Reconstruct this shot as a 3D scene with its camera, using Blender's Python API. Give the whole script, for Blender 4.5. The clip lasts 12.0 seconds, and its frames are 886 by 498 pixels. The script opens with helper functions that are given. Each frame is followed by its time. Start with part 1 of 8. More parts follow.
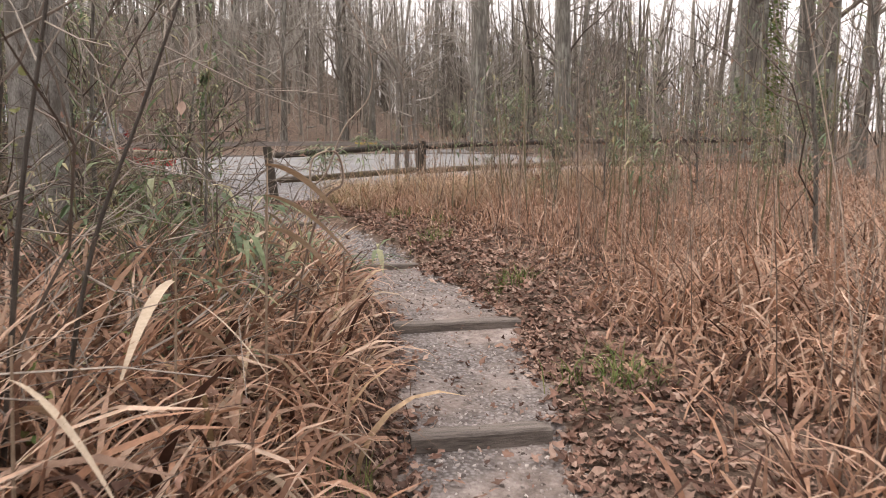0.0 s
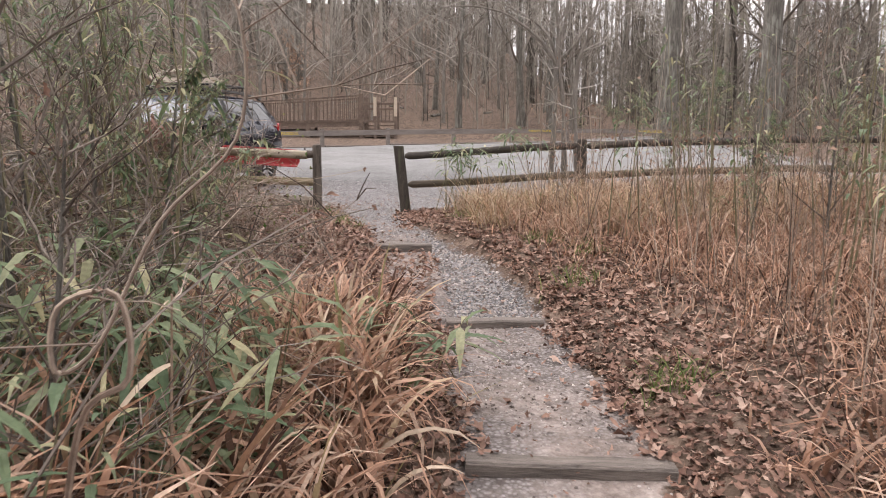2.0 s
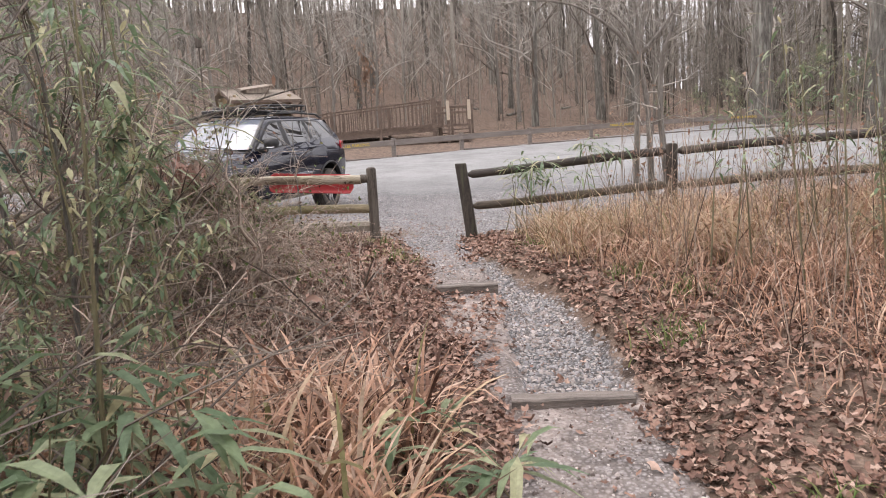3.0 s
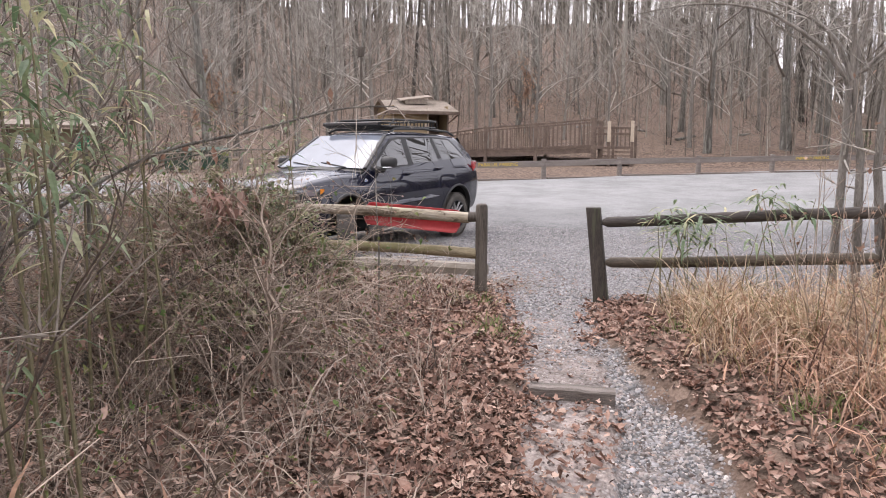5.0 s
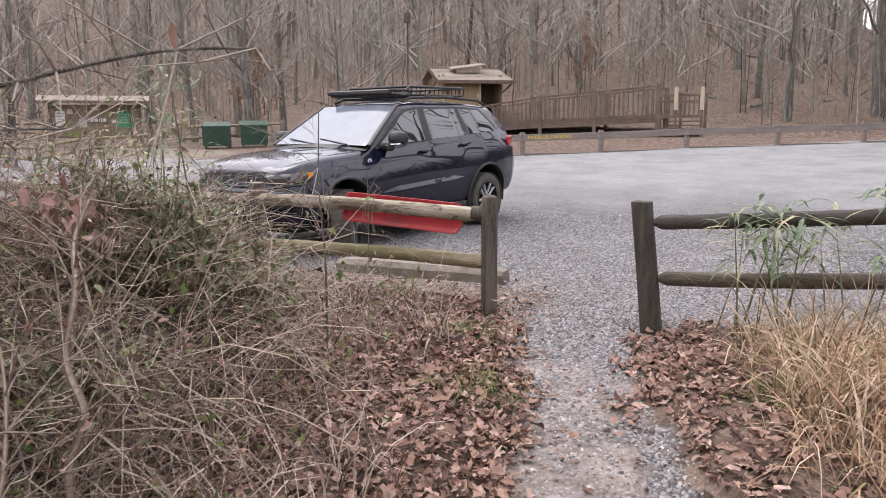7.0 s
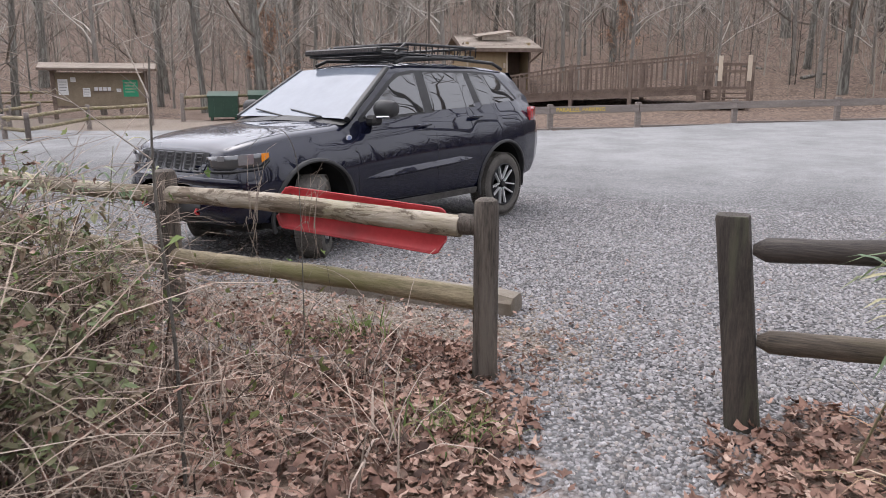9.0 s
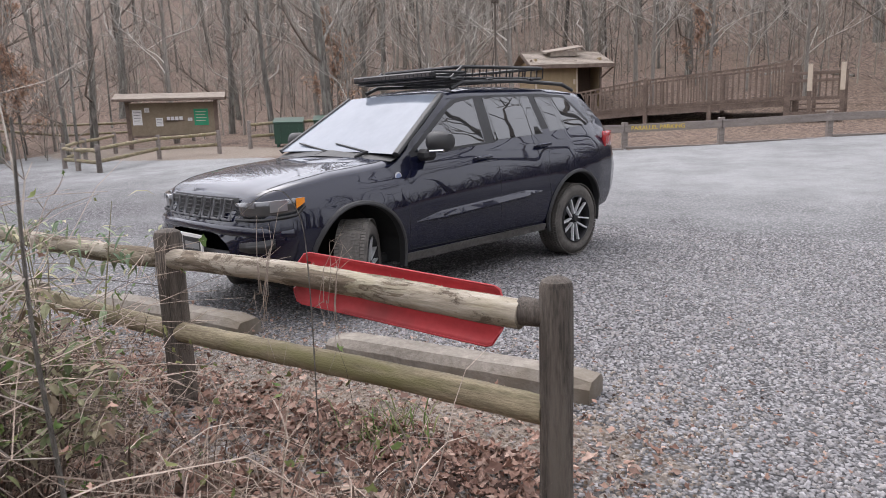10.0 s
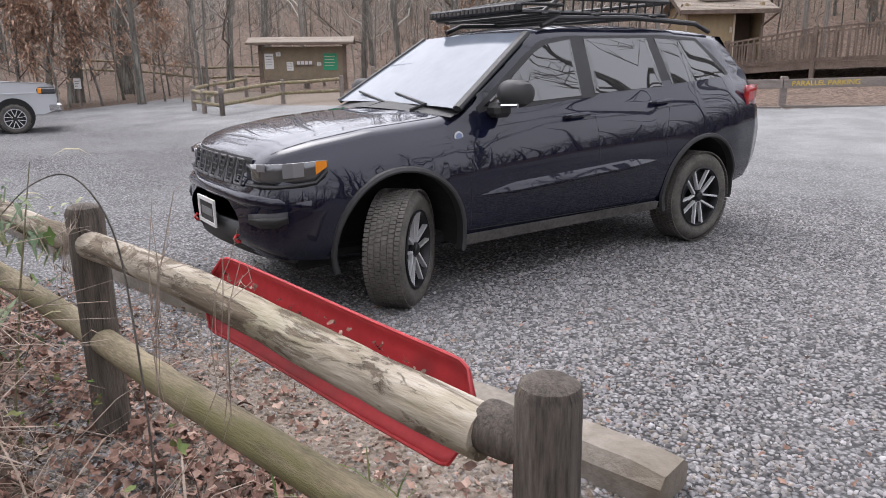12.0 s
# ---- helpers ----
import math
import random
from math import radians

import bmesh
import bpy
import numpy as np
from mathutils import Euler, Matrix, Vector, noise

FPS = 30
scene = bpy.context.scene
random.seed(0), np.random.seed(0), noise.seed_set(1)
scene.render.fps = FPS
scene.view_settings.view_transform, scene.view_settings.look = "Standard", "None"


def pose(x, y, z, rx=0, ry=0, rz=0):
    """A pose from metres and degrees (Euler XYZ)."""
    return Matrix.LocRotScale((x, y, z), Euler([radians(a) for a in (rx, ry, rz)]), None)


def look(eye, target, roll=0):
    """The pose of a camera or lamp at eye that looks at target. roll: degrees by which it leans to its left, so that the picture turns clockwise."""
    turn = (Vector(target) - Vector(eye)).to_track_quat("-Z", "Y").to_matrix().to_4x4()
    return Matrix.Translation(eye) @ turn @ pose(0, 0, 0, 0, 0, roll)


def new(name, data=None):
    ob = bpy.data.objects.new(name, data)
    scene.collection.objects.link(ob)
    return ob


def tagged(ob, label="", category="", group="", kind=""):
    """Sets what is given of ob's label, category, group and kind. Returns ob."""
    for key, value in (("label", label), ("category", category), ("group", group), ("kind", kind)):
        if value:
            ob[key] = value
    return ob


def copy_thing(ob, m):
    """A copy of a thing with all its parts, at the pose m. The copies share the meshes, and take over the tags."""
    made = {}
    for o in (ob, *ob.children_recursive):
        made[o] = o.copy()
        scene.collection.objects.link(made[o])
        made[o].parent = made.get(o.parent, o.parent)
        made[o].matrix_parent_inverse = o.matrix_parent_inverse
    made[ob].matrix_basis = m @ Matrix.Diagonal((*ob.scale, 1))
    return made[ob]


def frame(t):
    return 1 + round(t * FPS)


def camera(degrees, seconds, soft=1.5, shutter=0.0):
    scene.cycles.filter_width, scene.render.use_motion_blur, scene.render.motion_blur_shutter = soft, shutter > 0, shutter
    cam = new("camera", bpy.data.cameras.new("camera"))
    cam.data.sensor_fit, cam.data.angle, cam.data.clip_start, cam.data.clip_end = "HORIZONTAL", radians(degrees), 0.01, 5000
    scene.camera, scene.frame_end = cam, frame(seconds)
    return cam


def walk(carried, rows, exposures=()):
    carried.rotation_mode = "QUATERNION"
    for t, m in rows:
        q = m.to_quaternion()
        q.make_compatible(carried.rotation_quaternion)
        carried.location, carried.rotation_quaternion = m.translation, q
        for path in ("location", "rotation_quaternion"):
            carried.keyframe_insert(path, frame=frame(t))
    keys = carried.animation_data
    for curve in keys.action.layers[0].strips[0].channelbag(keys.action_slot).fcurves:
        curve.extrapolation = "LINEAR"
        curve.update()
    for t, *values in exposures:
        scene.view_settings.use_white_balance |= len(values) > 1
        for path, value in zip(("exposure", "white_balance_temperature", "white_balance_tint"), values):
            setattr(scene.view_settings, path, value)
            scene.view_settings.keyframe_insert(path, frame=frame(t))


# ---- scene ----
# world: x along the log fence, y into the gravel lot, z up; the left gate post stands at the origin
cam = camera(63.6, 12.0, soft=0.9, shutter=0.15)
# t, eye x y z, heading, pitch, lean to the left
PATH = [
    (0, 0.988, -11.490, 0.795, -14.26, -7.53, 0.31),
    (0.5, 1.269, -10.911, 0.827, -9.89, -6.89, 0.28),
    (1, 1.358, -10.451, 0.934, -6.37, -6.09, 0.42),
    (1.5, 1.517, -10.073, 1.020, -3.55, -8.12, 0.25),
    (2, 1.770, -9.652, 1.039, 0.38, -9.00, 0.62),
    (2.5, 1.860, -9.102, 1.147, 4.52, -9.31, -1.49),
    (4.5, 2.059, -7.229, 1.369, 14.90, -7.48, -1.13),
    (5, 2.033, -6.823, 1.402, 19.69, -7.61, 0.28),
    (5.5, 2.034, -6.417, 1.418, 21.83, -8.48, 0.54),
    (6, 1.983, -5.957, 1.405, 23.67, -8.79, 1.00),
    (6.5, 1.928, -5.450, 1.396, 24.53, -9.22, 0.37),
    (7, 1.891, -4.927, 1.423, 24.76, -9.84, -0.40),
    (9, 1.348, -3.103, 1.378, 27.01, -11.98, -0.09),
    (9.5, 1.182, -2.639, 1.413, 28.50, -10.29, -1.13),
    (10, 0.989, -2.263, 1.476, 32.76, -10.51, -1.78),
    (10.5, 0.911, -1.879, 1.461, 35.95, -10.93, -1.88),
    (11, 0.787, -1.512, 1.431, 43.24, -11.02, -2.25),
    (11.5, 0.719, -1.148, 1.436, 44.06, -12.05, -1.40),
    (12, 0.663, -0.955, 1.432, 43.81, -14.16, -0.68),
]


def gaze(x, y, z, heading, pitch, lean):
    h, p = radians(heading), radians(pitch)
    ahead = Vector((-math.sin(h) * math.cos(p), math.cos(h) * math.cos(p), math.sin(p)))
    eye = Vector((x, y, z))
    return look(eye, eye + 3 * ahead, lean)


walk(cam, [(t, gaze(*row)) for t, *row in PATH], exposures=[(0, 0.86, 7300, 17.5), (1.2, 0.85, 7150, 18), (2.5, 1.07, 6900, 16.5), (5, 1.16, 6650, 18), (7, 1.09, 6580, 18), (9, 0.96, 6420, 15.5), (12, 0.97, 6400, 15)])

# ---- light ----
world = bpy.data.worlds.new("overcast_sky")
scene.world = world
world.use_nodes = True
wn, wl = world.node_tree.nodes, world.node_tree.links
wn.clear()
sky = wn.new("ShaderNodeTexSky")
sky.sky_type, sky.sun_disc = "NISHITA", False
sky.sun_elevation, sky.sun_rotation = radians(64), radians(-75)
sky.air_density, sky.dust_density = 1.0, 7.0
soften = wn.new("ShaderNodeHueSaturation")
soften.inputs["Saturation"].default_value = 0.22
backg = wn.new("ShaderNodeBackground")
backg.inputs["Strength"].default_value = 0.2
wout = wn.new("ShaderNodeOutputWorld")
wl.new(sky.outputs[0], soften.inputs["Color"])
# a closed layer of thin cloud evens the sky out
cloud = wn.new("ShaderNodeMix")
cloud.data_type = "RGBA"
cloud.inputs[0].default_value, cloud.inputs[7].default_value = 0.7, (4.9, 5.06, 5.35, 1)
wl.new(soften.outputs[0], cloud.inputs[6])
wl.new(cloud.outputs[2], backg.inputs["Color"])
wl.new(backg.outputs[0], wout.inputs["Surface"])

sun = new("sun", bpy.data.lights.new("sun", "SUN"))
sun.data.energy, sun.data.angle, sun.data.color = 0.5, radians(40), (1.0, 0.98, 0.95)
sun.matrix_world = look((-12.7, 3.4, 27.0), (0, 0, 0))


# ---- materials ----
def mat(name):
    m = bpy.data.materials.new(name)
    m.use_nodes = True
    n, l = m.node_tree.nodes, m.node_tree.links
    return m, n, l, n["Principled BSDF"]


def noise_node(n, l, scale, detail=4.0, rough=0.6, coord=None, dist=0.0):
    t = n.new("ShaderNodeTexNoise")
    t.inputs["Scale"].default_value, t.inputs["Detail"].default_value = scale, detail
    t.inputs["Roughness"].default_value, t.inputs["Distortion"].default_value = rough, dist
    if coord is not None:
        l.new(coord, t.inputs["Vector"])
    return t.outputs["Fac"]


def ramp_node(n, l, fac, *stops):
    r = n.new("ShaderNodeValToRGB")
    while len(r.color_ramp.elements) < len(stops):
        r.color_ramp.elements.new(0.5)
    for e, (p, c) in zip(r.color_ramp.elements, stops):
        e.position, e.color = p, (*c, 1)
    l.new(fac, r.inputs[0])
    return r.outputs[0]


def mix_node(n, l, fac, a, b, mode="MIX"):
    m = n.new("ShaderNodeMix")
    m.data_type, m.blend_type = "RGBA", mode
    for sock, v in ((m.inputs[0], fac), (m.inputs[6], a), (m.inputs[7], b)):
        if hasattr(v, "is_linked"):
            l.new(v, sock)
        else:
            sock.default_value = v if isinstance(v, (int, float)) else (*v, 1)
    return m.outputs[2]


def math_node(n, l, op, a, b=0.0):
    m = n.new("ShaderNodeMath")
    m.operation = op
    for sock, v in ((m.inputs[0], a), (m.inputs[1], b)):
        if hasattr(v, "is_linked"):
            l.new(v, sock)
        else:
            sock.default_value = v
    return m.outputs[0]


def bump_node(n, l, bsdf, height, strength=0.4, distance=0.02):
    b = n.new("ShaderNodeBump")
    b.inputs["Strength"].default_value, b.inputs["Distance"].default_value = strength, distance
    l.new(height, b.inputs["Height"])
    l.new(b.outputs[0], bsdf.inputs["Normal"])


def place(n, what="Object"):
    return n.new("ShaderNodeTexCoord").outputs[what]


def stretched(n, l, scale, what="Object"):
    m = n.new("ShaderNodeMapping")
    m.inputs["Scale"].default_value = scale
    l.new(place(n, what), m.inputs["Vector"])
    return m.outputs[0]


def surface(name, dark, light, scale=6.0, rough=0.7, metal=0.0, bump=0.3, stretch=(1, 1, 1), spots=None, dist=0.01, grain=8.0):
    """Two scales of variation: broad stains and fine grain, with relief."""
    m, n, l, b = mat(name)
    c = stretched(n, l, stretch)
    broad, fine = noise_node(n, l, scale, 5, 0.6, c), noise_node(n, l, scale * grain, 4, 0.65, c)
    both = math_node(n, l, "ADD", math_node(n, l, "MULTIPLY", broad, 0.6), math_node(n, l, "MULTIPLY", fine, 0.4))
    col = ramp_node(n, l, both, (0.32, dark), (0.68, light))
    if spots:
        col = mix_node(n, l, ramp_node(n, l, noise_node(n, l, scale * 0.45, 3, 0.6, c), (0.52, (0, 0, 0)), (0.66, (1, 1, 1))), col, spots)
    l.new(col, b.inputs["Base Color"])
    b.inputs["Roughness"].default_value, b.inputs["Metallic"].default_value = rough, metal
    if bump:
        bump_node(n, l, b, fine, bump, dist)
    return m


def island_mat(name, colours, rough=0.8, trans=0.0, fine=40.0):
    """Each loose piece takes one of the colours, with grain over it."""
    m, n, l, b = mat(name)
    m.use_backface_culling = False
    rnd = n.new("ShaderNodeNewGeometry").outputs["Random Per Island"]
    k = len(colours)
    col = ramp_node(n, l, rnd, *[((i + 0.5) / k, c) for i, c in enumerate(colours)])
    g = noise_node(n, l, fine, 3, 0.6, place(n))
    col = mix_node(n, l, 0.35, col, mix_node(n, l, 1.0, col, ramp_node(n, l, g, (0.3, (0.35, 0.35, 0.35)), (0.7, (1.5, 1.5, 1.5))), "MULTIPLY"))
    l.new(col, b.inputs["Base Color"])
    b.inputs["Roughness"].default_value = rough
    b.inputs["Specular IOR Level"].default_value = 0.25
    if trans:
        # thin leaves let light through
        tr, mx = n.new("ShaderNodeBsdfTranslucent"), n.new("ShaderNodeMixShader")
        l.new(col, tr.inputs["Color"])
        mx.inputs[0].default_value = trans
        l.new(b.outputs[0], mx.inputs[1])
        l.new(tr.outputs[0], mx.inputs[2])
        l.new(mx.outputs[0], n["Material Output"].inputs["Surface"])
    return m


def plain(name, colour, rough=0.5, metal=0.0, coat=0.0, spec=0.5, emit=0.0):
    m, n, l, b = mat(name)
    g = noise_node(n, l, 9.0, 5, 0.65, place(n))
    col = mix_node(n, l, ramp_node(n, l, g, (0.3, (0, 0, 0)), (0.75, (1, 1, 1))), [c * 0.88 for c in colour], [min(1, c * 1.1) for c in colour])
    l.new(col, b.inputs["Base Color"])
    r = math_node(n, l, "ADD", math_node(n, l, "MULTIPLY", noise_node(n, l, 30.0, 4, 0.6, place(n)), 0.16), rough - 0.08)
    l.new(r, b.inputs["Roughness"])
    b.inputs["Metallic"].default_value = metal
    b.inputs["Coat Weight"].default_value, b.inputs["Coat Roughness"].default_value = coat, 0.04
    b.inputs["Specular IOR Level"].default_value = spec
    return m


def ground_mat():
    m, n, l, b = mat("gravel_and_leaf_litter")
    c = place(n)

    def mask(attr):
        a = n.new("ShaderNodeAttribute")
        a.attribute_name = attr
        edge = math_node(n, l, "MULTIPLY", math_node(n, l, "SUBTRACT", noise_node(n, l, 5.0, 5, 0.7, c), 0.5), 1.3)
        return ramp_node(n, l, math_node(n, l, "ADD", a.outputs["Fac"], edge), (0.4, (0, 0, 0)), (0.6, (1, 1, 1)))

    # leaf litter: brown patches of leaf size
    v = n.new("ShaderNodeTexVoronoi")
    v.inputs["Scale"].default_value = 13.0
    l.new(c, v.inputs["Vector"])
    litter = ramp_node(n, l, v.outputs["Color"], (0.1, (0.033, 0.023, 0.018)), (0.45, (0.112, 0.078, 0.061)), (0.9, (0.235, 0.172, 0.138)))
    litter = mix_node(n, l, ramp_node(n, l, noise_node(n, l, 0.35, 4, 0.6, c), (0.35, (0, 0, 0)), (0.7, (1, 1, 1))), litter, mix_node(n, l, 0.55, litter, (0.135, 0.098, 0.072)))
    # bare ledges, and their shadows painted into the colour as dark blotches
    litter = mix_node(n, l, ramp_node(n, l, noise_node(n, l, 0.8, 6, 0.7, c), (0.56, (0, 0, 0)), (0.68, (1, 1, 1))), litter, mix_node(n, l, 0.6, litter, (0.035, 0.028, 0.022)))
    # gravel: grey stones of two sizes, paler where driven fine
    v2 = n.new("ShaderNodeTexVoronoi")
    v2.inputs["Scale"].default_value = 42.0
    l.new(c, v2.inputs["Vector"])
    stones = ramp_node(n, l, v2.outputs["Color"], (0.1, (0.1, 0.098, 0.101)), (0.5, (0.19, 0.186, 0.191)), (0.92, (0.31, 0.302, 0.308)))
    # shade in the gaps is put into the colour, towards each stone's edge
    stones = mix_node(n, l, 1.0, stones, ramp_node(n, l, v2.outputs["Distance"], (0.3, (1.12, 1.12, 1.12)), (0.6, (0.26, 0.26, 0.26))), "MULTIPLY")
    fines = ramp_node(n, l, noise_node(n, l, 60.0, 5, 0.7, c), (0.3, (0.2, 0.202, 0.203)), (0.7, (0.3, 0.303, 0.303)))
    fines = mix_node(n, l, 1.0, fines, ramp_node(n, l, noise_node(n, l, 0.9, 6, 0.7, c), (0.3, (0.72, 0.72, 0.72)), (0.62, (1.12, 1.12, 1.12))), "MULTIPLY")
    worn = ramp_node(n, l, noise_node(n, l, 0.22, 4, 0.65, c), (0.4, (0, 0, 0)), (0.66, (1, 1, 1)))
    sep = n.new("ShaderNodeSeparateXYZ")
    l.new(c, sep.inputs[0])
    lane = ramp_node(n, l, math_node(n, l, "ADD", math_node(n, l, "MULTIPLY", sep.outputs["Y"], 0.07), math_node(n, l, "MULTIPLY", noise_node(n, l, 0.5, 4, 0.6, c), 0.5)), (0.62, (0, 0, 0)), (0.95, (1, 1, 1)))
    rubbed = math_node(n, l, "MAXIMUM", math_node(n, l, "MULTIPLY", worn, 0.35), math_node(n, l, "MULTIPLY", lane, 0.8))
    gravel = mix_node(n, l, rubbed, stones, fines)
    # trail: beige dirt with stone chips
    dirt = ramp_node(n, l, noise_node(n, l, 14.0, 6, 0.7, c), (0.25, (0.16, 0.13, 0.118)), (0.55, (0.3, 0.262, 0.243)), (0.8, (0.43, 0.39, 0.37)))
    dirt = mix_node(n, l, 1.0, dirt, ramp_node(n, l, noise_node(n, l, 2.6, 6, 0.75, c), (0.36, (0.6, 0.57, 0.55)), (0.6, (1.15, 1.13, 1.12))), "MULTIPLY")
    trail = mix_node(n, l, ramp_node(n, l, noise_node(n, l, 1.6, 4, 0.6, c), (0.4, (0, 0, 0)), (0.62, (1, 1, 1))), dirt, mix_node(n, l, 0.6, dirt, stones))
    col = mix_node(n, l, mask("trail"), litter, trail)
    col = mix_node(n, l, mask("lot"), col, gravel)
    trod = ramp_node(n, l, noise_node(n, l, 22.0, 6, 0.75, c), (0.3, (0.11, 0.088, 0.07)), (0.55, (0.22, 0.183, 0.15)), (0.78, (0.34, 0.3, 0.26)))
    col = mix_node(n, l, mask("bare"), col, trod)
    l.new(col, b.inputs["Base Color"])
    b.inputs["Roughness"].default_value = 0.9
    b.inputs["Specular IOR Level"].default_value = 0.2
    h = math_node(n, l, "ADD", v2.outputs["Distance"], math_node(n, l, "MULTIPLY", noise_node(n, l, 25.0, 5, 0.7, c), 0.7))
    bump_node(n, l, b, h, 0.6, 0.02)
    return m


GROUND = ground_mat()
BARK = surface("grey_brown_bark", (0.035, 0.031, 0.026), (0.24, 0.222, 0.195), 3.0, 0.9, 0, 0.9, (6, 6, 1), spots=(0.27, 0.268, 0.235), dist=0.03)
GATEBARK = surface("pale_smooth_bark", (0.085, 0.076, 0.066), (0.33, 0.3, 0.265), 3.0, 0.85, 0, 0.6, (5, 5, 1), spots=(0.17, 0.15, 0.13), dist=0.015)
LICHENBARK = surface("lichen_mottled_bark", (0.11, 0.1, 0.09), (0.52, 0.5, 0.47), 7.0, 0.9, 0, 0.8, (2, 2, 1), spots=(0.16, 0.14, 0.12), dist=0.04)
PALEREED = surface("bleached_reed_blade", (0.42, 0.33, 0.24), (0.62, 0.52, 0.4), 9.0, 0.8, 0, 0.15, (1, 1, 3))
TWIG = island_mat("bare_twigs", [(0.1, 0.086, 0.073), (0.22, 0.197, 0.172), (0.42, 0.39, 0.35), (0.15, 0.125, 0.104)])
PALETWIG = island_mat("pale_dead_stems", [(0.41, 0.33, 0.265), (0.28, 0.217, 0.172), (0.15, 0.108, 0.084), (0.52, 0.43, 0.355), (0.05, 0.034, 0.027), (0.21, 0.163, 0.13), (0.35, 0.285, 0.23)])
PALELIMB = island_mat("pale_grey_limbs", [(0.3, 0.28, 0.25), (0.4, 0.375, 0.335), (0.2, 0.183, 0.16), (0.48, 0.45, 0.405)])
WEED = island_mat("brown_dead_weeds", [(0.38, 0.305, 0.25), (0.25, 0.195, 0.16), (0.48, 0.4, 0.34), (0.12, 0.09, 0.074), (0.05, 0.037, 0.03), (0.31, 0.25, 0.195)])
FARWOOD = island_mat("distant_bare_wood", [(0.05, 0.043, 0.036), (0.15, 0.133, 0.112), (0.38, 0.35, 0.305), (0.09, 0.076, 0.062), (0.24, 0.215, 0.182)])
DRYGRASS = island_mat("dry_orange_grass", [(0.45, 0.26, 0.175), (0.58, 0.4, 0.3), (0.31, 0.175, 0.12), (0.66, 0.5, 0.39), (0.15, 0.08, 0.056), (0.5, 0.31, 0.215), (0.07, 0.037, 0.027)], trans=0.25)
TANGRASS = island_mat("straw_grass", [(0.48, 0.34, 0.215), (0.6, 0.48, 0.345), (0.33, 0.2, 0.13), (0.65, 0.54, 0.42), (0.14, 0.085, 0.055), (0.42, 0.26, 0.17), (0.2, 0.19, 0.09)], trans=0.25)
BRIARLEAF = island_mat("olive_and_brown_briar_leaves", [(0.12, 0.15, 0.07), (0.2, 0.22, 0.115), (0.28, 0.275, 0.165), (0.22, 0.155, 0.11), (0.075, 0.085, 0.042), (0.32, 0.245, 0.18), (0.16, 0.2, 0.09)], 0.65, trans=0.25)
REDLEAF = island_mat("withered_red_brown_leaves", [(0.22, 0.12, 0.095), (0.3, 0.185, 0.15), (0.12, 0.065, 0.052), (0.36, 0.26, 0.215)], 0.8, trans=0.25)
GREENGRASS = island_mat("low_green_grass", [(0.09, 0.15, 0.045), (0.15, 0.2, 0.07), (0.23, 0.24, 0.1), (0.12, 0.13, 0.05)], trans=0.3)
LEAF = island_mat("fallen_oak_leaves", [(0.25, 0.145, 0.11), (0.34, 0.22, 0.17), (0.12, 0.066, 0.05), (0.44, 0.32, 0.26), (0.28, 0.17, 0.13), (0.05, 0.03, 0.024), (0.2, 0.115, 0.088)], 0.75, trans=0.1)
DEADLEAF = island_mat("hanging_dead_leaves", [(0.3, 0.19, 0.14), (0.4, 0.28, 0.21), (0.22, 0.125, 0.09)], 0.8, trans=0.3)
BEECHLEAF = island_mat("pale_beech_leaves", [(0.5, 0.34, 0.25), (0.4, 0.26, 0.185), (0.58, 0.43, 0.33), (0.3, 0.185, 0.13)], 0.8, trans=0.3)
CANELEAF = island_mat("green_cane_leaves", [(0.11, 0.165, 0.09), (0.18, 0.235, 0.13), (0.25, 0.295, 0.18), (0.45, 0.41, 0.25), (0.14, 0.2, 0.12)], 0.5, trans=0.35)
STONE = island_mat("grey_gravel", [(0.17, 0.165, 0.168), (0.24, 0.233, 0.238), (0.3, 0.292, 0.297), (0.21, 0.198, 0.196), (0.37, 0.362, 0.367), (0.27, 0.25, 0.235), (0.12, 0.115, 0.115)], 0.85)
BROWNSTONE = island_mat("trodden_grit", [(0.16, 0.13, 0.105), (0.25, 0.21, 0.175), (0.34, 0.3, 0.26), (0.2, 0.19, 0.185), (0.13, 0.095, 0.07)], 0.9)
TRAILSTONE = island_mat("trail_stone_chips", [(0.15, 0.125, 0.115), (0.34, 0.305, 0.287), (0.25, 0.215, 0.2), (0.47, 0.43, 0.405), (0.09, 0.072, 0.065)], 0.85)
DARKPOST = surface("dark_weathered_post", (0.018, 0.014, 0.012), (0.16, 0.133, 0.108), 4.0, 0.85, 0, 0.9, (5, 5, 0.5), spots=(0.14, 0.12, 0.1), dist=0.01)
DAMPPOST = surface("damp_black_brown_post", (0.012, 0.01, 0.008), (0.085, 0.068, 0.054), 4.0, 0.8, 0, 0.8, (5, 5, 0.5), spots=(0.075, 0.078, 0.045), dist=0.01)
RAILWOOD = surface("weathered_round_rail", (0.08, 0.063, 0.035), (0.35, 0.29, 0.185), 3.2, 0.8, 0, 0.7, (0.9, 5, 5), spots=(0.15, 0.135, 0.058), dist=0.008)


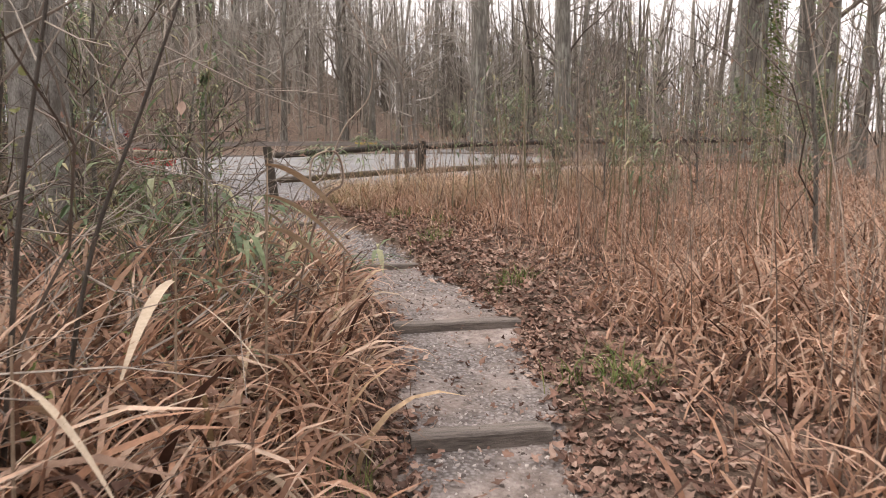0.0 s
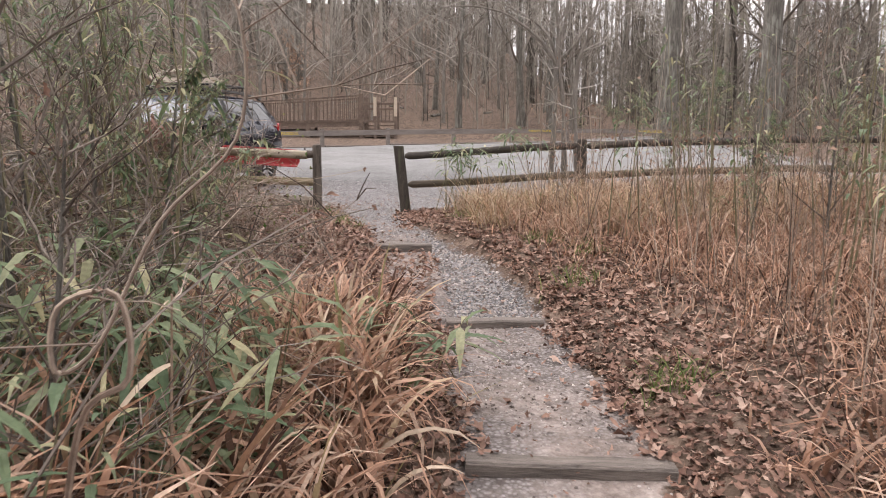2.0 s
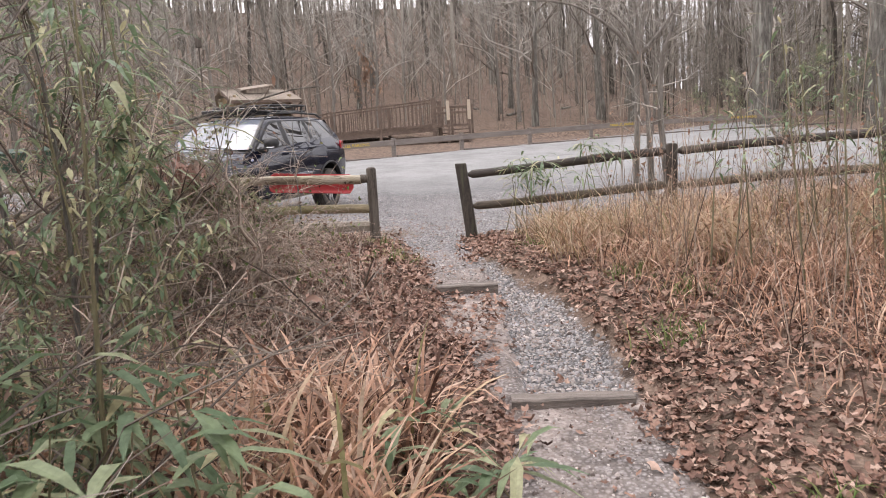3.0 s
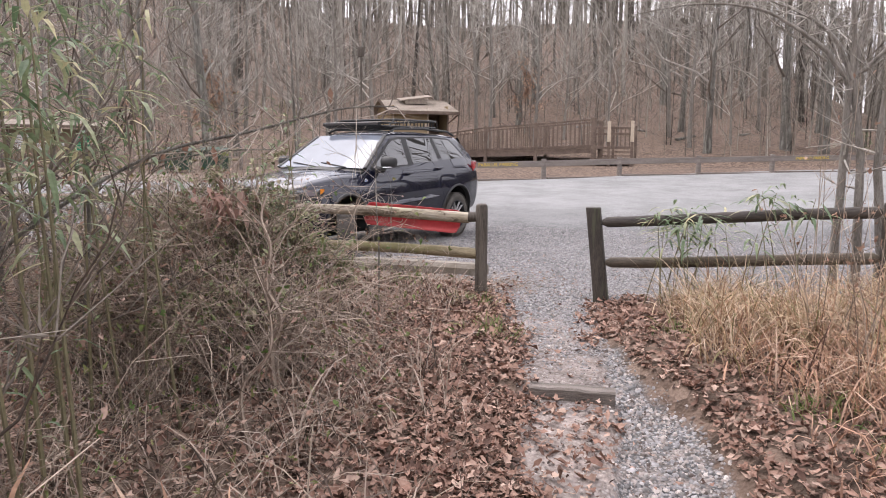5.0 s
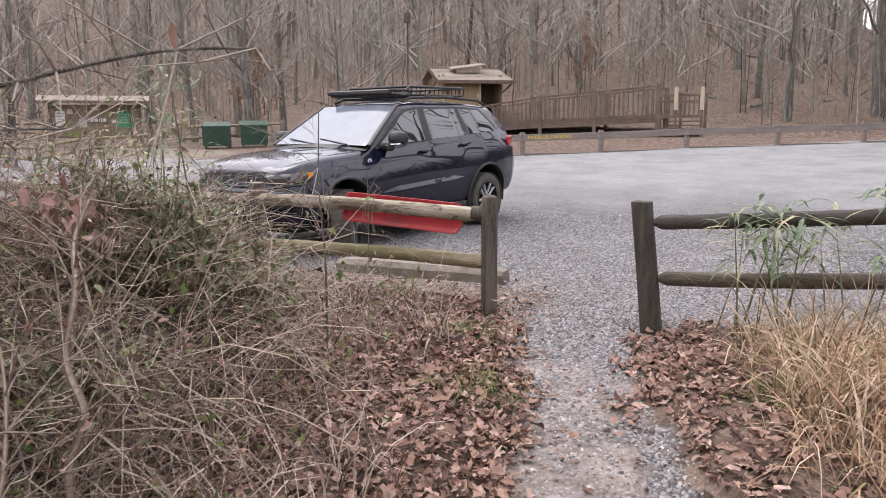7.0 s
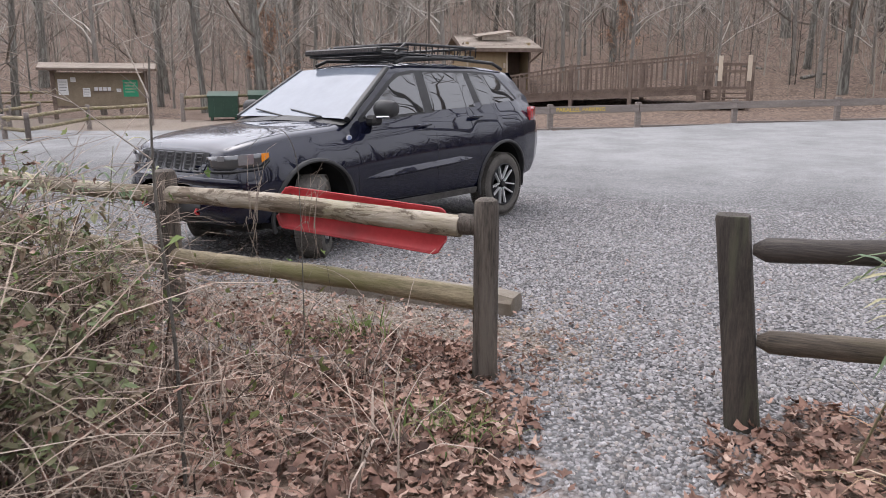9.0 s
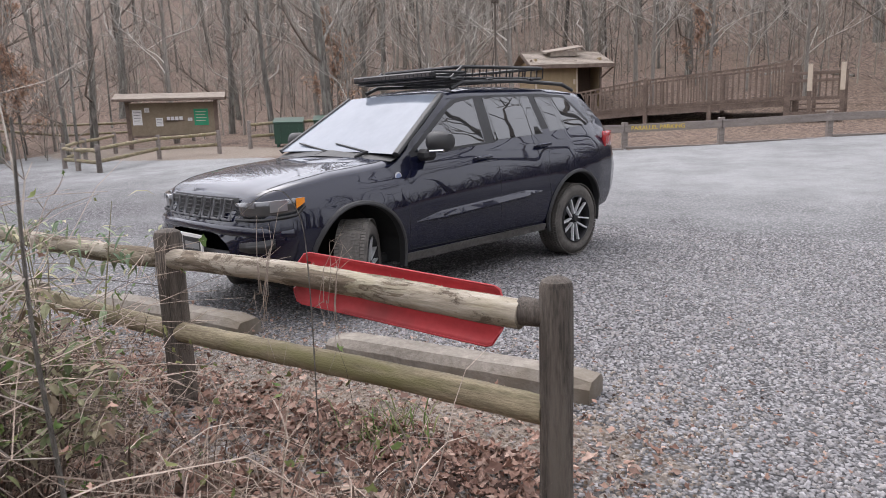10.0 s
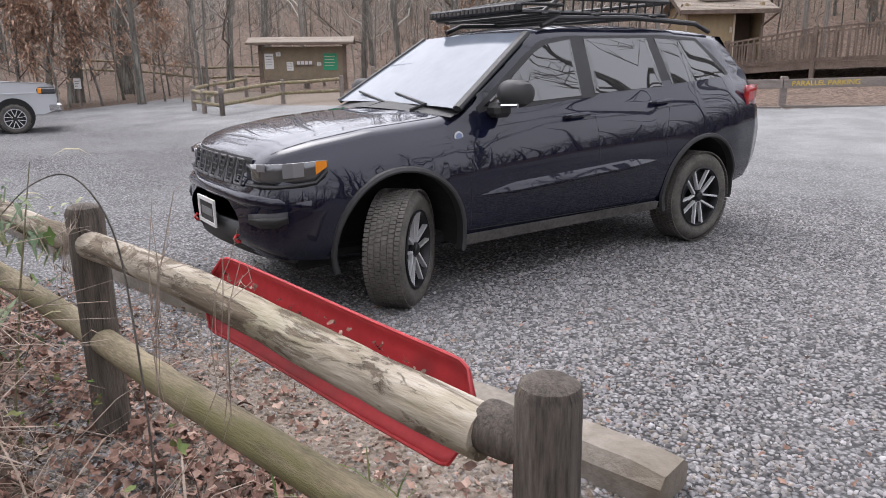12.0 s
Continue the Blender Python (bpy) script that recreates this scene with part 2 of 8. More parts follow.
def peeling_rail():
    """Silvered wood with brown bark patches left on it and a little moss."""
    m, n, l, b = mat("peeling_weathered_rail")
    streak = noise_node(n, l, 4.0, 6, 0.7, stretched(n, l, (0.8, 7, 7)))
    wood = ramp_node(n, l, streak, (0.3, (0.17, 0.14, 0.105)), (0.5, (0.34, 0.295, 0.235)), (0.72, (0.52, 0.475, 0.41)))
    moss = ramp_node(n, l, noise_node(n, l, 1.7, 4, 0.6, stretched(n, l, (1, 3, 3))), (0.48, (0, 0, 0)), (0.7, (1, 1, 1)))
    wood = mix_node(n, l, math_node(n, l, "MULTIPLY", moss, 0.55), wood, (0.2, 0.18, 0.085))
    peel = ramp_node(n, l, noise_node(n, l, 3.2, 7, 0.72, stretched(n, l, (1.1, 3.4, 3.4)), 0.6), (0.505, (0, 0, 0)), (0.56, (1, 1, 1)))
    bark = ramp_node(n, l, streak, (0.3, (0.05, 0.036, 0.026)), (0.7, (0.19, 0.145, 0.1)))
    l.new(mix_node(n, l, math_node(n, l, "MULTIPLY", peel, 0.85), wood, bark), b.inputs["Base Color"])
    b.inputs["Roughness"].default_value = 0.85
    b.inputs["Specular IOR Level"].default_value = 0.25
    bump_node(n, l, b, math_node(n, l, "SUBTRACT", streak, math_node(n, l, "MULTIPLY", peel, 0.35)), 0.9, 0.012)
    return m


PEELRAIL = peeling_rail()
DARKRAIL = surface("damp_dark_rail", (0.012, 0.01, 0.009), (0.075, 0.06, 0.05), 3.2, 0.75, 0, 0.7, (0.5, 6, 6), spots=(0.13, 0.112, 0.092), dist=0.008)
MIDRAIL = surface("brown_weathered_rail", (0.025, 0.02, 0.016), (0.17, 0.135, 0.1), 3.2, 0.8, 0, 0.7, (0.5, 6, 6), spots=(0.13, 0.118, 0.065), dist=0.008)
TIMBER = surface("damp_step_timber", (0.05, 0.041, 0.036), (0.24, 0.205, 0.18), 3.0, 0.75, 0, 0.7, (0.6, 7, 7), dist=0.008)
DECKWOOD = surface("brown_stained_deck", (0.075, 0.052, 0.04), (0.2, 0.148, 0.117), 3.0, 0.8, 0, 0.4, (1, 1, 1), dist=0.005)
CONCRETE = surface("rough_concrete", (0.13, 0.113, 0.093), (0.28, 0.25, 0.213), 3.5, 0.9, 0, 0.8, spots=(0.14, 0.115, 0.085), dist=0.01)

# ---- mesh building ----


class Builder:
    """Gathers vertices and faces of one mesh."""

    def __init__(self):
        self.v, self.f, self.n = [], [], 0

    def add(self, verts, faces):
        self.v.extend(verts)
        k = self.n
        self.f.extend([tuple(i + k for i in f) for f in faces])
        self.n += len(verts)

    def tube(self, pts, radii, sides=6, cap=True, flat=1.0):
        pts = [Vector(p) for p in pts]
        if not isinstance(radii, (list, tuple)):
            radii = [radii] * len(pts)
        ref = Vector((0, 0, 1)) if abs((pts[-1] - pts[0]).normalized().z) < 0.9 else Vector((1, 0, 0))
        verts = []
        for i, p in enumerate(pts):
            d = (pts[min(i + 1, len(pts) - 1)] - pts[max(i - 1, 0)]).normalized()
            a = d.cross(ref).normalized()
            b = a.cross(d)
            for s in range(sides):
                t = 2 * math.pi * s / sides
                verts.append(p + radii[i] * (math.cos(t) * a + flat * math.sin(t) * b))
        faces = []
        for i in range(len(pts) - 1):
            for s in range(sides):
                s2 = (s + 1) % sides
                faces.append((i * sides + s, i * sides + s2, (i + 1) * sides + s2, (i + 1) * sides + s))
        if cap:
            faces.append(tuple(range(sides - 1, -1, -1)))
            faces.append(tuple((len(pts) - 1) * sides + s for s in range(sides)))
        self.add(verts, faces)

    def sliver(self, p, d, w, side):
        """A twig too fine for more than one narrow face."""
        side = d.cross(side).normalized() * w
        self.add([p - side, p + side, p + d], [(0, 1, 2)])

    def box(self, lo, hi, m=None, chamfer=0.0):
        (x0, y0, z0), (x1, y1, z1) = lo, hi
        if chamfer:
            c = min(chamfer, (x1 - x0) / 3, (y1 - y0) / 3, (z1 - z0) / 3)
            vs = []
            for x, sx in ((x0, 1), (x1, -1)):
                for y, sy in ((y0, 1), (y1, -1)):
                    for z, sz in ((z0, 1), (z1, -1)):
                        vs += [(x, y + sy * c, z + sz * c), (x + sx * c, y, z + sz * c), (x + sx * c, y + sy * c, z)]
            bm = bmesh.new()
            for q in vs:
                bm.verts.new(q)
            bmesh.ops.convex_hull(bm, input=bm.verts)
            bm.verts.index_update()
            vs, fs = [v.co.copy() for v in bm.verts], [tuple(v.index for v in f.verts) for f in bm.faces]
            bm.free()
        else:
            vs = [(x, y, z) for x in (x0, x1) for y in (y0, y1) for z in (z0, z1)]
            fs = [(0, 1, 3, 2), (4, 6, 7, 5), (0, 4, 5, 1), (2, 3, 7, 6), (0, 2, 6, 4), (1, 5, 7, 3)]
        if m is not None:
            vs = [m @ Vector(q) for q in vs]
        self.add(vs, fs)

    def grid(self, rows, closed=False):
        w = len(rows[0])
        fs = []
        for i in range(len(rows) - 1):
            for j in range(w if closed else w - 1):
                j2 = (j + 1) % w
                fs.append((i * w + j, i * w + j2, (i + 1) * w + j2, (i + 1) * w + j))
        self.add([q for r in rows for q in r], fs)

    def prism(self, outline, lo, hi, m=None):
        """A flat outline in x, z, given thickness along y."""
        k = len(outline)
        vs = [(x, lo, z) for x, z in outline] + [(x, hi, z) for x, z in outline]
        fs = [tuple(range(k)), tuple(range(2 * k - 1, k - 1, -1))] + [(i, i + k, (i + 1) % k + k, (i + 1) % k) for i in range(k)]
        if m is not None:
            vs = [m @ Vector(q) for q in vs]
        self.add(vs, fs)

    def mesh(self, name, material, smooth=False):
        me = bpy.data.meshes.new(name)
        me.from_pydata([tuple(q) for q in self.v], [], self.f)
        bm = bmesh.new()
        bm.from_mesh(me)
        if len(bm.faces) < 20000:
            bmesh.ops.recalc_face_normals(bm, faces=bm.faces)
            bm.to_mesh(me)
        bm.free()
        me.materials.append(material)
        if smooth:
            me.shade_smooth()
            me.set_sharp_from_angle(angle=radians(38))
        return me


def part(name, b, material, parent=None, label="", smooth=False):
    ob = new(name, b.mesh(name, material, smooth))
    if parent is not None:
        ob.parent = parent
    if label:
        ob["label"] = label
    return ob


def empty(name, m=None, **tags):
    ob = new(name)
    ob.empty_display_size = 0.1
    if m is not None:
        ob.matrix_basis = m
    return tagged(ob, **tags)


def many(name, verts, faces, material, smooth=False):
    """One mesh from numpy arrays: verts (n, 3), faces (m, k) with k alike."""
    me = bpy.data.meshes.new(name)
    k = faces.shape[1]
    me.vertices.add(len(verts))
    me.vertices.foreach_set("co", verts.astype(np.float32).ravel())
    me.loops.add(faces.size)
    me.loops.foreach_set("vertex_index", faces.astype(np.int32).ravel())
    me.polygons.add(len(faces))
    me.polygons.foreach_set("loop_start", np.arange(0, faces.size, k, dtype=np.int32))
    me.polygons.foreach_set("loop_total", np.full(len(faces), k, dtype=np.int32))
    me.update(calc_edges=True)
    me.materials.append(material)
    if smooth:
        me.shade_smooth()
    return new(name, me)


rng = np.random.default_rng(7)

# ---- the lie of the land ----
TRAIL = [(-14.0, 1.0), (-11.5, 1.3), (-8.5, 1.97), (-6.7, 2.3), (-4.6, 2.13), (-3.6, 1.8), (-2.6, 1.52), (-2.4, 1.33), (-1.6, 1.12), (-0.8, 0.85), (0.0, 0.65), (1.5, 0.6)]
# foot of each step timber: left end, right end, height of the top
STEPS = [((1.65, -8.44), (2.27, -8.47), -0.50), ((1.89, -6.68), (2.76, -6.72), -0.40), ((1.8, -4.62), (2.45, -4.57), -0.30), ((1.11, -2.54), (1.58, -2.49), -0.06)]
STEP_Y = [0.5 * (a[1] + b[1]) for a, b, _ in STEPS]
STEP_X = [0.5 * (a[0] + b[0]) for a, b, _ in STEPS]
STEP_SLOPE = [(b[1] - a[1]) / (b[0] - a[0]) for a, b, _ in STEPS]
# the tread rises inside each timber
PROFILE = [(-30, -1.0), (-14, -0.74), (-11, -0.68)]
for _y, _low, _high in zip(STEP_Y, (-0.565, -0.455, -0.352, -0.125), (-0.505, -0.405, -0.305, -0.075)):
    PROFILE += [(_y + 0.035, _low), (_y + 0.085, _high)]
PROFILE += [(-1.2, -0.02), (0, 0.0)]


def smooth(a, b, v):
    t = np.clip((v - a) / (b - a), 0, 1)
    return t * t * (3 - 2 * t)


def trail_x(y):
    return np.interp(y, [p[0] for p in TRAIL], [p[1] for p in TRAIL])


def trail_half(y):
    return np.interp(y, [-12, -9.5, -8.5, -7.6, -6.7, -4.6, -3.6, -2.6, -2.4, -1.6, -0.8, -0.4, 0.3], [0.44, 0.42, 0.4, 0.44, 0.46, 0.42, 0.52, 0.5, 0.32, 0.32, 0.36, 0.45, 0.8])


def gully(x, y):
    """How far (0 to 1) a place lies in the washed-out channel beside the upper steps, and the channel's floor."""
    edge = np.interp(y, [-4.6, -3.8, -2.55, -2.2, -1.4], [1.86, 1.73, 1.61, 1.5, 1.34])
    wide = np.interp(y, [-4.6, -3.7, -2.6, -1.9, -1.2], [0.6, 0.62, 0.4, 0.14, 0.06])
    floor = np.interp(y, [-4.6, -3.9, -2.6, -1.9, -1.2], [-0.4, -0.34, -0.2, -0.1, -0.02])
    o = x - edge
    inside = smooth(-0.02, 0.05, o) * (1 - smooth(0.0, 0.16, o - wide)) * smooth(-4.7, -4.2, y) * (1 - smooth(-1.6, -1.15, y))
    return inside, floor


def bumps(x, y):
    return 0.5 * np.sin(1.3 * x + 0.7 * y) * np.sin(0.9 * y - 0.5 * x + 1) + 0.3 * np.sin(3.1 * x - 1.1 * y + 2) * np.sin(2.3 * y + 0.6 * x)


def ground_z(x, y):
    x, y = np.asarray(x, float), np.asarray(y, float)
    lot = np.interp(y, [0, 1.5, 5.5, 8, 16.5, 24], [0, -0.02, -0.03, 0.085, 0.57, 0.84])
    along = y - np.interp(y, STEP_Y, STEP_SLOPE) * (x - np.interp(y, STEP_Y, STEP_X)) * (np.abs(x - trail_x(y)) < 0.9)
    side = np.interp(along, [p[0] for p in PROFILE], [p[1] for p in PROFILE])
    plainside = np.interp(y, [-30, -14, -8, -4, -1.5, 0], [-1.0, -0.68, -0.43, -0.2, -0.0, 0.0])
    off = np.abs(x - trail_x(y)) - trail_half(y)
    out = smooth(0.0, 0.35, off)
    bank = 0.06 * out + 0.07 * bumps(x, y) * smooth(0.1, 1.2, off) + 0.04 * np.clip(x - 3.2, 0, 8) * smooth(-3, -8, y) - 0.02 * np.clip(-x - 1.0, 0, 10)
    low = side * (1 - out) + plainside * out + bank * smooth(0.0, -0.9, y)
    inside, floor = gully(x, y)
    low = low + inside * (np.minimum(low, floor + 0.01 * bumps(6 * x, 6 * y)) - low)
    z = np.where(y < 0, low, lot + 0.01 * np.clip(y - 24, 0, 300))
    z = z + 0.05 * np.clip(x - 1.6, 0, 7) * smooth(-9, -1, y) * (1 - smooth(1, 11, y))
    north = np.clip(y - 26.0 + 0.12 * np.clip(-x - 14, 0, 30), 0, 200)
    lower = 1 - 0.78 * smooth(-2, 24, x)
    z = z + lower * (0.17 * np.minimum(north, 12) + 0.27 * np.clip(north - 12, 0, 60) + 0.05 * np.clip(north - 72, 0, 200))
    west = np.clip(-x - 33, 0, 200)
    z = z + 0.1 * np.minimum(west, 14) + 0.22 * np.clip(west - 14, 0, 60)
    z = z - 0.05 * np.clip(np.clip(x - 10, 0, 60) * smooth(20, 40, y), 0, 4)
    rough = smooth(24, 32, y) + smooth(28, 36, -x) * (1 - smooth(24, 32, y))
    return z + 0.16 * rough * bumps(0.7 * x, 0.7 * y)


def gz(x, y):
    return float(ground_z(x, y))


def lot_mask(x, y):
    """Above a half where the lot's gravel lies."""
    near = smooth(-0.75, 0.75, y - 0.02 - 0.25 * np.sin(0.8 * x))
    far = 1 - smooth(-0.8, 0.8, y - (19.4 + 0.82 * x))
    far = np.where(x > 12, 1 - smooth(-1, 1, y - 29), far)
    back = 1 - smooth(-0.9, 0.9, y - np.where(x < -14, 13.2 - 0.15 * (x + 14), 15.5))
    west = smooth(-1.0, 1.0, x + 25.5 + 0.2 * y)
    east = 1 - smooth(-1.2, 1.2, x - 13.5)
    return near * np.where(x < -4.5, back, far) * west * east


def ground_sheet():
    def axis(*stretches):
        out = []
        for lo, hi, step in stretches:
            out.extend(np.arange(lo, hi - 1e-6, step))
        out.append(stretches[-1][1])
        return np.array(out)

    xs = axis((-900, -140, 95), (-140, -40, 5), (-40, -8, 0.8), (-8, -1, 0.25), (-1, 0.6, 0.07), (0.6, 3.2, 0.05), (3.2, 4, 0.1), (4, 9, 0.25), (9, 45, 1.2), (45, 140, 5), (140, 900, 95))
    ys = axis((-600, -60, 90), (-60, -15, 3), (-15, -12, 0.3), (-12, -9, 0.07), (-9, -1, 0.04), (-1, 1, 0.07), (1, 6, 0.2), (6, 32, 0.6), (32, 110, 2.5), (110, 900, 79))
    X, Y = np.meshgrid(xs, ys)
    Z = ground_z(X, Y)
    w = len(xs)
    i = np.arange(len(ys) - 1)[:, None] * w + np.arange(w - 1)[None]
    faces = np.stack([i, i + 1, i + w + 1, i + w], -1).reshape(-1, 4)
    ob = many("ground", np.stack([X, Y, Z], -1).reshape(-1, 3), faces, GROUND, True)
    off = np.abs(X - trail_x(Y)) - trail_half(Y)
    trail = (1 - smooth(-0.16, 0.16, off)) * (Y < 1.5)
    bare = np.zeros_like(X)
    bare = np.maximum(bare, smooth(1.0, -1.0, np.hypot((X + 1.3) / 1.6, (Y - 0.55) / 0.55) - 1) * 0.8)
    bare = np.maximum(bare, smooth(1.2, -1.2, np.hypot((X + 22) / 7.0, (Y - 14.6) / 2.2) * 3 - 3))
    for name, a in (("lot", np.maximum(np.maximum(lot_mask(X, Y), 0.62 * gully(X, Y)[0]), trail * 0.7 * smooth(-1.7, -0.3, Y))), ("trail", trail), ("bare", bare)):
        at = ob.data.attributes.new(name, "FLOAT", "POINT")
        at.data.foreach_set("value", a.astype(np.float32).ravel())
    return tagged(ob, "grey gravel lot, dirt trail and brown leaf litter", "ground", kind="structure")


ground_sheet()


def step_timbers():
    for n, ((x0, y0), (x1, y1), top) in enumerate(STEPS):
        a, bv = Vector((x0, y0, 0)), Vector((x1, y1, 0))
        d = (bv - a)
        ang = math.atan2(d.y, d.x)
        b = Builder()
        length, segs = d.length + 0.06, 9
        rows = []
        for i in range(segs + 1):
            u = -0.03 + length * i / segs
            wob = 0.003 * math.sin(1.1 * i + n) + 0.002 * math.sin(2.7 * i)
            hh, ww = top + 0.012 + wob, 0.115
            sec = [(0, top - 0.24), (0, hh - 0.012), (0.012, hh), (ww - 0.012, hh), (ww, hh - 0.012), (ww, top - 0.24)]
            rows.append([Vector((u, p + 0.004 * math.sin(5 * i + p * 30), q)) for p, q in sec])
        b.grid(rows)
        b.f.append(tuple(range(5, -1, -1)))
        b.f.append(tuple(segs * 6 + k for k in range(6)))
        ob = part("step_timber", b, TIMBER, label="", smooth=False)
        ob.matrix_basis = Matrix.Translation((x0, y0, 0)) @ Matrix.Rotation(ang, 4, "Z")
        tagged(ob, "damp grey-brown squared timber holding a trail step", "step timber", "trail steps")


step_timbers()


# ---- log fences by the gate ----
def log_rail(b, p, q, r0, r1, tip0=False, tip1=False, seed=0, sides=14, sag=0.0):
    """A round rail from p to q with a little bow, knots and pointed or blunt ends."""
    p, q = Vector(p), Vector(q)
    rr = random.Random(seed)
    pts, rad = [], []
    k = 25
    for i in range(k):
        u = i / (k - 1)
        c = p.lerp(q, u) + Vector((0, 0.012 * math.sin(5 * u + seed), 0.012 * math.sin(4 * u + 2 * seed) - sag * 4 * u * (1 - u)))
        pts.append(c)
        rad.append((r0 + (r1 - r0) * u) * (1 + rr.uniform(-0.045, 0.045)))
    if tip0:
        pts.insert(0, pts[0] + (p - q).normalized() * 0.05)
        rad.insert(0, 0.022)
    if tip1:
        pts.append(pts[-1] + (q - p).normalized() * 0.05)
        rad.append(0.022)
    b.tube(pts, rad, sides)


def round_post(b, x, y, z0, top, r, lean=(0, 0), square=0.0, seed=0):
    """A post with a domed top; square > 0 flattens its sides."""
    rr = random.Random(seed)
    rows, k = [], 18
    hs = [z0 - 0.25, z0, z0 + 0.15, z0 + 0.4, z0 + 0.65, top - 0.035, top - 0.012, top]
    rs = [1.02, 1.03, 1.0, 0.99, 0.98, 0.97, 0.86, 0.55] if square < 0.5 else [1.02, 1.03, 1.0, 0.99, 0.98, 0.98, 0.975, 0.93]
    for h, s in zip(hs, rs):
        u = (h - z0) / (top - z0)
        row = []
        for i in range(k):
            t = 2 * math.pi * i / k
            c, sn = math.cos(t), math.sin(t)
            rad = 1 / (abs(c) ** (2 + 6 * square) + abs(sn) ** (2 + 6 * square)) ** (1 / (2 + 6 * square))
            rad *= r * s * (1 + rr.uniform(-0.02, 0.02))
            row.append(Vector((x + lean[0] * u + rad * c, y + lean[1] * u + rad * sn, h)))
        rows.append(row)
    b.grid(rows, True)
    n = len(b.v) - k
    b.f.append(tuple(n + i for i in range(k)))


def gate_fence_left():
    f = empty("log_fence", label="weathered two-rail round-log fence with pale mossy rails", category="fence")
    xs = [(0.0, 0.0, 0.91, 0.062), (-2.17, 0.03, 0.95, 0.064), (-4.25, 0.02, 0.97, 0.064), (-6.5, 0.0, 0.97, 0.064), (-8.8, -0.05, 0.97, 0.064)]
    for i, (x, y, h, r) in enumerate(xs):
        b = Builder()
        round_post(b, x, y, gz(x, y), h, r, seed=i + 3, square=0.0 if i == 0 else 0.25)
        part("post", b, DARKPOST, f, smooth=True)
    b = Builder()
    b.tube([(-0.135, -0.012, 0.777), (-0.128, -0.012, 0.777), (-0.06, -0.008, 0.775), (0.0, 0.0, 0.775)], [0.05, 0.053, 0.05, 0.03], 14)
    part("rail_tip", b, DARKPOST, f, "dark damp rail end", smooth=True)
    tops = [(0.775, 0.055), (0.80, 0.052), (0.83, 0.052), (0.84, 0.05), (0.84, 0.05)]
    lows = [(0.405, 0.055), (0.42, 0.052), (0.47, 0.052), (0.46, 0.05), (0.46, 0.05)]
    for lev, rows in enumerate((tops, lows)):
        for i in range(4):
            x0, x1 = xs[i][0], xs[i + 1][0]
            b = Builder()
            log_rail(b, (x1 + 0.045, xs[i + 1][1] - 0.012, rows[i + 1][0]), (x0 - (0.125 if lev == 0 and i == 0 else 0.045), xs[i][1] - 0.012, rows[i][0]), rows[i + 1][1], rows[i][1], seed=lev * 9 + i, sides=16)
            part("rail", b, PEELRAIL if lev == 0 else RAILWOOD, f, smooth=True)


def gate_fence_right():
    f = empty("log_fence", label="dark damp two-rail round-log fence with pointed rail ends", category="fence")
    xs = [(1.2, 0.0, 0.9, 0.068, (-0.11, 0.06)), (3.55, 0.02, 1.02, 0.065, (0, 0)), (5.9, 0.03, 1.12, 0.065, (0.02, 0)), (8.2, 0.05, 1.18, 0.065, (0, 0)), (10.5, 0.1, 1.2, 0.065, (0, 0))]
    for i, (x, y, h, r, ln) in enumerate(xs):
        b = Builder()
        round_post(b, x, y, gz(x, y), h, r, ln, square=0.8 if i == 0 else 0.3, seed=i + 20)
        part("post", b, DAMPPOST, f, smooth=True)
    for lev, hs in enumerate(((0.775, 0.92, 1.03, 1.08, 1.1), (0.39, 0.53, 0.63, 0.69, 0.7))):
        for i in range(4):
            a, c = xs[i], xs[i + 1]
            lx = -0.09 if (i == 0 and lev == 0) else (-0.045 if i == 0 else 0)
            b = Builder()
            log_rail(b, (a[0] + lx + 0.12, a[1] + 0.02, hs[i] + 0.005), (c[0] - 0.11, c[1] + 0.0, hs[i + 1]), 0.05, 0.05, True, True, seed=40 + lev * 9 + i)
            part("rail", b, MIDRAIL if lev else DARKRAIL, f, smooth=True)


gate_fence_left()
gate_fence_right()


# ---- concrete wheel stops ----
def wheel_stop(x0, x1, y, yaw=0.0):
    b = Builder()
    L, rows = x1 - x0, []
    k = 15
    for i in range(k):
        u = -L / 2 + L * i / (k - 1)
        end = 0.0 if 0 < i < k - 1 else 0.02
        w = [noise.noise(Vector((i * 0.7, j * 1.3, x0))) * 0.007 for j in range(6)]
        sec = [(-0.11, -0.05), (-0.11 + w[0], 0.085 + w[1]), (-0.075 + w[2], 0.135 - end + w[3]), (0.075 + w[4], 0.135 - end + w[5]), (0.11 + w[1], 0.085 + w[2]), (0.11, -0.05)]
        rows.append([Vector((u, p, q)) for p, q in sec])
    b.grid(rows)
    b.f += [tuple(range(6)), tuple((k - 1) * 6 + j for j in range(5, -1, -1))]
    ob = part("wheel_stop", b, CONCRETE)
    cx = (x0 + x1) / 2
    ob.matrix_basis = Matrix.Translation((cx, y, gz(cx, y))) @ Matrix.Rotation(radians(yaw), 4, "Z")
    return tagged(ob, "worn grey-brown concrete parking wheel stop on the gravel", "wheel stop", "wheel stops along the fence")


wheel_stop(-2.02, -0.28, 1.13, 2)
wheel_stop(-4.65, -2.82, 1.08, 1)
wheel_stop(-7.3, -5.5, 1.05, 0)


# ---- red plastic sheet hung behind the rail ----
RED = surface("scuffed_red_plastic", (0.34, 0.016, 0.022), (0.47, 0.036, 0.042), 5.0, 0.5, 0, 0.12, spots=(0.2, 0.02, 0.022), dist=0.004)


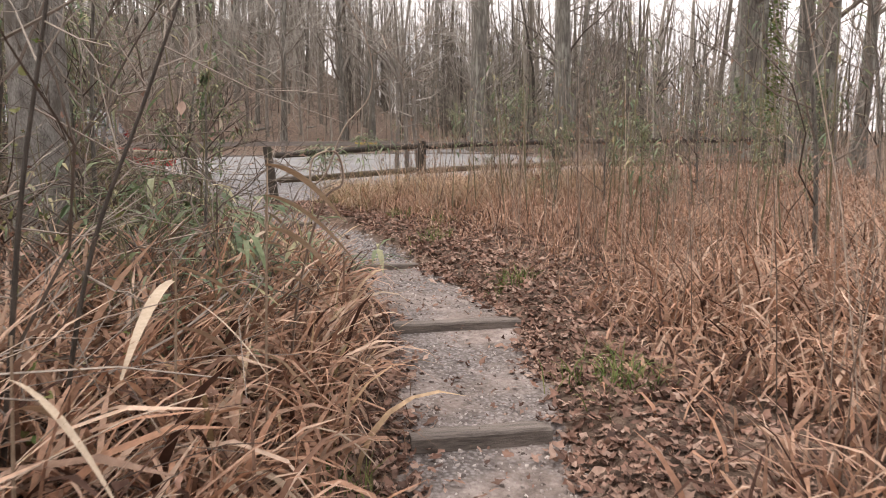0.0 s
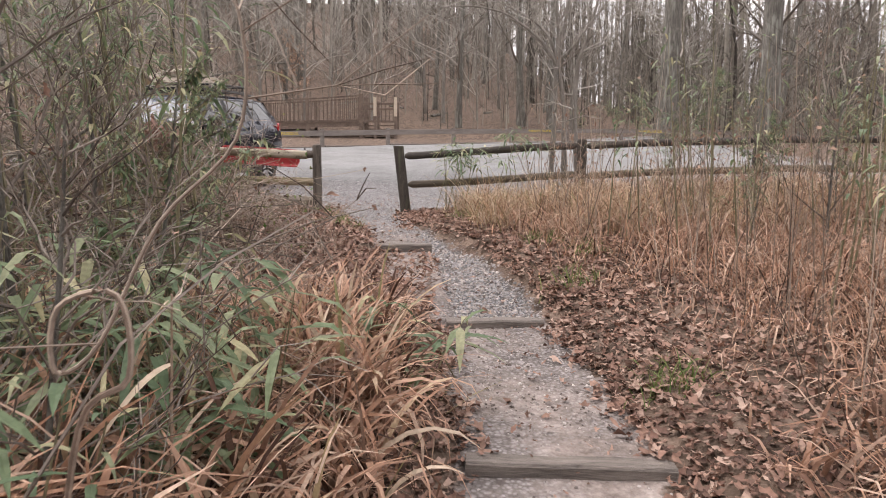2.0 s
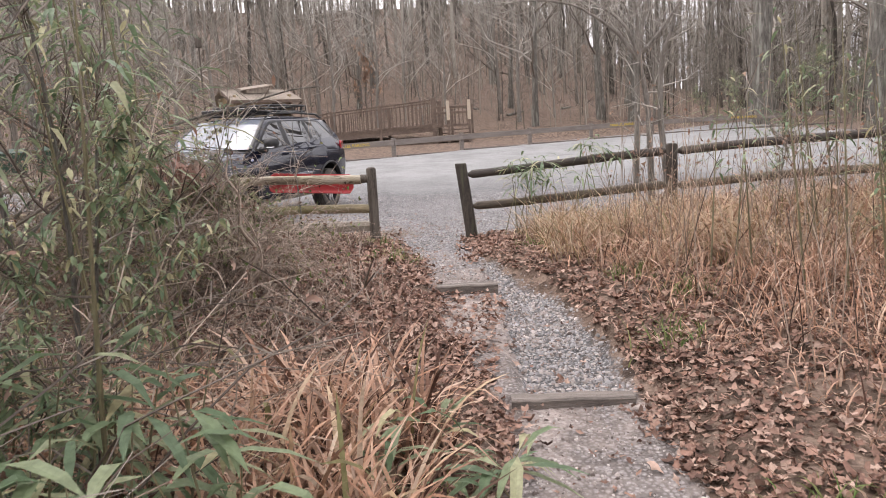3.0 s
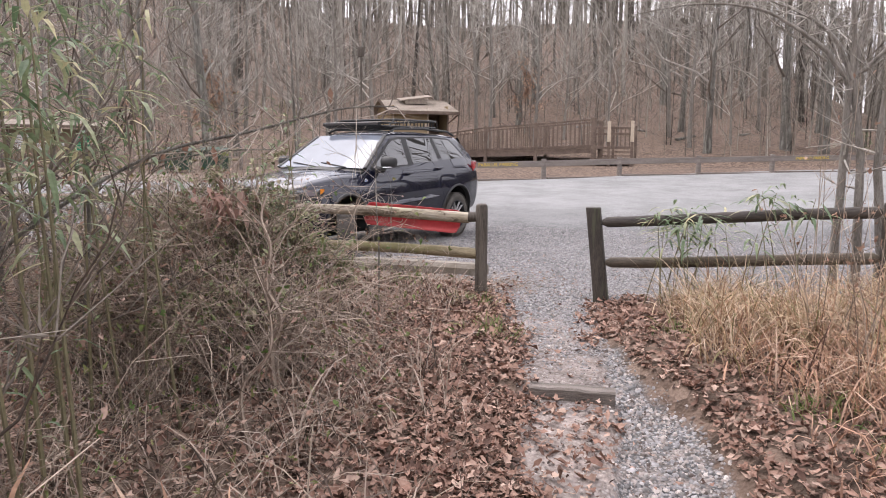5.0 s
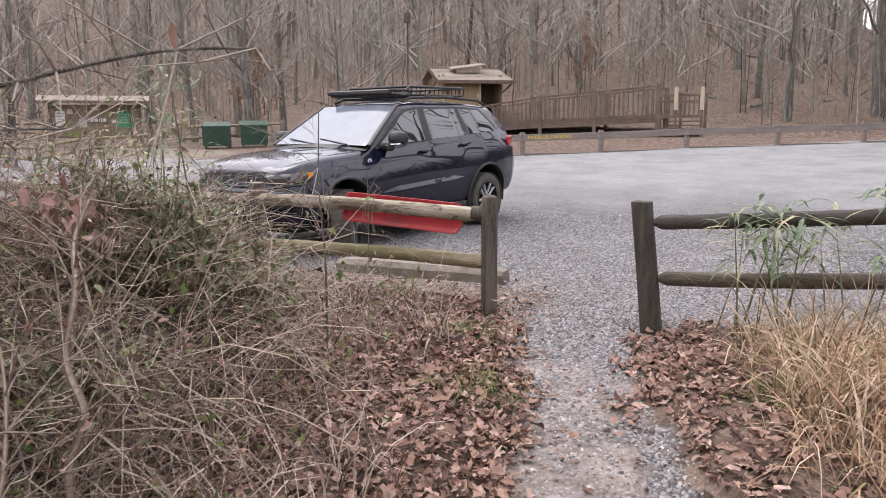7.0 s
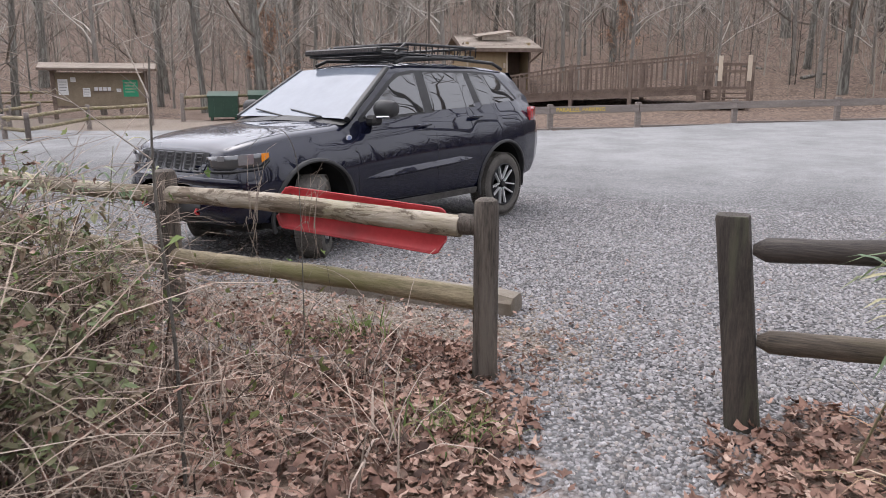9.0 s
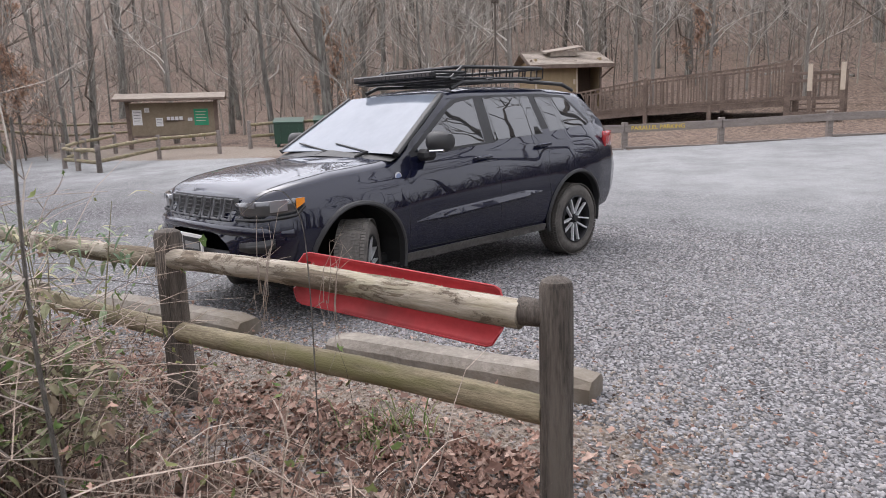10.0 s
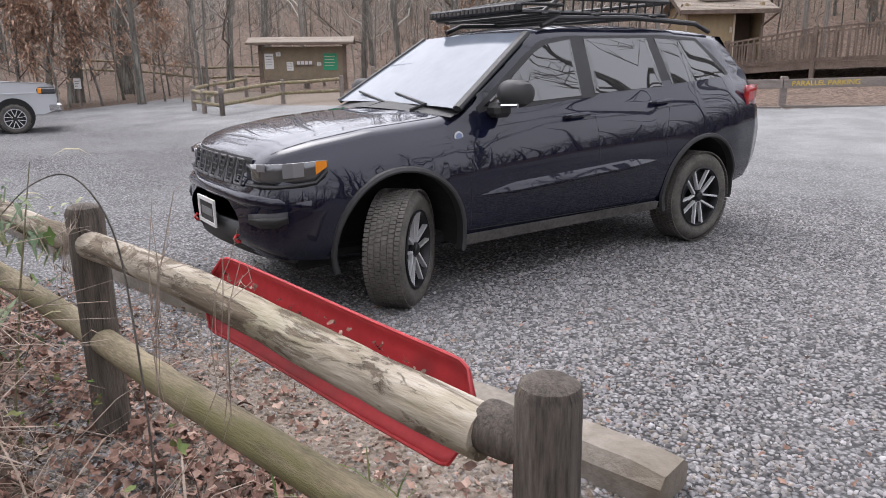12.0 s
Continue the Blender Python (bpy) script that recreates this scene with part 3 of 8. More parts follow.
def red_sled():
    """A long shallow red plastic sled lying on its side against the rail, with leaves caught in it."""
    L, H, r = 1.07, 0.235, 0.06
    rows = []
    nu, nv = 40, 16
    for i in range(nu + 1):
        u = -L / 2 + L * i / nu
        e = L / 2 - abs(u)
        half = H / 2 if e > r else H / 2 - r + math.sqrt(max(0.0, r * r - (r - e) ** 2))
        row = []
        for j in range(nv + 1):
            s = -1 + 2 * j / nv
            lip = 0.022 * max(0.0, (abs(s) - 0.62) / 0.38) ** 2 + 0.014 * max(0.0, 1 - e / 0.12) ** 2
            row.append(Vector((u, -lip - 0.006 * math.sin(5 * u), half * s)))
        rows.append(row)
    b = Builder()
    b.grid(rows)
    ob = part("sled", b, RED, smooth=True)
    sol = ob.modifiers.new("thickness", "SOLIDIFY")
    sol.thickness, sol.offset = 0.006, 0
    ob.matrix_basis = Matrix.Translation((-0.785, 0.098, 0.735)) @ Matrix.Rotation(radians(3.4), 4, "Y") @ Matrix.Rotation(radians(-14), 4, "X")
    # rolled edge round the sheet
    edge = [r[0] for r in rows] + rows[-1][1:] + [r[-1] for r in reversed(rows)][1:] + list(reversed(rows[0]))[1:]
    b = Builder()
    b.tube(edge, 0.0045, 6)
    part("rolled_rim", b, RED, ob, "rolled red plastic edge", smooth=True)
    return tagged(ob, "scuffed red plastic sled wedged behind the top fence rail", "sled")


red_sled()

# ---- far board fence along the lot ----
FARFENCE = surface("grey_weathered_board", (0.12, 0.1, 0.09), (0.26, 0.225, 0.2), 3.0, 0.85, 0, 0.3, (0.6, 4, 4), dist=0.005)
YELLOW = plain("faded_yellow_paint", (0.62, 0.43, 0.05), 0.7)


def text_mesh(body, size, material, name, parent):
    cu = bpy.data.curves.new(name, "FONT")
    cu.body, cu.size, cu.extrude, cu.align_x, cu.align_y = body, size, 0.003, "CENTER", "CENTER"
    tmp = bpy.data.objects.new(name, cu)
    scene.collection.objects.link(tmp)
    dg = bpy.context.evaluated_depsgraph_get()
    me = bpy.data.meshes.new_from_object(tmp.evaluated_get(dg))
    bpy.data.objects.remove(tmp)
    me.materials.clear()
    me.materials.append(material)
    ob = new(name, me)
    ob.parent = parent
    return ob


def board_fence():
    f = empty("board_fence", label="low grey board fence with yellow stencilled lettering along the lot", category="fence")
    pts = [(-7.6, 15.1), (-5.0, 15.75), (-2.9, 16.9), (-0.65, 19.0), (1.95, 20.6), (4.5, 22.2), (7.2, 23.6), (10.0, 25.0), (13.0, 26.2), (16.2, 27.0)]
    for i, (x, y) in enumerate(pts):
        z = gz(x, y)
        b = Builder()
        b.box((-0.07, -0.07, -0.2), (0.07, 0.07, 0.66), chamfer=0.012)
        p = part("post", b, FARFENCE, f)
        p.matrix_basis = Matrix.Translation((x, y, z)) @ Matrix.Rotation(0.6, 4, "Z")
        if i + 1 < len(pts):
            x2, y2 = pts[i + 1]
            a, c = Vector((x, y, z)), Vector((x2, y2, gz(x2, y2)))
            d = c - a
            ang = math.atan2(d.y, d.x)
            for lo, hi in ((0.40, 0.60),):
                b = Builder()
                b.box((0, -0.02, lo), (d.length, 0.02, hi), chamfer=0.006)
                r = part("board", b, FARFENCE, f)
                r.matrix_basis = Matrix.Translation(a) @ Matrix.Rotation(ang, 4, "Z") @ Matrix.Rotation(-math.atan2(d.z, d.xy.length), 4, "Y") @ Matrix.Translation((0, -0.09, 0))
                if i in (1, 5, 7):
                    t = text_mesh("PARALLEL PARKING", 0.15, YELLOW, "lettering", r)
                    t["label"] = "faded yellow stencilled lettering"
                    t.matrix_basis = Matrix.Translation((d.length * 0.5 if i != 1 else 0.82, -0.026, 0.5)) @ Matrix.Rotation(radians(90), 4, "X")
            b = Builder()
            b.box((0, -0.06, -0.05), (d.length, 0.06, 0.06), chamfer=0.01)
            r = part("kerb_timber", b, TIMBER, f)
            r.matrix_basis = Matrix.Translation(a + Vector((0, 0, 0.0))) @ Matrix.Rotation(ang, 4, "Z") @ Matrix.Translation((0, -0.2, 0))


board_fence()

# ---- timber deck and ramp ----
PALE = plain("pale_new_lumber", (0.5, 0.42, 0.33), 0.75)


def deck():
    y = 26.0
    f = empty("wooden_deck", label="brown wooden deck and ramp with slatted railings on posts", category="deck")
    # x, railing top, railing foot, ground
    P = [(-13.6, 2.0, 1.05), (-10.6, 2.25, 1.3), (-7.6, 2.63, 1.5), (-5.2, 2.78, 1.58), (-2.55, 2.97, 1.68)]
    for i, (x, top, low) in enumerate(P):
        g = gz(x, y)
        w = 0.11 if i == 4 else 0.075
        b = Builder()
        b.box((x - w, y - w, g - 0.2), (x + w, y + w, top + 0.06), chamfer=0.01)
        part("post", b, DECKWOOD, f)
        b = Builder()
        b.box((x - w, y + 2.2, g - 0.2), (x + w, y + 2.2 + 2 * w, top), chamfer=0.01)
        part("post", b, DECKWOOD, f)
    for side in (0, 1):
        yy = y - 0.06 + side * 2.26
        for (x0, t0, l0), (x1, t1, l1) in zip(P, P[1:]):
            for a0, a1, h in ((t0, t1, 0.07), (l0 + 0.14, l1 + 0.14, 0.1)):
                b = Builder()
                b.prism([(x0 + 0.07, a0 - h), (x1 - 0.07, a1 - h), (x1 - 0.07, a1), (x0 + 0.07, a0)], yy - 0.03, yy + 0.03)
                part("railing_beam", b, DECKWOOD, f)
            k = int((x1 - x0) / 0.2)
            for j in range(1, k):
                u = j / k
                x = x0 + (x1 - x0) * u
                b = Builder()
                b.box((x - 0.028, yy - 0.055, l0 + (l1 - l0) * u + 0.06), (x + 0.028, yy - 0.03, t0 + (t1 - t0) * u - 0.04))
                part("baluster", b, DECKWOOD, f)
    for (x0, t0, l0), (x1, t1, l1) in zip(P, P[1:]):
        b = Builder()
        b.prism([(x0, l0 - 0.22), (x1, l1 - 0.22), (x1, l1), (x0, l0)], y - 0.03, y + 0.03)
        part("rim_joist", b, DECKWOOD, f)
        k = int((x1 - x0) / 0.15)
        for j in range(k):
            u0, u1 = j / k, (j + 0.93) / k
            a, c = x0 + (x1 - x0) * u0, x0 + (x1 - x0) * u1
            za, zc = l0 + (l1 - l0) * u0, l0 + (l1 - l0) * u1
            b = Builder()
            b.prism([(a, za - 0.04), (c, zc - 0.04), (c, zc), (a, za)], y + 0.03, y + 2.3)
            part("deck_board", b, DECKWOOD, f)
    # stair with pale newels at the end of the deck
    for x, dy in ((-1.85, -0.2), (-0.85, -0.2), (-1.85, 1.5), (-0.85, 1.5)):
        g = gz(x, y + dy)
        b = Builder()
        b.box((x - 0.06, y + dy - 0.06, g - 0.2), (x + 0.06, y + dy + 0.06, 2.7), chamfer=0.01)
        part("newel", b, DECKWOOD, f)
        if dy < 0:
            b = Builder()
            b.box((x - 0.075, y + dy - 0.085, 1.95), (x + 0.075, y + dy - 0.062, 2.86), chamfer=0.006)
            part("newel_board", b, PALE, f, "pale unstained board")
    for h in (1.25, 1.75, 2.35, 2.6):
        b = Builder()
        b.box((-2.44, y - 0.2, h - 0.1), (-0.8, y - 0.16, h), chamfer=0.004)
        part("railing_beam", b, DECKWOOD, f)
    for j in range(8):
        b = Builder()
        x = -2.3 + 0.19 * j
        b.box((x - 0.025, y - 0.16, 1.75), (x + 0.025, y - 0.135, 2.5))
        part("baluster", b, DECKWOOD, f)
    for j in range(4):
        b = Builder()
        b.box((-2.4, y - 0.1 + 0.3 * j, 0.95 + 0.18 * j), (-0.9, y + 0.22 + 0.3 * j, 1.0 + 0.18 * j), chamfer=0.005)
        part("tread", b, DECKWOOD, f)


deck()

# ---- hut ----
HUTWALL = surface("tan_painted_siding", (0.25, 0.185, 0.105), (0.33, 0.25, 0.15), 1.2, 0.8, 0, 0.2, (6, 6, 1), dist=0.004)
# brown recess boards, their colour darkened for the shade inside
HUTDARK = surface("shaded_brown_board", (0.09, 0.06, 0.045), (0.14, 0.1, 0.075), 2.0, 0.85, 0, 0.2)
SHINGLE = surface("weathered_roof_shingle", (0.16, 0.13, 0.105), (0.36, 0.31, 0.26), 4.0, 0.9, 0, 0.5, (1, 3, 1), dist=0.01)


def hut():
    f = empty("hut", Matrix.Translation((-12.3, 29.6, 0)) @ Matrix.Rotation(radians(38), 4, "Z") @ Matrix.Diagonal((0.66, 0.85, 1, 1)), label="small tan wooden hut with a low shingled roof and brown trim", category="hut")
    g = gz(-11.2, 30.5) - 0.4

    def piece(name, lo, hi, m, label="", ch=0.01, mx=None):
        b = Builder()
        b.box(lo, hi, mx, chamfer=ch)
        return part(name, b, m, f, label)

    piece("wall", (-2.3, -0.08, g), (0.55, 0.08, 3.75), HUTWALL)
    piece("wall", (-2.38, 0.08, g), (-2.22, 4.2, 3.95), HUTWALL)
    piece("wall", (2.2, 0.0, g), (2.36, 4.2, 3.95), HUTWALL)
    piece("wall", (-2.22, 4.06, g), (2.2, 4.2, 4.2), HUTWALL)
    piece("recess_wall", (0.63, 1.6, g), (2.2, 1.72, 3.9), HUTDARK)
    piece("recess_wall", (0.47, 0.08, g), (0.63, 1.72, 3.85), HUTDARK)
    piece("corner_board", (-2.43, -0.13, g), (-2.3, -0.082, 3.75), PALE)
    piece("corner_board", (0.5, -0.13, g), (0.62, -0.082, 3.75), PALE)
    piece("corner_post", (2.2, -0.1, g), (2.36, -0.002, 3.75), DECKWOOD)
    piece("sign", (0.3, -0.11, 2.75), (0.46, -0.085, 2.98), PALE, "small pale notice")
    # two roof slopes with the ridge along the front
    for s, (y0, z0, y1, z1) in enumerate(((-0.75, 3.62, 2.1, 4.32), (4.95, 3.62, 2.1, 4.32))):
        b = Builder()
        rows = []
        n = 9
        for i in range(n + 1):
            u = i / n
            yy, zz = y0 + (y1 - y0) * u, z0 + (z1 - z0) * u
            step = 0.014 if i else 0
            rows.append([Vector((-2.9, yy, zz)), Vector((3.0, yy, zz))])
            if 0 < i < n:
                rows.append([Vector((-2.9, yy, zz + step)), Vector((3.0, yy, zz + step))])
        b.grid(rows)
        r = part("roof", b, SHINGLE, f)
        so = r.modifiers.new("thickness", "SOLIDIFY")
        so.thickness, so.offset = 0.07, -1 if s == 0 else 1
    piece("fascia", (-2.92, -0.8, 3.46), (3.02, -0.755, 3.64), DECKWOOD)
    piece("fascia", (-2.95, -0.75, 3.4), (-2.905, 2.1, 3.6), DECKWOOD, mx=Matrix.Translation((0, -0.75, 3.5)) @ Matrix.Rotation(radians(17.2), 4, "X") @ Matrix.Translation((0, 0.75, -3.5)))
    piece("roof_vent", (-1.0, 0.9, 4.08), (0.9, 1.8, 4.34), SHINGLE, mx=None)
    piece("skylight", (-1.4, 0.8, 4.4), (1.3, 1.9, 4.45), SHINGLE, mx=Matrix.Translation((0, 1.2, 4.4)) @ Matrix.Rotation(radians(8), 4, "X") @ Matrix.Rotation(radians(-5), 4, "Y") @ Matrix.Translation((0, -1.2, -4.4)))
    b = Builder()
    b.tube([(2.28, -0.05, 3.0), (2.95, -0.7, 3.5)], 0.05, 8)
    part("brace", b, DECKWOOD, f)
    b = Builder()
    b.tube([(-3.4, 0.2, 3.0), (-2.6, 0.1, 3.9)], 0.07, 6)
    part("roof_rafter", b, DECKWOOD, f)


hut()

# ---- notice kiosk with its rail fences, bins ----
BOARD = surface("brown_notice_board", (0.16, 0.122, 0.08), (0.25, 0.2, 0.14), 2.0, 0.8, 0, 0.15)
PAPER = plain("white_paper", (0.66, 0.65, 0.64), 0.8)
GREENSIGN = plain("green_sign", (0.015, 0.26, 0.13), 0.6)
BINGREEN = surface("dark_green_steel", (0.008, 0.034, 0.02), (0.018, 0.06, 0.035), 2.0, 0.5, 0, 0.1)
INK = plain("grey_ink", (0.2, 0.2, 0.2), 0.8)


def kiosk():
    g = gz(-24.9, 16.9) - 0.05
    f = empty("notice_kiosk", Matrix.Translation((-24.6, 17.15, g)) @ Matrix.Rotation(radians(46), 4, "Z") @ Matrix.Diagonal((0.86, 0.86, 0.82, 1)), label="brown roofed notice kiosk with pinned papers and a green sign", category="kiosk")

    def piece(name, lo, hi, m, label="", ch=0.008, mx=None, par=None):
        b = Builder()
        b.box(lo, hi, mx, chamfer=ch)
        return part(name, b, m, par or f, label)

    for x in (-2.0, 2.0):
        piece("post", (x - 0.09, -0.09, -0.3), (x + 0.09, 0.09, 2.35), DECKWOOD)
        piece("rafter", (x - 0.06, -0.75, 2.3), (x + 0.06, 0.75, 2.42), DECKWOOD)
    piece("panel", (-1.91, -0.04, 0.65), (1.91, 0.04, 2.25), BOARD)
    piece("frame", (-1.91, -0.07, 0.55), (1.91, 0.07, 0.648), DECKWOOD)
    for s in (-1, 1):
        b = Builder()
        rows = []
        for i in range(5):
            u = i / 4
            rows.append([Vector((-2.5, s * (0.85 - 0.85 * u), 2.42 + 0.3 * u + 0.015 * (i % 2))), Vector((2.5, s * (0.85 - 0.85 * u), 2.42 + 0.3 * u + 0.015 * (i % 2)))])
        b.grid(rows)
        r = part("roof", b, SHINGLE, f)
        so = r.modifiers.new("thickness", "SOLIDIFY")
        so.thickness = 0.06
    piece("fascia", (-2.5, -0.9, 2.32), (2.5, -0.86, 2.44), DECKWOOD)
    for x, z, w, h, m, lab in ((-1.6, 1.55, 0.42, 0.75, PAPER, "white notice"), (-1.15, 1.9, 0.22, 0.22, PAPER, "white notice"), (-0.62, 1.3, 0.32, 0.42, PAPER, "white notice"), (0.78, 1.4, 0.2, 0.16, PAPER, "white notice"), (1.3, 1.5, 0.66, 0.82, GREENSIGN, "green sign")):
        p = piece("notice", (x - w / 2, -0.055, z - h / 2), (x + w / 2, -0.044, z + h / 2), m, lab, 0.002)
        for j in range(4):
            piece("writing", (x - w * 0.38, -0.059, z + h * (0.3 - 0.18 * j)), (x + w * (0.38 - 0.1 * (j % 2)), -0.0565, z + h * (0.34 - 0.18 * j)), INK if m is PAPER else PALE, "", 0, par=p)
    for j in range(4):
        piece("leaflet", (-0.28 + 0.19 * j, -0.07, 1.38), (-0.13 + 0.19 * j, -0.044, 1.55), PAPER, "small white leaflet", 0.002)
    piece("leaflet_shelf", (-0.35, -0.14, 1.33), (0.55, -0.041, 1.375), DECKWOOD)


kiosk()


def rail_fence(pts, name, label, post_h=1.0, rails=(0.45, 0.85)):
    f = empty(name, label=label, category="fence")
    for i, (x, y) in enumerate(pts):
        z = gz(x, y)
        b = Builder()
        round_post(b, x, y, z, z + post_h, 0.075, seed=i)
        part("post", b, FARFENCE, f, smooth=True)
        if i:
            x0, y0 = pts[i - 1]
            for k, h in enumerate(rails):
                b = Builder()
                log_rail(b, (x0, y0, gz(x0, y0) + h), (x, y, z + h), 0.055, 0.055, seed=i * 5 + k, sides=8)
                part("rail", b, RAILWOOD, f, smooth=True)


rail_fence([(-18.4, 9.8), (-19.8, 10.0), (-21.2, 10.4)], "rail_fence", "short weathered round-rail fence at the lot's edge", 0.72, (0.3, 0.62))
rail_fence([(-18.4, 9.8), (-19.9, 12.9), (-18.8, 14.5)], "rail_fence", "weathered round-rail fence leading to the kiosk", 0.8, (0.33, 0.68))
rail_fence([(-21.2, 10.4), (-23.0, 12.2), (-24.6, 14.4)], "rail_fence", "weathered round-rail fence before the kiosk", 0.8, (0.33, 0.68))
rail_fence([(-18.9, 16.0), (-17.8, 17.6), (-16.6, 19.4)], "rail_fence", "weathered round-rail fence beside the bins", 1.0)
rail_fence([(-40, 14.0), (-36.5, 15.6), (-33.0, 17.2), (-29.6, 18.6), (-27.0, 20.0)], "rail_fence", "weathered round-rail fence at the wood's edge", 1.15, (0.55, 1.0))


def bin_container(x, y, yaw):
    f = empty("waste_bin", Matrix.Translation((x, y, gz(x, y))) @ Matrix.Rotation(radians(yaw), 4, "Z") @ Matrix.Diagonal((0.64, 0.64, 0.78, 1)), label="dark green steel waste container with a sloped lid", category="waste bin", group="waste bins by the lot")
    b = Builder()
    b.prism([(-0.55, 0.12), (0.55, 0.12), (0.6, 1.0), (0.6, 1.05), (-0.6, 1.25), (-0.6, 1.0)], -0.8, 0.8)
    part("body", b, BINGREEN, f)
    b = Builder()
    b.prism([(-0.66, 1.27), (0.66, 1.06), (0.66, 1.1), (-0.66, 1.32)], -0.84, 0.84)
    part("lid", b, BINGREEN, f)
    for yy in (-0.5, 0, 0.5):
        b = Builder()
        b.box((0.6, yy - 0.04, 0.2), (0.64, yy + 0.04, 0.98))
        part("rib", b, BINGREEN, f)
    for xx in (-0.45, 0.45):
        for yy in (-0.65, 0.65):
            b = Builder()
            b.box((xx - 0.08, yy - 0.05, -0.05), (xx + 0.08, yy + 0.05, 0.12))
            part("foot", b, BINGREEN, f)


bin_container(-17.9, 17.0, -50)
bin_container(-16.85, 17.95, -50)


def small_sign(x, y, h, label):
    f = empty("sign_post", Matrix.Translation((x, y, gz(x, y))) @ Matrix.Rotation(radians(40), 4, "Z"), label=label, category="sign")
    b = Builder()
    b.box((-0.045, -0.045, -0.2), (0.045, 0.045, h), chamfer=0.008)
    part("post", b, FARFENCE, f)
    b = Builder()
    b.box((-0.14, -0.07, h - 0.42), (0.14, -0.048, h - 0.04), chamfer=0.004)
    p = part("sign_plate", b, PAPER, f, "white sign plate")
    for j in range(3):
        b = Builder()
        b.box((-0.1, -0.074, h - 0.16 - 0.09 * j), (0.1 - 0.04 * j, -0.0715, h - 0.13 - 0.09 * j))
        part("writing", b, INK, p)


small_sign(-28.5, 9.6, 1.1, "small white sign on a wooden post at the wood's edge")


def lamp_pole():
    x, y = -13.1, 24.0
    z = gz(x, y)
    f = empty("bird_box_pole", Matrix.Translation((x, y, z)), label="thin dark pole with a small dark box on top", category="pole")
    b = Builder()
    b.tube([(0, 0, -0.2), (0, 0, 2.5), (0.01, 0, 5.0)], [0.05, 0.045, 0.04], 8)
    part("pole", b, DARKPOST, f, smooth=True)
    b = Builder()
    b.box((-0.12, -0.12, 5.0), (0.12, 0.12, 5.45), chamfer=0.02)
    part("box", b, DARKPOST, f)


lamp_pole()


# ---- vehicles ----
def paint(name, colour, coat=1.0, rough=0.3, metal=0.0):
    m, n, l, b = mat(name)
    dust = ramp_node(n, l, noise_node(n, l, 5.0, 6, 0.7, place(n)), (0.42, (0, 0, 0)), (0.8, (1, 1, 1)))
    col = mix_node(n, l, math_node(n, l, "MULTIPLY", dust, 0.012), colour, (0.14, 0.12, 0.1))
    # the sky's reflection painted as a pale tint on what faces up
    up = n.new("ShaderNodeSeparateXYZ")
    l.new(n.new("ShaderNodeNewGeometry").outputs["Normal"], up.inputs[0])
    sky_sheen = math_node(n, l, "MULTIPLY", math_node(n, l, "POWER", math_node(n, l, "MAXIMUM", up.outputs["Z"], 0.0), 4.0), 0.1)
    col = mix_node(n, l, sky_sheen, col, (0.42, 0.42, 0.44))
    l.new(col, b.inputs["Base Color"])
    b.inputs["Roughness"].default_value, b.inputs["Metallic"].default_value = rough, metal
    b.inputs["Specular IOR Level"].default_value = 0.05
    b.inputs["Coat Weight"].default_value, b.inputs["Coat IOR"].default_value = coat, 1.53
    l.new(math_node(n, l, "ADD", math_node(n, l, "MULTIPLY", dust, 0.03), 0.012), b.inputs["Coat Roughness"])
    return m


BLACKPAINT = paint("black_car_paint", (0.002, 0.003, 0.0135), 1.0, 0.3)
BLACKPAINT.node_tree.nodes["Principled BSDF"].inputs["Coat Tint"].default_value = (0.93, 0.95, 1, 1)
SILVERPAINT = paint("silver_truck_paint", (0.46, 0.47, 0.49), 1.0, 0.35, 0.2)


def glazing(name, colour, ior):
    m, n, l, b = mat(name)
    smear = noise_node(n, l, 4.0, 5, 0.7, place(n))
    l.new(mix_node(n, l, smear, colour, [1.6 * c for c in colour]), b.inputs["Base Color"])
    b.inputs["Roughness"].default_value, b.inputs["Coat Weight"].default_value = 0.02, 1.0
    b.inputs["Specular IOR Level"].default_value, b.inputs["Coat IOR"].default_value = 0.0, ior
    l.new(math_node(n, l, "MULTIPLY", smear, 0.03), b.inputs["Coat Roughness"])
    return m


CARGLASS = glazing("dark_tinted_glass", (0.006, 0.007, 0.009), 2.1)
# pale base colour carries part of the sky's reflection
SCREEN = glazing("sky_pale_windscreen", (0.11, 0.125, 0.15), 1.6)
TRIM = plain("black_textured_plastic", (0.018, 0.018, 0.019), 0.55)
GREYTRIM = plain("dusty_grey_plastic", (0.026, 0.026, 0.027), 0.55)
DARKMETAL = plain("black_powder_coated_steel", (0.012, 0.012, 0.013), 0.4, 0.2)
ALLOY = plain("machined_alloy", (0.62, 0.62, 0.63), 0.35, 0.3)
DARKALLOY = plain("dark_alloy_pocket", (0.02, 0.02, 0.022), 0.4, 0.4)
TYRE = surface("dusty_tyre_rubber", (0.04, 0.037, 0.033), (0.13, 0.118, 0.105), 6.0, 0.85, 0, 0.4, dist=0.004)
LENS = plain("smoked_lamp_lens", (0.07, 0.072, 0.078), 0.1, 0.2, 1.0, 0.8)
DUSTY = surface("mud_dusted_sill", (0.03, 0.028, 0.026), (0.11, 0.102, 0.094), 5.0, 0.8, 0, 0.2)
AMBER = plain("amber_lens", (0.75, 0.25, 0.02), 0.2, 0, 0.6)
REDLENS = plain("red_lens", (0.35, 0.012, 0.015), 0.15, 0, 0.8)
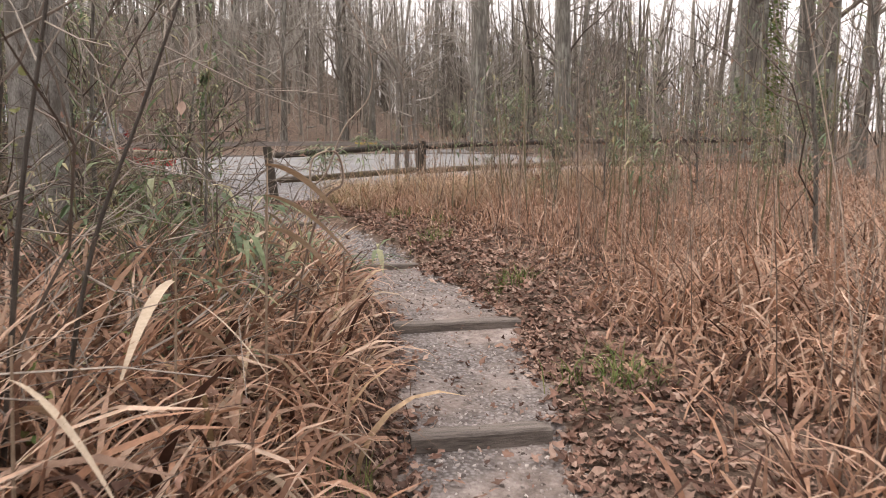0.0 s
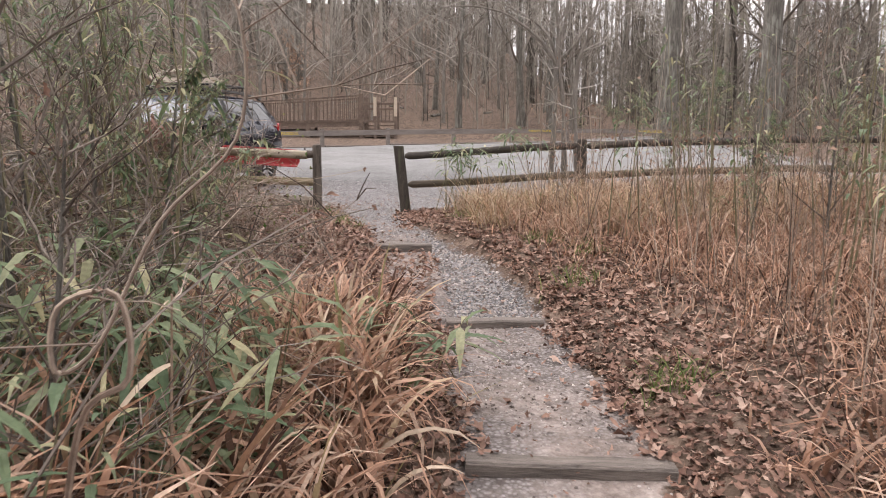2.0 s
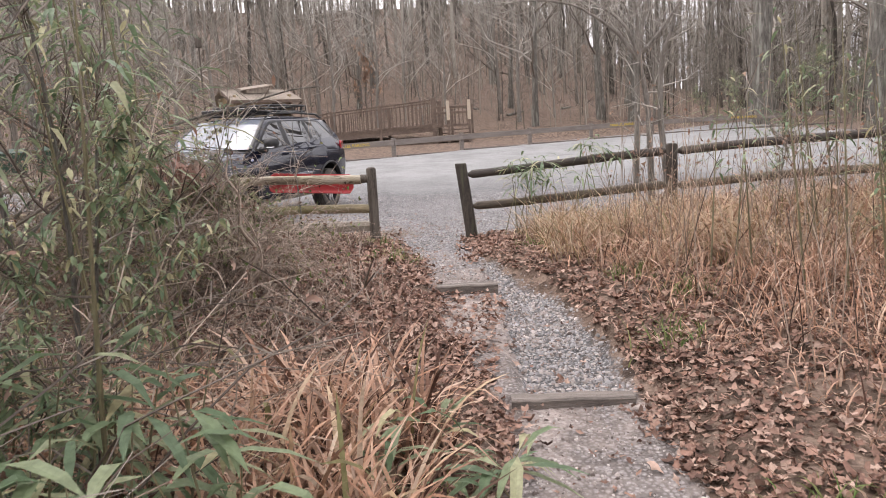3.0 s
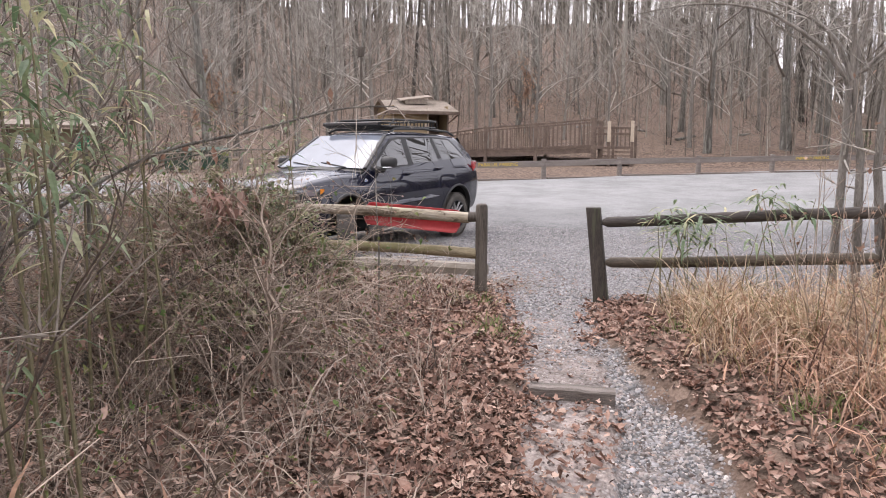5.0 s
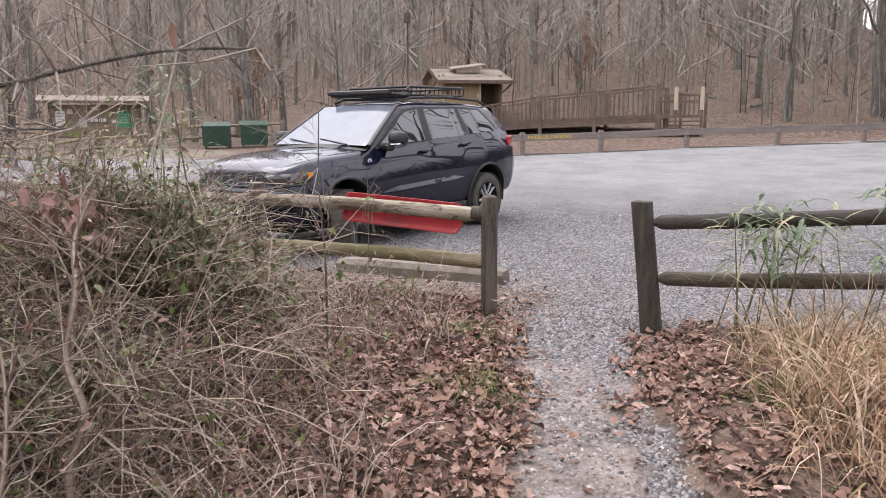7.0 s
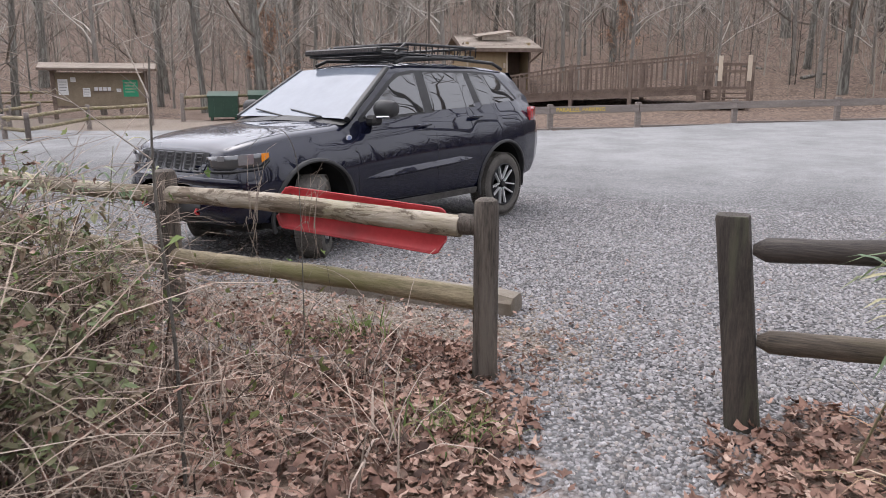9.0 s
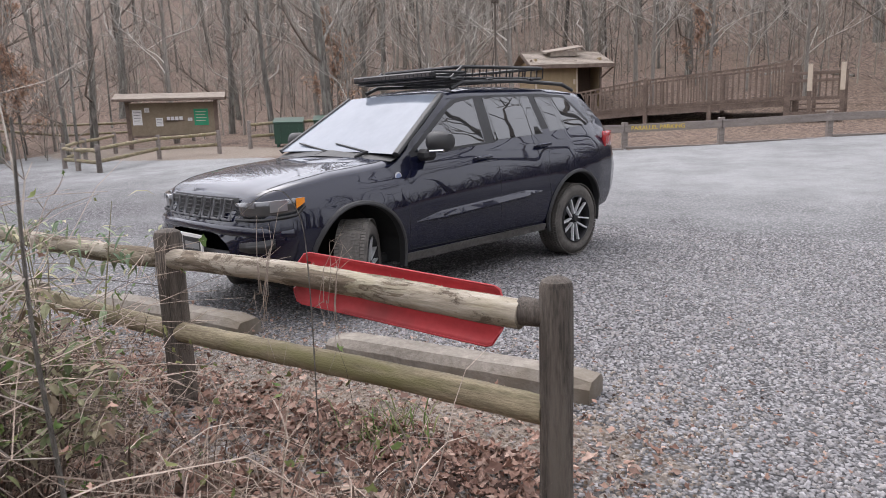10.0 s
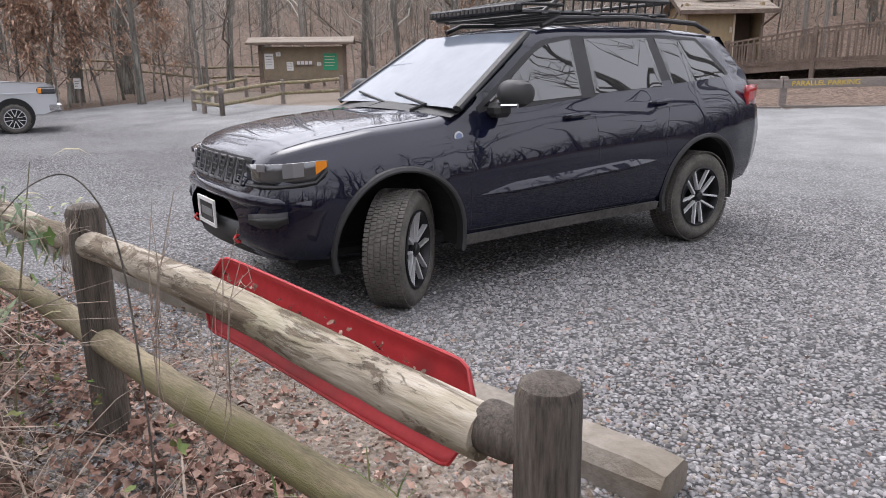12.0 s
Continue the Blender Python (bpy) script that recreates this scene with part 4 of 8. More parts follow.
GRILLERING = plain("grey_grille_frame", (0.12, 0.12, 0.125), 0.3, 0.4)
LAMPBOWL = plain("bright_lamp_bowl", (0.34, 0.35, 0.38), 0.18, 0.6)
CHROME = plain("satin_chrome", (0.6, 0.6, 0.62), 0.2, 1.0)
REDSTEEL = plain("red_tow_hook", (0.55, 0.03, 0.03), 0.4)
WELL = plain("dark_wheel_well", (0.01, 0.01, 0.01), 0.9)


def lerp(v, *pts):
    return float(np.interp(v, [p[0] for p in pts], [p[1] for p in pts]))


def suv_profile(x):
    """Underside, belt and top heights, half widths at sill, waist, belt and top, at x along the car (front is +x)."""
    bot = lerp(x, (-2.42, 0.5), (-2.3, 0.42), (-1.9, 0.36), (-1.0, 0.29), (1.0, 0.29), (1.95, 0.33), (2.25, 0.35), (2.42, 0.45))
    belt = lerp(x, (-2.42, 1.05), (-2.3, 1.27), (-1.8, 1.265), (-1.0, 1.225), (0, 1.19), (0.8, 1.12), (1.0, 1.075), (1.6, 1.035), (2.0, 0.98), (2.21, 0.925), (2.34, 0.76), (2.42, 0.64))
    top = lerp(x, (-2.42, 1.07), (-2.36, 1.28), (-2.28, 1.38), (-2.12, 1.6), (-2.0, 1.675), (-1.6, 1.715), (-0.8, 1.745), (-0.2, 1.74), (0.08, 1.715), (0.24, 1.66), (0.98, 1.185), (1.1, 1.165), (1.6, 1.13), (1.98, 1.075), (2.17, 1.03), (2.265, 0.965), (2.35, 0.8), (2.42, 0.66))
    full = lerp(x, (-2.42, 0.72), (-2.36, 0.84), (-2.2, 0.91), (-1.9, 0.955), (-1.4, 0.97), (-0.9, 0.945), (0.9, 0.945), (1.4, 0.965), (1.8, 0.95), (2.05, 0.915), (2.2, 0.855), (2.3, 0.76), (2.37, 0.6), (2.42, 0.42))
    return bot, belt, top, full


def suv_side(x, z):
    """Half width of the cabin side at height z above the belt."""
    bot, belt, top, full = suv_profile(x)
    u = (z - belt) / max(0.2, 1.68 - belt)
    base = full - 0.122
    taper = lerp(x, (-2.3, 0.05), (-1.9, 0.02), (0.3, 0.0), (1.0, 0.03))
    return base - 0.17 * u - 0.045 * u * u - taper


# share of the height from sill to belt, and how far the side falls in there: a full shoulder below the glass
SIDE = ((0.14, 0.034), (0.24, 0.016), (0.34, 0.008), (0.44, 0.0), (0.54, -0.004), (0.64, 0.001), (0.73, 0.012), (0.81, 0.034), (0.885, 0.064), (0.95, 0.096), (1.0, 0.125))


def suv_body_half():
    xs = np.unique(np.round(np.concatenate([np.arange(-2.42, 2.401, 0.06), np.linspace(2.2, 2.4, 9), np.linspace(-2.42, -2.2, 8), np.linspace(0.9, 1.15, 6)]), 3))
    rows = []
    for x in xs:
        bot, belt, top, full = suv_profile(x)
        row = [(0, bot), (full - 0.2, bot), (full - 0.075, bot + 0.03)]
        h = belt - bot
        for u, w in SIDE:
            row.append((full - w, bot + h * u))
        if top - belt > 0.18:
            zt = top - 0.05
            for u in (0.2, 0.4, 0.6, 0.8, 0.93):
                z = belt + (zt - belt) * u
                row.append((suv_side(x, z), z))
            e = suv_side(x, zt)
            row += [(e - 0.03, top - 0.03), (e - 0.1, top - 0.012), (e * 0.55, top), (e * 0.25, top + 0.004), (0, top + 0.005)]
        else:
            e, d = full - 0.125, top - belt
            for k, u in ((0.985, 0.22), (0.962, 0.42), (0.93, 0.57), (0.885, 0.67), (0.83, 0.73), (0.76, 0.775), (0.67, 0.83), (0.6, 0.92), (0.3, 0.985), (0, 1.0)):
                row.append((e * k, belt + d * u))
        rows.append([Vector((x, y, z)) for y, z in row])
    return rows


WB, WR, TRACK = 1.4575, 0.375, 0.83


def suv_body(parent):
    rows = suv_body_half()
    w = len(rows[0])
    bm = bmesh.new()
    vs = [[bm.verts.new(q) for q in r] for r in rows]
    faces = []
    for i in range(len(rows) - 1):
        for j in range(w - 1):
            faces.append(bm.faces.new((vs[i][j], vs[i][j + 1], vs[i + 1][j + 1], vs[i + 1][j])))
    R = 0.455
    cut = []
    for f in faces:
        c = f.calc_center_median()
        for cx in (-WB, WB):
            if math.hypot(c.x - cx, c.z - 0.39) < R + 0.01 and c.z < 0.95 and c.y > 0.45:
                cut.append(f)
                break
            if abs(c.x - cx) < R and c.z < 0.39 and c.y > 0.45:
                cut.append(f)
                break
    bmesh.ops.delete(bm, geom=list(set(cut)), context="FACES")
    for v in bm.verts:
        for cx in (-WB, WB):
            d = math.hypot(v.co.x - cx, v.co.z - 0.39)
            if any(e.is_boundary for e in v.link_edges) and abs(d - R) < 0.075 and v.co.z > 0.36 and v.co.y > 0.5:
                v.co.x, v.co.z = cx + (v.co.x - cx) * R / d, 0.39 + (v.co.z - 0.39) * R / d
    bmesh.ops.recalc_face_normals(bm, faces=bm.faces)
    geo = list(bm.verts) + list(bm.edges) + list(bm.faces)
    bmesh.ops.mirror(bm, geom=geo, matrix=Matrix.Identity(4), merge_dist=0.001, axis="Y")
    bmesh.ops.recalc_face_normals(bm, faces=bm.faces)
    me = bpy.data.meshes.new("body")
    bm.to_mesh(me)
    bm.free()
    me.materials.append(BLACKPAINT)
    me.shade_smooth()
    me.set_sharp_from_angle(angle=radians(32))
    ob = new("body", me)
    ob.parent = parent
    return ob


def span(poly, x):
    """Lowest and highest z of an outline at x."""
    hits = []
    for (x0, z0), (x1, z1) in zip(poly, poly[1:] + poly[:1]):
        if min(x0, x1) - 1e-9 <= x <= max(x0, x1) + 1e-9:
            if abs(x1 - x0) < 1e-9:
                hits += [z0, z1]
            else:
                hits.append(z0 + (z1 - z0) * (x - x0) / (x1 - x0))
    return min(hits), max(hits)


def side_panel(poly, sign, lift, fn=None):
    """A thin panel that follows the car's side, from an outline in x, z."""
    fn = fn or suv_side
    lo, hi = min(p[0] for p in poly), max(p[0] for p in poly)
    xs = sorted({lo, hi, *[p[0] for p in poly], *np.linspace(lo, hi, max(3, int((hi - lo) / 0.05)))})
    b = Builder()
    rows = []
    for x in xs:
        z0, z1 = span(poly, x)
        zs = [z0 + (z1 - z0) * k / 5 for k in range(6)]
        rows.append([Vector((x, sign * (fn(x, z) + lift), z)) for z in zs] + [Vector((x, sign * (fn(x, z) - 0.015), z)) for z in reversed(zs)])
    b.grid(rows, True)
    b.f += [tuple(range(12)), tuple(len(b.v) - 12 + k for k in range(11, -1, -1))]
    return b


def fine(poly, step=0.08):
    out = []
    for (x0, z0), (x1, z1) in zip(poly, poly[1:] + poly[:1]):
        k = max(1, int(math.hypot(x1 - x0, z1 - z0) / step))
        out += [(x0 + (x1 - x0) * i / k, z0 + (z1 - z0) * i / k) for i in range(k)]
    return out


def lower_side(x, z):
    bot, belt, top, full = suv_profile(x)
    u = (z - bot) / (belt - bot)
    return full - lerp(u, (0, 0.075), *SIDE)


def wheel(parent, m, spokes=5, r=WR, w=0.25, rim=ALLOY, dish=None):
    e = new("wheel")
    e.parent = parent
    e.matrix_basis = m
    b = Builder()
    prof = [(0.24, -w / 2 + 0.02), (0.3, -w / 2), (r - 0.05, -w / 2), (r - 0.015, -w / 2 + 0.025), (r, -w / 2 + 0.06), (r, w / 2 - 0.06), (r - 0.015, w / 2 - 0.025), (r - 0.05, w / 2), (0.3, w / 2), (0.245, w / 2 - 0.02)]
    k = 48
    b.grid([[Vector((q[0] * math.cos(t), q[1], q[0] * math.sin(t))) for q in prof] for t in [2 * math.pi * i / k for i in range(k + 1)]])
    part("tyre", b, TYRE, e, smooth=True)
    b = Builder()
    for i in range(84):
        t = 2 * math.pi * i / 84
        for s, yy in ((0, -0.098), (0.5, -0.06), (0, -0.02), (0.5, 0.02), (0, 0.06), (0.5, 0.098)):
            a = t + s * 2 * math.pi / 84
            b.box((-0.011, yy - 0.0165, r - 0.004), (0.011, yy + 0.0165, r + 0.004), Matrix.Rotation(a, 4, "Y"))
    part("tread", b, TYRE, e)
    b = Builder()
    prof = [(0.245, w / 2 - 0.02), (0.252, w / 2 - 0.008), (0.24, w / 2 - 0.004), (0.232, w / 2 - 0.02), (0.225, 0.02), (0.05, 0.0)]
    b.grid([[Vector((q[0] * math.cos(t), q[1], q[0] * math.sin(t))) for q in prof] for t in [2 * math.pi * i / k for i in range(k + 1)]])
    part("rim", b, dish or DARKALLOY, e, smooth=True)
    for i in range(spokes):
        for s in (-0.2, 0.2):
            b = Builder()
            a = 2 * math.pi * i / spokes
            out, across = Vector((math.cos(a), 0, math.sin(a))), Vector((-math.sin(a), 0, math.cos(a)))
            p0 = out * 0.05 + across * (0.13 * s) + Vector((0, w / 2 - 0.03, 0))
            p1 = out * 0.236 + across * (0.27 * s) + Vector((0, w / 2 - 0.012, 0))
            d = (p1 - p0).normalized()
            side = d.cross(Vector((0, 1, 0)))
            q = [p0 + side * 0.007, p0 - side * 0.007, p1 - side * 0.008, p1 + side * 0.008]
            b.add(q + [v - Vector((0, 0.03, 0)) for v in q], [(0, 1, 2, 3), (0, 4, 5, 1), (1, 5, 6, 2), (2, 6, 7, 3), (3, 7, 4, 0)])
            part("spoke", b, rim, e)
    b = Builder()
    b.tube([(0, w / 2 - 0.06, 0), (0, w / 2 - 0.02, 0), (0, w / 2 - 0.012, 0)], [0.042, 0.038, 0.028], 20)
    part("hub_cap", b, DARKALLOY, e, smooth=True)
    return e


def suv():
    heading = radians(-102.0)
    x, y = -3.108, 3.619
    nose = Matrix.Rotation(0.012, 4, "Y")
    car = empty("suv_car", Matrix.Translation((x, y, 0.0045)) @ Matrix.Rotation(heading, 4, "Z") @ nose, label="glossy black four-door off-road car parked on the gravel, front wheels turned", category="car")
    suv_body(car)
    # inner wells and underside
    for cx in (-WB, WB):
        for s in (1, -1):
            b = Builder()
            ring = [-0.2 + (math.pi + 0.4) * k / 31 for k in range(32)]
            b.grid([[Vector((cx + 0.458 * math.cos(t), s * yy, 0.39 + 0.458 * math.sin(t))) for t in ring] for yy in (0.55, 0.7, 0.85, 0.925)])
            b.f.append(tuple(range(32)))
            part("wheel_well", b, WELL, car)
    b = Builder()
    b.box((-2.1, -0.7, 0.27), (2.1, 0.7, 0.36), chamfer=0.02)
    part("underbody", b, WELL, car)
    # glass
    win_front = [(0.72, 1.19), (0.66, 1.23), (0.2, 1.53), (0.06, 1.59), (-0.2, 1.625), (-0.16, 1.225)]
    win_mid = [(-0.3, 1.235), (-0.34, 1.63), (-1.04, 1.635), (-1.06, 1.26)]
    win_back = [(-1.17, 1.275), (-1.13, 1.632), (-1.62, 1.61), (-1.88, 1.35), (-1.88, 1.315)]
    for s in (1, -1):
        for poly in (win_front, win_mid, win_back):
            part("side_window", side_panel(poly, s, 0.008), CARGLASS, car, "dark tinted side glass", smooth=True)
        band = [(0.86, 1.13), (0.3, 1.51), (0.1, 1.615), (-0.15, 1.65), (-1.2, 1.66), (-1.66, 1.635), (-1.96, 1.34), (-1.92, 1.295), (-1.0, 1.235), (0.0, 1.2), (0.7, 1.145)]
        part("window_surround", side_panel(band, s, 0.002), TRIM, car, smooth=True)
    b = Builder()
    rows = []
    for i in range(9):
        u = i / 8
        xx = 0.98 - 0.74 * u
        zz = lerp(xx, (0.24, 1.66), (0.98, 1.185))
        rows.append([Vector((xx + 0.016 - 0.014 * (v * v) * (1 - 0.3 * u), v * (0.815 - 0.19 * u), zz + 0.022 - 0.014 * v * v)) for v in np.linspace(-1, 1, 15)])
    b.grid(rows)
    ws = part("windshield", b, SCREEN, car, "windscreen reflecting the pale sky, part of it put into the glass colour", smooth=True)
    so = ws.modifiers.new("thickness", "SOLIDIFY")
    so.thickness, so.use_rim = 0.006, False
    for s in (1, -1):
        b = Builder()
        b.tube([Vector((r[-1 if s > 0 else 0].x - 0.01, r[-1 if s > 0 else 0].y + s * 0.025, r[-1 if s > 0 else 0].z - 0.004)) for r in rows], 0.034, 8, flat=0.7)
        part("pillar_trim", b, TRIM, car, smooth=True)
    b = Builder()
    b.grid([[Vector((1.1 - 0.03 * abs(v) - 0.05 * v * v - 0.12 * u, 0.83 * v, 1.172 + 0.045 * u - 0.035 * v * v)) for v in np.linspace(-1, 1, 13)] for u in (0, 0.5, 1)])
    part("cowl", b, TRIM, car, "black plastic cowl below the windscreen", smooth=True)
    b = Builder()
    b.grid([[Vector((-2.06 - 0.27 * u, v * (0.59 + 0.05 * u), 1.67 - 0.33 * u - 0.02 * v * v)) for v in np.linspace(-1, 1, 9)] for u in np.linspace(0, 1, 5)])
    part("rear_window", b, CARGLASS, car, smooth=True)
    for yy in (0.42, -0.15):
        b = Builder()
        b.tube([(1.07, yy, 1.17), (0.99, yy + 0.08, 1.205), (0.91, yy - 0.45, 1.27)], [0.012, 0.012, 0.008], 6)
        part("wiper", b, TRIM, car)
    # seams of the doors and bonnet
    for s in (1, -1):
        for line in ([(0.93, 0.42), (0.95, 0.75), (0.87, 1.1)], [(-0.23, 0.36), (-0.23, 1.18)], [(-1.02, 0.62), (-0.96, 0.88), (-1.09, 1.2)], [(0.93, 0.4), (-0.72, 0.37), (-0.95, 0.62)]):
            b = Builder()
            pts = fine(line, 0.1)
            pts = pts[: max(2, len(pts) - len(fine([line[-1], line[0]], 0.1)) // 2)]
            b.tube([(px, s * (lower_side(px, pz) - 0.0005), pz) for px, pz in pts], 0.0035, 5)
            part("door_seam", b, WELL, car)
        b = Builder()
        seam = []
        for px in np.linspace(1.05, 2.2, 14):
            _, belt, top, full = suv_profile(px)
            seam.append((px, s * (full - 0.125) * 0.885, belt + (top - belt) * 0.67 - 0.001))
        b.tube(seam, 0.0035, 5)
        part("bonnet_seam", b, WELL, car)
        # bright lower door moulding
        b = Builder()
        rows = []
        for q in np.linspace(0, 1, 24):
            mx, mz = 0.88 - 1.76 * q, 0.628 + 0.075 * q
            k = min(1.0, 6 * q, 6 * (1 - q)) + 0.02
            rows.append([Vector((mx, s * (lower_side(mx, mz + dz) + k * up), mz + dz * k)) for dz, up in ((0.045, 0.001), (0.03, 0.012), (-0.005, 0.034), (-0.015, 0.03), (-0.03, 0.001))])
        b.grid(rows)
        part("door_moulding", b, BLACKPAINT, car)
        b = side_panel([(0.97, 0.30), (0.97, 0.37), (-0.95, 0.36), (-0.95, 0.295)], s, 0.028, fn=lower_side)
        part("sill_trim", b, DUSTY, car, "dust-covered sill trim")
        # arch flares
        for cx in (-WB, WB):
            b = Builder()
            rows = []
            for i in range(29):
                t = math.pi * (-0.08 + 1.16 * i / 28)
                row = []
                for rad, out in ((0.448, -0.05), (0.45, 0.014), (0.462, 0.02), (0.48, 0.016), (0.487, -0.005)):
                    px, pz = cx + rad * math.cos(t), 0.39 + rad * math.sin(t)
                    row.append(Vector((px, s * (lower_side(px, max(pz, 0.42)) + out), pz)))
                rows.append(row)
            b.grid(rows)
            part("arch_flare", b, GREYTRIM, car, "dusty grey plastic arch flare", smooth=True)
        # handles
        for hx, hz in ((-0.05, 1.095), (-0.97, 1.15)):
            b = Builder()
            yy = lower_side(hx, hz) + 0.005
            b.tube([(hx + 0.12, s * yy, hz - 0.01), (hx + 0.1, s * (yy + 0.035), hz - 0.004), (hx - 0.08, s * (yy + 0.04), hz + 0.006), (hx - 0.11, s * yy, hz + 0.008)], [0.012, 0.016, 0.016, 0.012], 8)
            part("door_handle", b, BLACKPAINT, car, smooth=True)
        # mirror
        b = Builder()
        rows = []
        for u, k, dx in ((0, 0.5, 0.03), (0.12, 0.85, 0.015), (0.4, 1.0, 0.0), (0.75, 0.95, 0.01), (0.95, 0.7, 0.03), (1.0, 0.3, 0.045)):
            cy = 0.9 + 0.24 * u
            rows.append([Vector((0.65 - dx + 0.075 * k * math.cos(t) + (0.02 if math.cos(t) > 0 else 0) * k, s * cy, 1.275 + 0.09 * k * math.sin(t))) for t in np.linspace(0, 2 * math.pi, 15)[:-1]])
        b.grid(rows, True)
        b.f += [tuple(range(14)), tuple(70 + i for i in range(13, -1, -1))]
        mir = part("side_mirror", b, GREYTRIM, car, "black mirror housing", smooth=True)
        b = Builder()
        b.box((0.6, s * 0.89 - 0.07, 1.12), (0.74, s * 0.89 + 0.07, 1.215), chamfer=0.03)
        part("mirror_foot", b, TRIM, mir)
        b = Builder()
        b.tube([(0.72, s * (0.98), 1.2), (0.7, s * 1.12, 1.205)], 0.012, 6)
        part("mirror_strip", b, CHROME, mir)
        # tail lamp
        b = Builder()
        b.grid([[Vector((px, s * (lower_side(px, 1.1) + 0.012 + (0.0 if px > -2.3 else -0.02)), pz)) for pz in np.linspace(1.07, 1.235, 4)] for px in np.linspace(-2.06, -2.36, 8)])
        so = part("tail_lamp", b, REDLENS, car, "red tail lamp", smooth=True).modifiers.new("thickness", "SOLIDIFY")
        so.thickness = 0.03
        # head lamp, wraps round the front corner
        b = Builder()
        rows = []
        for u in np.linspace(0, 1, 10):
            px = lerp(u, (0, 2.305), (0.25, 2.28), (0.5, 2.205), (0.75, 2.08), (1, 1.92))
            yy = lerp(u, (0, 0.52), (0.25, 0.67), (0.5, 0.79), (0.75, 0.875), (1, 0.915))
            hi, lo = lerp(u, (0, 0.925), (0.5, 0.94), (1, 0.955)), lerp(u, (0, 0.81), (0.5, 0.815), (0.9, 0.84), (1, 0.9))
            rows.append([Vector((px + 0.018, s * yy, z)) for z in np.linspace(lo, hi, 4)])
        b.grid(rows)
        lamp = part("headlight", b, LENS, car, "clear headlight glass", smooth=True)
        so = lamp.modifiers.new("thickness", "SOLIDIFY")
        so.thickness = 0.03
        b = Builder()
        b.grid([[v + Vector((0.012, s * 0.008, 0)) for v in r[1:]] for r in rows[8:]])
        part("turn_signal", b, AMBER, lamp, "amber turn signal")
        for ri, low in ((2, 2), (5, 1)):
            b = Builder()
            g = [[v + Vector((0.012, s * 0.008, 0)) for v in r[low:]] for r in rows[ri:ri + 2 + (ri == 5)]]
            b.grid(g)
            so = part("reflector", b, LAMPBOWL, lamp, "bright lamp reflector").modifiers.new("thickness", "SOLIDIFY")
            so.thickness = 0.008
        b2 = Builder()
        b2.tube([r[0] + Vector((0.012, s * 0.006, -0.006)) for r in rows], 0.012, 6)
        part("lamp_bezel", b2, TRIM, lamp)
        # fog lamp in its recess
        for grow, mm, out, nm in ((0.0, TRIM, 0.006, "fog_recess"), (0.026, GREYTRIM, 0.012, "fog_lamp")):
            b = Builder()
            rows = []
            for px, py, zl, zh in ((2.37, 0.6, 0.585, 0.64), (2.335, 0.7, 0.57, 0.655), (2.275, 0.795, 0.575, 0.665), (2.21, 0.855, 0.61, 0.675)):
                rows.append([Vector((px + out, s * (py + out), z)) for z in np.linspace(zl + grow, zh - grow, 3)])
            b.grid(rows)
            so = part(nm, b, mm, car, smooth=True).modifiers.new("thickness", "SOLIDIFY")
            so.thickness = 0.02
        b = Builder()
        b.tube([(2.3, s * 0.42, 0.44), (2.4, s * 0.42, 0.445), (2.415, s * 0.42, 0.465), (2.4, s * 0.42, 0.485), (2.3, s * 0.42, 0.48)], 0.011, 8)
        part("tow_hook", b, REDSTEEL, car, "red tow hook")
    # grille with seven openings
    b = Builder()
    b.grid([[Vector((2.33 + 0.03 * (1 - v * v) - 0.06 * u, 0.51 * v, 0.785 + 0.17 * u)) for v in np.linspace(-1, 1, 17)] for u in np.linspace(0, 1, 4)])
    g = part("grille", b, TRIM, car, "black grille with seven upright openings", smooth=True)
    for k in range(7):
        cy = -0.42 + 0.14 * k
        b = Builder()
        xx = 2.338 + 0.03 * (1 - (cy / 0.51) ** 2)
        b.tube([(xx + 0.012, cy - 0.05, 0.8), (xx + 0.012, cy + 0.05, 0.8), (xx - 0.036, cy + 0.052, 0.942), (xx - 0.036, cy - 0.052, 0.942), (xx + 0.012, cy - 0.05, 0.8)], 0.012, 6)
        part("grille_ring", b, GRILLERING, g)
        b = Builder()
        for q in range(4):
            z = 0.822 + 0.03 * q
            b.tube([(xx + 0.004 - 0.01 * q, cy - 0.045, z), (xx + 0.004 - 0.01 * q, cy + 0.045, z)], 0.004, 4)
        part("grille_mesh", b, DARKMETAL, g)
    # bumper lip, lower intake, plate
    b = Builder()
    b.tube([(2.06, -0.9, 0.7), (2.27, -0.775, 0.715), (2.375, -0.5, 0.725), (2.405, 0, 0.73), (2.375, 0.5, 0.725), (2.27, 0.775, 0.715), (2.06, 0.9, 0.7)], 0.03, 10, flat=1.2)
    part("bumper_lip", b, BLACKPAINT, car, smooth=True)
    b = Builder()
    b.grid([[Vector((2.405 - 0.17 * abs(v) ** 2.4, 0.74 * v, z)) for v in np.linspace(-1, 1, 15)] for z in (0.4, 0.47, 0.56)])
    so = part("lower_intake", b, TRIM, car, smooth=True).modifiers.new("thickness", "SOLIDIFY")
    so.thickness = 0.03
    b = Builder()
    b.tube([(2.3 - 0.16 * abs(v) ** 2.4, 0.78 * v, 0.375) for v in np.linspace(-1, 1, 15)], 0.03, 6)
    part("skid_lip", b, GREYTRIM, car, smooth=True)
    b = Builder()
    b.box((2.43, -0.155, 0.505), (2.445, 0.155, 0.66), chamfer=0.004)
    pl = part("number_plate", b, TRIM, car, "number plate in a pale frame")
